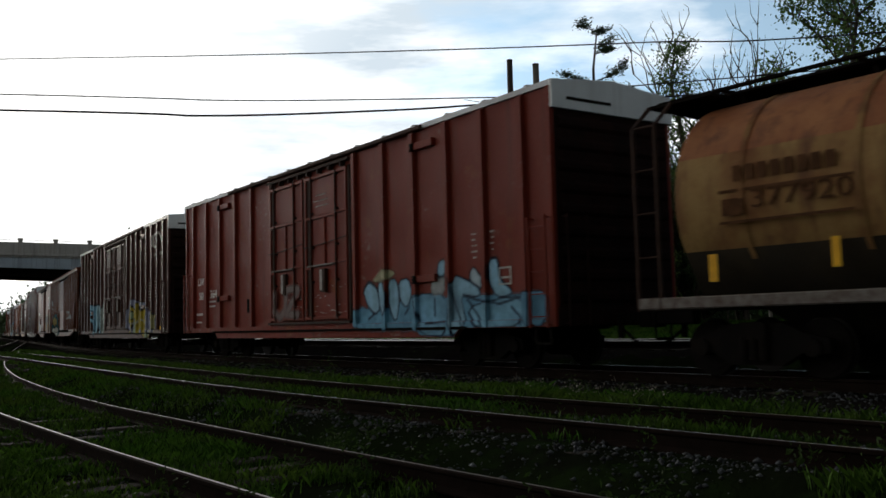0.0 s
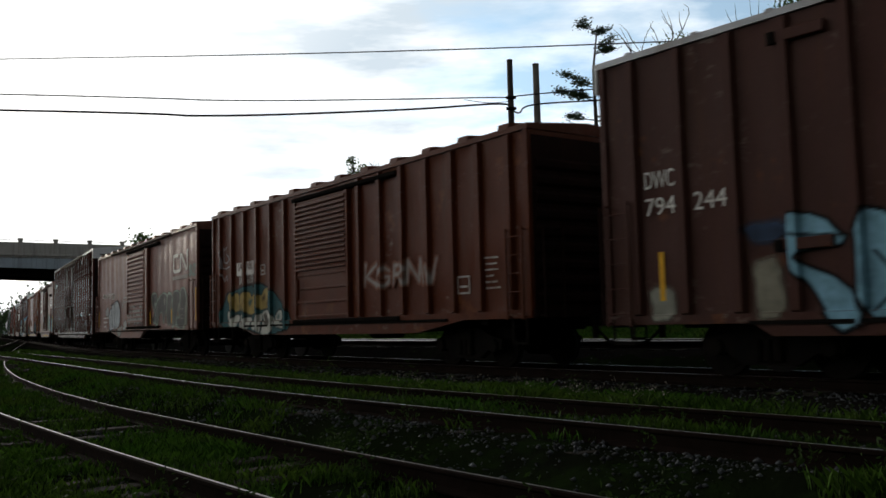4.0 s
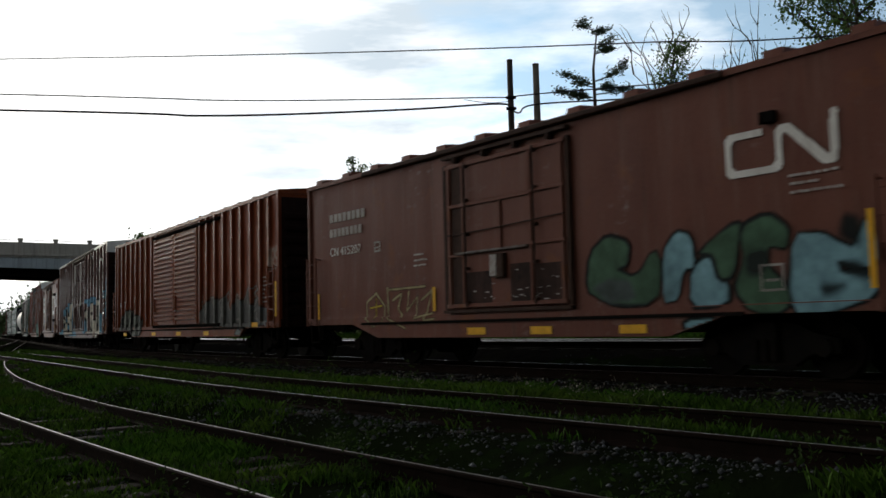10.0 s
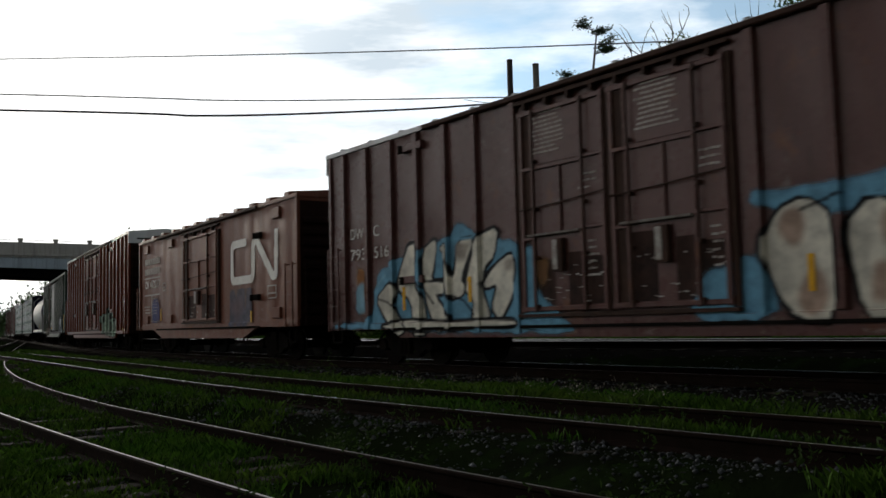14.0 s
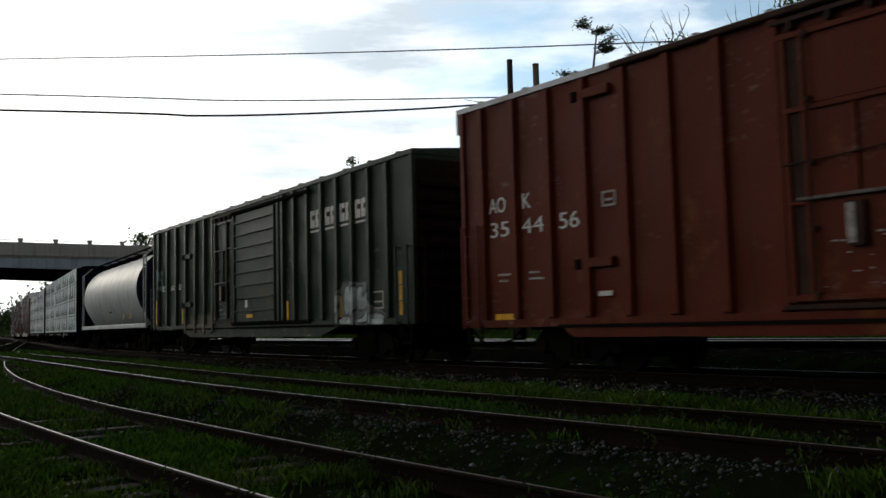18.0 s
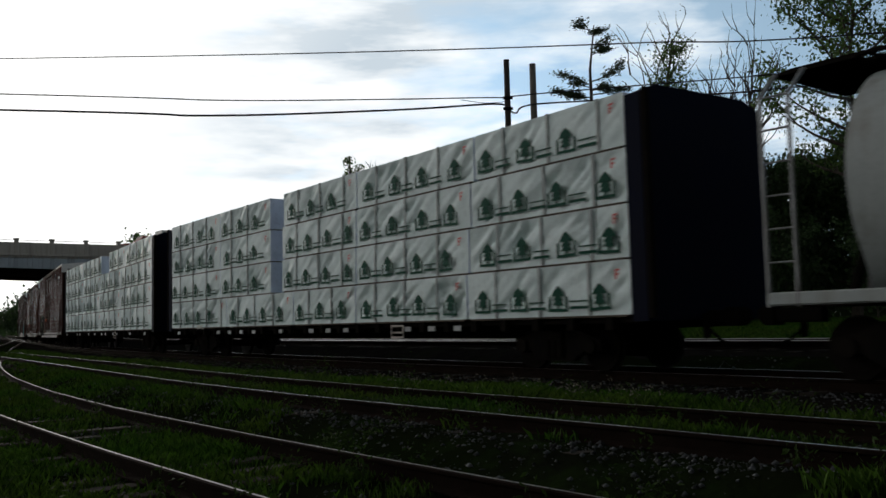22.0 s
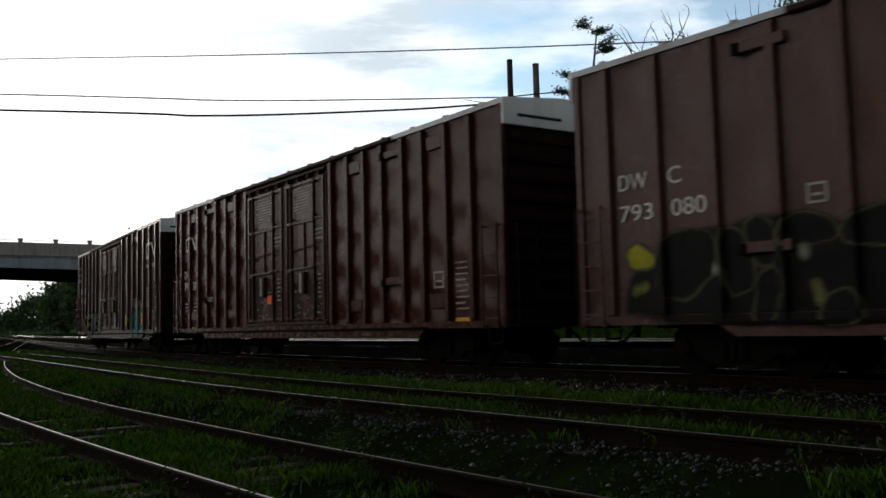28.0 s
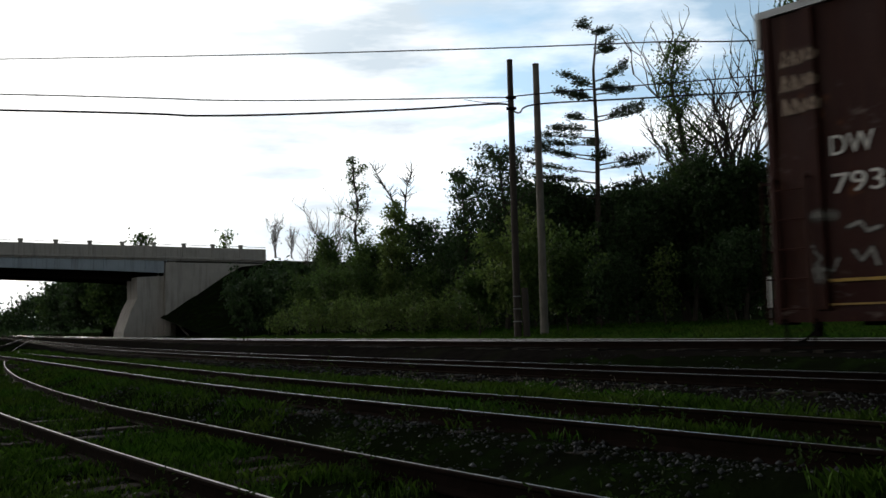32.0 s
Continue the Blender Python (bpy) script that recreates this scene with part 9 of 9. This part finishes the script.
BANK_TREES = [
    (-6.55, 70, 14.8, 2.3, "open", 0.3, 1500, 0.13, "leaf", "bark", 0.3, "slender tree with sparse new leaves"),
    (-2.0, 66, 8.0, 2.6, "round", 0.2, 3600, 0.18, "leaf_dark", "bark", 0.55, "dark leafy tree in the thicket"),
    (-4.8, 64, 6.2, 2.4, "round", 0.15, 3600, 0.18, "leaf", "bark", 0.5, "leafy tree beside the bank"),
    (-8.8, 72, 7.6, 2.6, "open", 0.15, 2600, 0.18, "leaf", "bark", 0.5, "open leafy tree beside the bank"),
    (-9.8, 80, 11.8, 2.4, "bare", 0.3, 120, 0.12, "leaf_young", "bark_pale", 0.4, "pale bare tree beside the bank"),
    (-11.6, 84, 10.6, 2.4, "bare", 0.3, 100, 0.12, "leaf_young", "bark_pale", 0.4, "pale bare tree beside the bank"),
    (-10.6, 78, 6.8, 2.2, "open", 0.2, 1500, 0.18, "leaf_dark", "bark", 0.5, "thin dark tree beside the bank"),
]
for k, (x, y, h, sp, kd, bs, lv, sz, ma_, bk, cl, lb) in enumerate(WOOD + THICKET + BANK_TREES):
    tree(x, y, h, sp, kd, 100 + k, bs, int(lv * 1.35), sz * 0.75, ma_, bk, lb, clump=cl * 0.75)


def forked_tree(x, y, h, seed):
    """A dead tree whose trunk parts into two long crooked limbs."""
    rnd = random.Random(seed)
    t = thing("tree", "dead forked tree without leaves", "tree", at=pose(x, y, float(ground_z([x], [y])[0][0])))
    s = Shape()
    s.tube([(0, 0, -0.3), (0.05, 0, h * 0.35), (-0.05, 0, h * 0.66)], 0.15, 8, taper=0.1)
    for pts in ([(-0.05, 0, h * 0.64), (-0.5, 0.1, h * 0.75), (-1.3, 0, h * 0.86), (-1.75, 0.1, h * 0.93), (-2.3, 0, h)],
                [(-0.05, 0, h * 0.64), (0.12, 0, h * 0.78), (0.25, 0.1, h * 0.88), (0.62, 0, h * 0.965)]):
        s.tube(pts, 0.09, 6, taper=0.02)
        for k in range(22):
            q = Vector(pts[1]).lerp(Vector(pts[-1]), rnd.random())
            tw, d = limb(s, q, (rnd.uniform(-1, 1), rnd.uniform(-0.6, 0.6), rnd.uniform(0.1, 1.2)), rnd.uniform(0.5, 1.3), 0.04, rnd, 3, 0.2, 0.5)
            limb(s, tw[1], d + Vector((rnd.uniform(-1, 1), 0, 0.4)), rnd.uniform(0.3, 0.7), 0.022, rnd, 2, 0.2, 0.4)
    part("trunk", s.done("trunk", M["bark"]), t)


forked_tree(-2.85, 68, 12.4, 9)
tree(-19.3, 105, 5.0, 2.0, "bare", 71, 0.12, 30, 0.12, "leaf_young", "bark_pale", "bare young tree on the road bank", r=0.13, z=9.2)
tree(-17.6, 106, 3.4, 1.4, "bare", 72, 0.12, 30, 0.12, "leaf_young", "bark_pale", "bare young tree on the road bank", r=0.12, z=9.2)
tree(-40.2, 122, 14.6, 2.0, "round", 73, 0.5, 900, 0.24, "leaf", "bark", "small leafy tree behind the overpass")
tree(-30.8, 128, 15.0, 1.8, "open", 74, 0.5, 420, 0.24, "leaf_young", "bark", "small leafy tree behind the overpass")

EDGE_BUSHES = [(3.1, 38.2, 4.4, 1.7, "leaf_young", 3600), (5.3, 39.5, 3.9, 1.5, "leaf", 2600), (1.5, 40.5, 2.6, 1.5, "leaf", 1800), (-3.2, 59, 8.4, 1.6, "leaf_young", 3600),
    (-5.0, 57, 4.2, 1.6, "leaf", 2200), (-1.2, 56, 3.6, 1.7, "leaf", 2200), (-7.2, 60, 3.8, 1.8, "leaf", 2200), (-9.6, 66, 4.0, 1.9, "leaf", 2200),
    (-12.5, 74, 4.4, 2.2, "leaf_dark", 2200), (11.6, 48, 4.0, 0.9, "leaf_young", 420), (8.0, 47, 3.2, 1.8, "leaf_dark", 2400), (5.4, 48, 3.4, 1.8, "leaf_dark", 2400),
    (14.5, 47, 4.2, 2.0, "leaf_dark", 2400), (17.5, 46, 4.4, 2.0, "leaf_dark", 2400), (21, 44, 4.4, 2.0, "leaf_dark", 2400), (10.5, 52, 6.0, 2.2, "leaf_dark", 3000)]
BANK_BUSHES = [(-16.5, 86, 4.4, 2.6, "leaf_dark", 2600), (-19.5, 92, 4.6, 2.6, "leaf_dark", 2600), (-21.0, 97, 4.8, 2.6, "leaf_dark", 2600), (-14.5, 90, 5.4, 2.8, "leaf_dark", 2600),
    (-19.5, 90, 3.0, 2.0, "leaf_dark", 2000), (-40, 118, 6.5, 3.0, "leaf_dark", 2000), (-17.5, 97, 6.2, 2.8, "leaf_dark", 2600)]
FAR_BUSHES = [(-51, 129, 8.2, 3.6, "leaf_dark", 2600), (-55, 138, 8.2, 3.8, "leaf_dark", 2600), (-43, 124, 8.5, 3.6, "leaf_dark", 2600), (-61, 146, 7.6, 3.8, "leaf_dark", 2400), (-44, 121, 8.4, 3.8, "leaf", 2800), (-47.5, 127, 7.5, 3.6, "leaf_dark", 2400), (-57, 148, 8.5, 4.5, "leaf", 2600), (-51, 150, 8.0, 4.2, "leaf_dark", 2400),
    (-64, 152, 7.5, 4.5, "leaf", 2400), (-46, 152, 8.0, 4.2, "leaf", 2200), (-69, 160, 6.5, 3.8, "leaf_dark", 2000), (-78, 172, 6.5, 3.6, "leaf_dark", 1600),
    (-40, 150, 7.0, 4.0, "leaf_dark", 2000), (-84, 180, 5.0, 3.4, "leaf_dark", 1400), (-108, 215, 6.0, 4.5, "leaf_dark", 1200), (-118, 225, 5.0, 4.5, "leaf_dark", 1200),
    (-99, 205, 5.0, 4.0, "leaf_dark", 1200)]
for k, (x, y, h, sp, ma_, lv) in enumerate(EDGE_BUSHES + BANK_BUSHES + FAR_BUSHES):
    lab = {"leaf_young": "bush in pale fresh leaf", "leaf": "leafy green bush", "leaf_dark": "dense dark green bush"}[ma_]
    sz = 0.105 if y < 70 else (0.22 if y < 120 else 0.34)
    tree(x, y, h, sp, "bush", 300 + k, 0.1, int(lv * (1.4 if y < 70 else 1)), sz, ma_, "bark", lab + (" at the wood's edge" if y < 80 else " beside the bank"), r=0.05, clump=0.27 if y < 80 else (0.42 if y < 120 else 0.75))

for k in range(24):
    x, y = -10.5 + 0.56 * k + 0.3 * math.sin(k * 2.1), 45.0 + 9.0 * abs(math.sin(k * 1.3)) + max(0.0, -4 - (-10.5 + 0.56 * k)) * 2.0
    tree(x, y, 1.2 + 0.9 * abs(math.sin(k * 3.7)), 0.95, "bush", 500 + k, 0.1, 560, 0.085, "leaf_young", "bark", "low bright green shrub beside the track", r=0.02, clump=0.22)
mp = thing("marker_post", "short white-topped marker post beside the line", "post", at=pose(13.5, 38.0, 0.2))
part("post", Shape().box(-0.06, 0.06, -0.06, 0.06, -0.3, 1.0, b=0.012).done("post", M["pole_grey"]), mp)
part("post_top", Shape().box(-0.1, 0.1, -0.07, 0.07, 0.95, 2.3, b=0.02).done("post_top", M["white"]), mp)
tagged(new("backdrop", mesh("backdrop", [(900 * math.sin(radians(a)), 900 * math.cos(radians(a)), z) for a in range(-80, 85, 1) for z in
       (0, 9 + 5 * noise.noise((a * 0.35, 1, 0)) + 3 * noise.noise((a * 1.7, 2, 0)))],
       [(2 * k, 2 * k + 2, 2 * k + 3, 2 * k + 1) for k in range(164)], [M["leaf_dark"]])), "distant dark line of woods", "woods", kind="structure")

def sky_block_woods():
    """A plain dark line of unseen woods, added beside and behind the camera to close the place and block sky light."""
    v, f = [], []
    az = list(range(62, 300, 2))
    for a in az:
        # near and tall behind, far and low to the left, to shape the sky light
        d = float(np.interp(a, [62, 110, 148, 165, 215, 258, 268, 300], [150, 120, 60, 34, 36, 40, 200, 220]))
        h = float(np.interp(a, [140, 155, 250, 262], [12.0, 19.0, 19.0, 9.0])) + 2.5 * noise.noise((a * 0.21, 4, 0)) + 1.5 * noise.noise((a * 0.9, 7, 0))
        for z in (-0.6, h):
            v.append((d * math.sin(radians(a)), d * math.cos(radians(a)), z))
    f = [(2 * k, 2 * k + 2, 2 * k + 3, 2 * k + 1) for k in range(len(az) - 1)]
    tagged(new("backdrop", mesh("backdrop", v, f, [M["leaf_dark"]])), "unseen dark line of woods added to block sky light behind the yard", "woods", kind="structure")


sky_block_woods()

# ---- grass, weeds and stones ----
def scatter(n, r0, r1, seed, az=30.0, power=1.0):
    rg = np.random.RandomState(seed)
    r = (r0 ** power + rg.rand(n) * (r1 ** power - r0 ** power)) ** (1 / power)
    a = np.radians(rg.uniform(-az, az, n))
    return rg, r * np.sin(a), r * np.cos(a)


def fbm(x, y, sc, seed):
    return np.array([noise.noise((a * sc, b * sc, seed)) for a, b in zip(x, y)])


def grass():
    rg, x, y = scatter(1150000, 3.6, 62.0, 5, 30, 0.72)
    _, x2, y2 = scatter(90000, 2.0, 45.0, 6, 180, 1.2)
    x, y = np.concatenate([x, x2]), np.concatenate([y, y2])
    z, s, off = ground_z(x, y)
    nc, mc = near_c(s), mid_c(s)
    big = fbm(x, y, 0.55, 3.0) + 0.5 * fbm(x, y, 1.7, 8.0)
    gravel = (off > nc + 0.9) & (off < mc + 0.2) & (s > -3)          # bare stony strip between the sidings
    bed_ = ((off > -0.9) & (off < 3.6)) | ((off > 3.6) & (off < 7.6))
    want = np.where(gravel, -0.05 + big * 1.2 + np.clip(0.2 - s * 0.05, -0.4, 0.2), 0.62 + big)
    want = np.where((off < nc + 1.3) & (off > nc - 1.3), want - np.where(s > -7, 0.4, 0.15), want)
    want = np.where((off < mc + 0.6) & (off > mc - 0.6), want - 0.1, want)
    want = np.where(bed_, -0.75 + big * 0.9, want)
    want = np.where((off > mc + 0.4) & (off < -0.2) & (s > 5), want - 0.12 * np.clip(s - 5, 0, 6), want)
    keep = rg.rand(len(x)) < np.clip(want, 0, 1)
    x, y, z, off, s, big = x[keep], y[keep], z[keep], off[keep], s[keep], big[keep]
    mc = mid_c(s)
    n = len(x)
    d = np.hypot(x, y)
    tall = np.where((off > mc + 0.9) & (off < -0.4), 1.7, 1.0) * np.where(off > 8, 2.2, 1.0)
    h = (0.03 + 0.085 * rg.rand(n) ** 1.7) * tall * (1 + 0.5 * big)
    w = 0.0010 + 0.00023 * d
    a = rg.uniform(0, 6.283, n)
    lx, ly = rg.normal(size=n) * h * 0.4, rg.normal(size=n) * h * 0.4
    v = np.empty((n, 4, 3))
    ca, sa = np.cos(a) * w, np.sin(a) * w
    v[:, 0] = np.stack([x - ca, y - sa, z - 0.03], 1)
    v[:, 1] = np.stack([x + ca, y + sa, z - 0.03], 1)
    v[:, 2] = np.stack([x + ca * 0.7 + lx * 0.35, y + sa * 0.7 + ly * 0.35, z + h * 0.6], 1)
    v[:, 3] = np.stack([x + lx, y + ly, z + h], 1)
    me = bpy.data.meshes.new("grass")
    me.vertices.add(n * 4)
    me.vertices.foreach_set("co", v.ravel())
    me.loops.add(n * 4)
    me.loops.foreach_set("vertex_index", np.arange(n * 4, dtype=np.int32))
    me.polygons.add(n)
    me.polygons.foreach_set("loop_start", np.arange(0, n * 4, 4, dtype=np.int32))
    me.materials.append(M["grass"])
    me.update(calc_edges=True)
    tagged(new("grass", me), "dark green grass and low weeds between the tracks", "grass", kind="stuff")


def weeds():
    """Taller leafy weeds in tufts, some with pale seed heads."""
    rg, x, y = scatter(2600, 4.0, 40.0, 11, 30, 0.9)
    z, s, off = ground_z(x, y)
    big = fbm(x, y, 0.7, 21.0)
    mc, nc = mid_c(s), near_c(s)
    ok = (rg.rand(len(x)) < 0.25 + big) & ~((off > -0.8) & (off < 7.8)) & (np.abs(off - nc) > 0.3)
    x, y, z, off, mc = x[ok], y[ok], z[ok], off[ok], mc[ok]
    pts, heads = [], []
    for a, b, c, o, m_ in zip(x, y, z, off, mc):
        hh = rg.uniform(0.1, 0.28) * (1.5 if m_ + 0.8 < o < 0 else 1.0)
        k = rg.randint(24, 60)
        q = rg.normal(size=(k, 3)) * np.array([0.07, 0.07, hh * 0.4]) + np.array([a, b, c + hh * 0.5])
        pts.append(q)
        if m_ + 0.8 < o < 0 and rg.rand() < 0.07:
            heads.append(np.array([[a, b, c + hh * 1.35]]) + rg.normal(size=(9, 3)) * 0.05)
    P = np.concatenate(pts)
    tagged(new("weeds", leaf_mesh("weeds", P, 0.017, M["weed"], 5, long=1.6)), "leafy weeds growing in tufts beside the rails", "weeds", kind="stuff")
    # a drift of pale seed heads beside the main line
    rg2 = np.random.RandomState(77)
    for (cs, co) in ((1.6, -2.0), (5.2, -1.5), (6.5, -2.2), (3.3, -1.2)):
        sx = cs + rg2.normal(size=26) * 0.5
        ox = co + rg2.normal(size=26) * 0.3
        X, Y, _ = line(sx, ox)
        Z = ground_z(X, Y)[0] + rg2.uniform(0.08, 0.3, 26)
        for a, b, c in zip(X, Y, Z):
            heads.append(np.array([[a, b, c]]) + rg2.normal(size=(6, 3)) * 0.022)
    tagged(new("seed_heads", leaf_mesh("seed_heads", np.concatenate(heads), 0.016, M["flower"], 6)), "pale weed seed heads by the track", "weeds", kind="stuff")


def stones():
    rg, x, y = scatter(80000, 3.4, 34.0, 15, 31, 0.7)
    z, s, off = ground_z(x, y)
    nc, mc = near_c(s), mid_c(s)
    big = fbm(x, y, 0.8, 33.0)
    gravel = (off > nc + 0.8) & (off < mc + 0.6) & (s > -4)
    p = np.where(gravel, 0.4 + 1.5 * big + 0.02 * s, 0.12 + big * 0.4)
    p = np.where((off > -0.8) & (off < 3.4), 0.8, p)
    keep = rg.rand(len(x)) < p
    x, y, z, off = x[keep], y[keep], z[keep], off[keep]
    z = np.where((off > -0.6) & (off < 3.6), np.maximum(z, np.interp(off, [-0.7, 0.0, 0.6, 2.6, 3.2, 3.6], [-0.34, -0.22, -0.19, -0.19, -0.2, -0.24])), z)
    n = len(x)
    base = np.array([(1, 0, 0), (-1, 0, 0), (0, 1, 0), (0, -1, 0), (0, 0, 0.75), (0, 0, -0.6)], float)
    tri = np.array([(0, 2, 4), (2, 1, 4), (1, 3, 4), (3, 0, 4), (2, 0, 5), (1, 2, 5), (3, 1, 5), (0, 3, 5)])
    size = (0.007 + 0.026 * rg.rand(n) ** 3.2) * (1 + 0.008 * np.hypot(x, y))
    v = base[None] * size[:, None, None] * rg.uniform(0.6, 1.4, (n, 6, 3))
    a = rg.uniform(0, 6.283, n)
    c_, s_ = np.cos(a)[:, None], np.sin(a)[:, None]
    w = np.stack([v[..., 0] * c_ - v[..., 1] * s_, v[..., 0] * s_ + v[..., 1] * c_, v[..., 2]], -1) + np.stack([x, y, z + size * 0.35], -1)[:, None, :]
    f = (tri[None] + (np.arange(n) * 6)[:, None, None]).reshape(-1)
    m_ = n * 8
    me = bpy.data.meshes.new("stones")
    me.vertices.add(n * 6)
    me.vertices.foreach_set("co", w.ravel())
    me.loops.add(m_ * 3)
    me.loops.foreach_set("vertex_index", f.astype(np.int32))
    me.polygons.add(m_)
    me.polygons.foreach_set("loop_start", np.arange(0, m_ * 3, 3, dtype=np.int32))
    me.materials.append(M["stone"])
    me.update(calc_edges=True)
    tagged(new("loose_stones", me), "loose grey crushed stone scattered between the tracks", "gravel", kind="stuff")


grass()
weeds()
stones()


# ---- traffic on the overpass ----
TRAFFIC = []


def trailer_truck(label, paint, cab, z=9.6):
    t = thing("trailer_truck", label, "truck", at=ROAD)
    part("trailer", Shape().box(0.0, 16.2, -1.3, 1.3, 1.1, 4.0, b=0.06).done("trailer", M[paint]), t, "long pale box trailer")
    part("trailer_stripe", Shape().box(5.5, 16.1, -1.312, -1.3, 3.1, 3.2).done("trailer_stripe", M["wire"]), t)
    s = Shape().box(2.2, 5.4, -1.312, -1.3, 2.9, 3.5)
    part("side_print", s.done("side_print", M["girder"]), t, "faded dark bar of lettering")
    s = Shape().prism([(17.0, 0.6), (17.0, 3.1), (18.4, 3.2), (19.2, 2.3), (21.6, 2.0), (22.0, 1.8), (22.0, 0.6)], -1.15, 1.15)
    part("cab", s.done("cab", M[cab]), t, "long-nosed tractor cab")
    part("cab_window", Shape().prism([(18.5, 2.3), (18.4, 3.05), (19.05, 2.35)], -1.16, 1.16).done("cab_window", M["wire"]), t)
    part("exhaust_stack", Shape().tube([(16.8, -1.0, 1.0), (16.8, -1.0, 3.8)], 0.08, 8).done("exhaust_stack", M["galv"]), t)
    wm = Shape().disc((0, 0, 0), "y", 0.5, 0.3, 16).done("wheel", M["wire"])
    for x in (1.2, 2.5, 16.0, 17.3, 21.2):
        for y in (-1.1, 1.1):
            part("wheel", wm, t, at=pose(x, y, 0.5))
    return t


def small_car(label, paint):
    t = thing("car", label, "car", at=ROAD)
    s = Shape().prism([(0, 0.35), (0.05, 0.9), (0.7, 1.0), (1.2, 1.5), (2.9, 1.52), (3.6, 1.05), (4.4, 0.9), (4.5, 0.4)], -0.85, 0.85)
    part("body", s.done("body", M[paint]), t)
    part("window", Shape().prism([(0.85, 1.03), (1.25, 1.42), (2.8, 1.44), (3.35, 1.06)], -0.86, 0.86).done("window", M["wire"]), t)
    wm = Shape().disc((0, 0, 0), "y", 0.32, 0.22, 14).done("wheel", M["wire"])
    for x in (0.85, 3.6):
        for y in (-0.78, 0.78):
            part("wheel", wm, t, at=pose(x, y, 0.32))
    return t


# (vehicle, place along the road at a time, that time, speed, lane)
TRAFFIC.append((trailer_truck("semi truck with a pale trailer crossing the overpass", "white_roof", "c10"), 4.4, 1.9, 26.0, 4.0, 0))
TRAFFIC.append((trailer_truck("semi truck with a white trailer crossing the overpass", "white_roof", "c1"), 17.0, 23.0, -19.5, 8.0, 1))
TRAFFIC.append((small_car("dark car crossing the overpass", "black_steel"), 4.0, 8.0, 24.0, 4.0, 0))
TRAFFIC.append((small_car("dark car crossing the overpass", "navy"), 8.5, 11.6, 24.0, 4.0, 0))
TRAFFIC.append((small_car("grey car crossing the overpass", "galv"), 8.0, 20.0, 24.0, 4.0, 0))



def motions():
    """The whole train rolls by; every car follows the bend on its own. Road traffic crosses behind."""
    for car, u, L in CARS:
        walk(car, [(0.5 * k, car_pose(u, L, 0.5 * k)) for k in range(65)])
    for k, (v, x, t0, speed, lane, back) in enumerate(TRAFFIC):
        lo, hi = -150.0 + 14 * k, 165.0 - 12 * k
        rows = []
        for q in range(129):
            t = q * 0.25
            rows.append((t, ROAD @ pose(min(hi, max(lo, x + speed * (t - t0))), lane, 9.6, 0, 0, 180 if back else 0)))
        walk(v, rows)


motions()
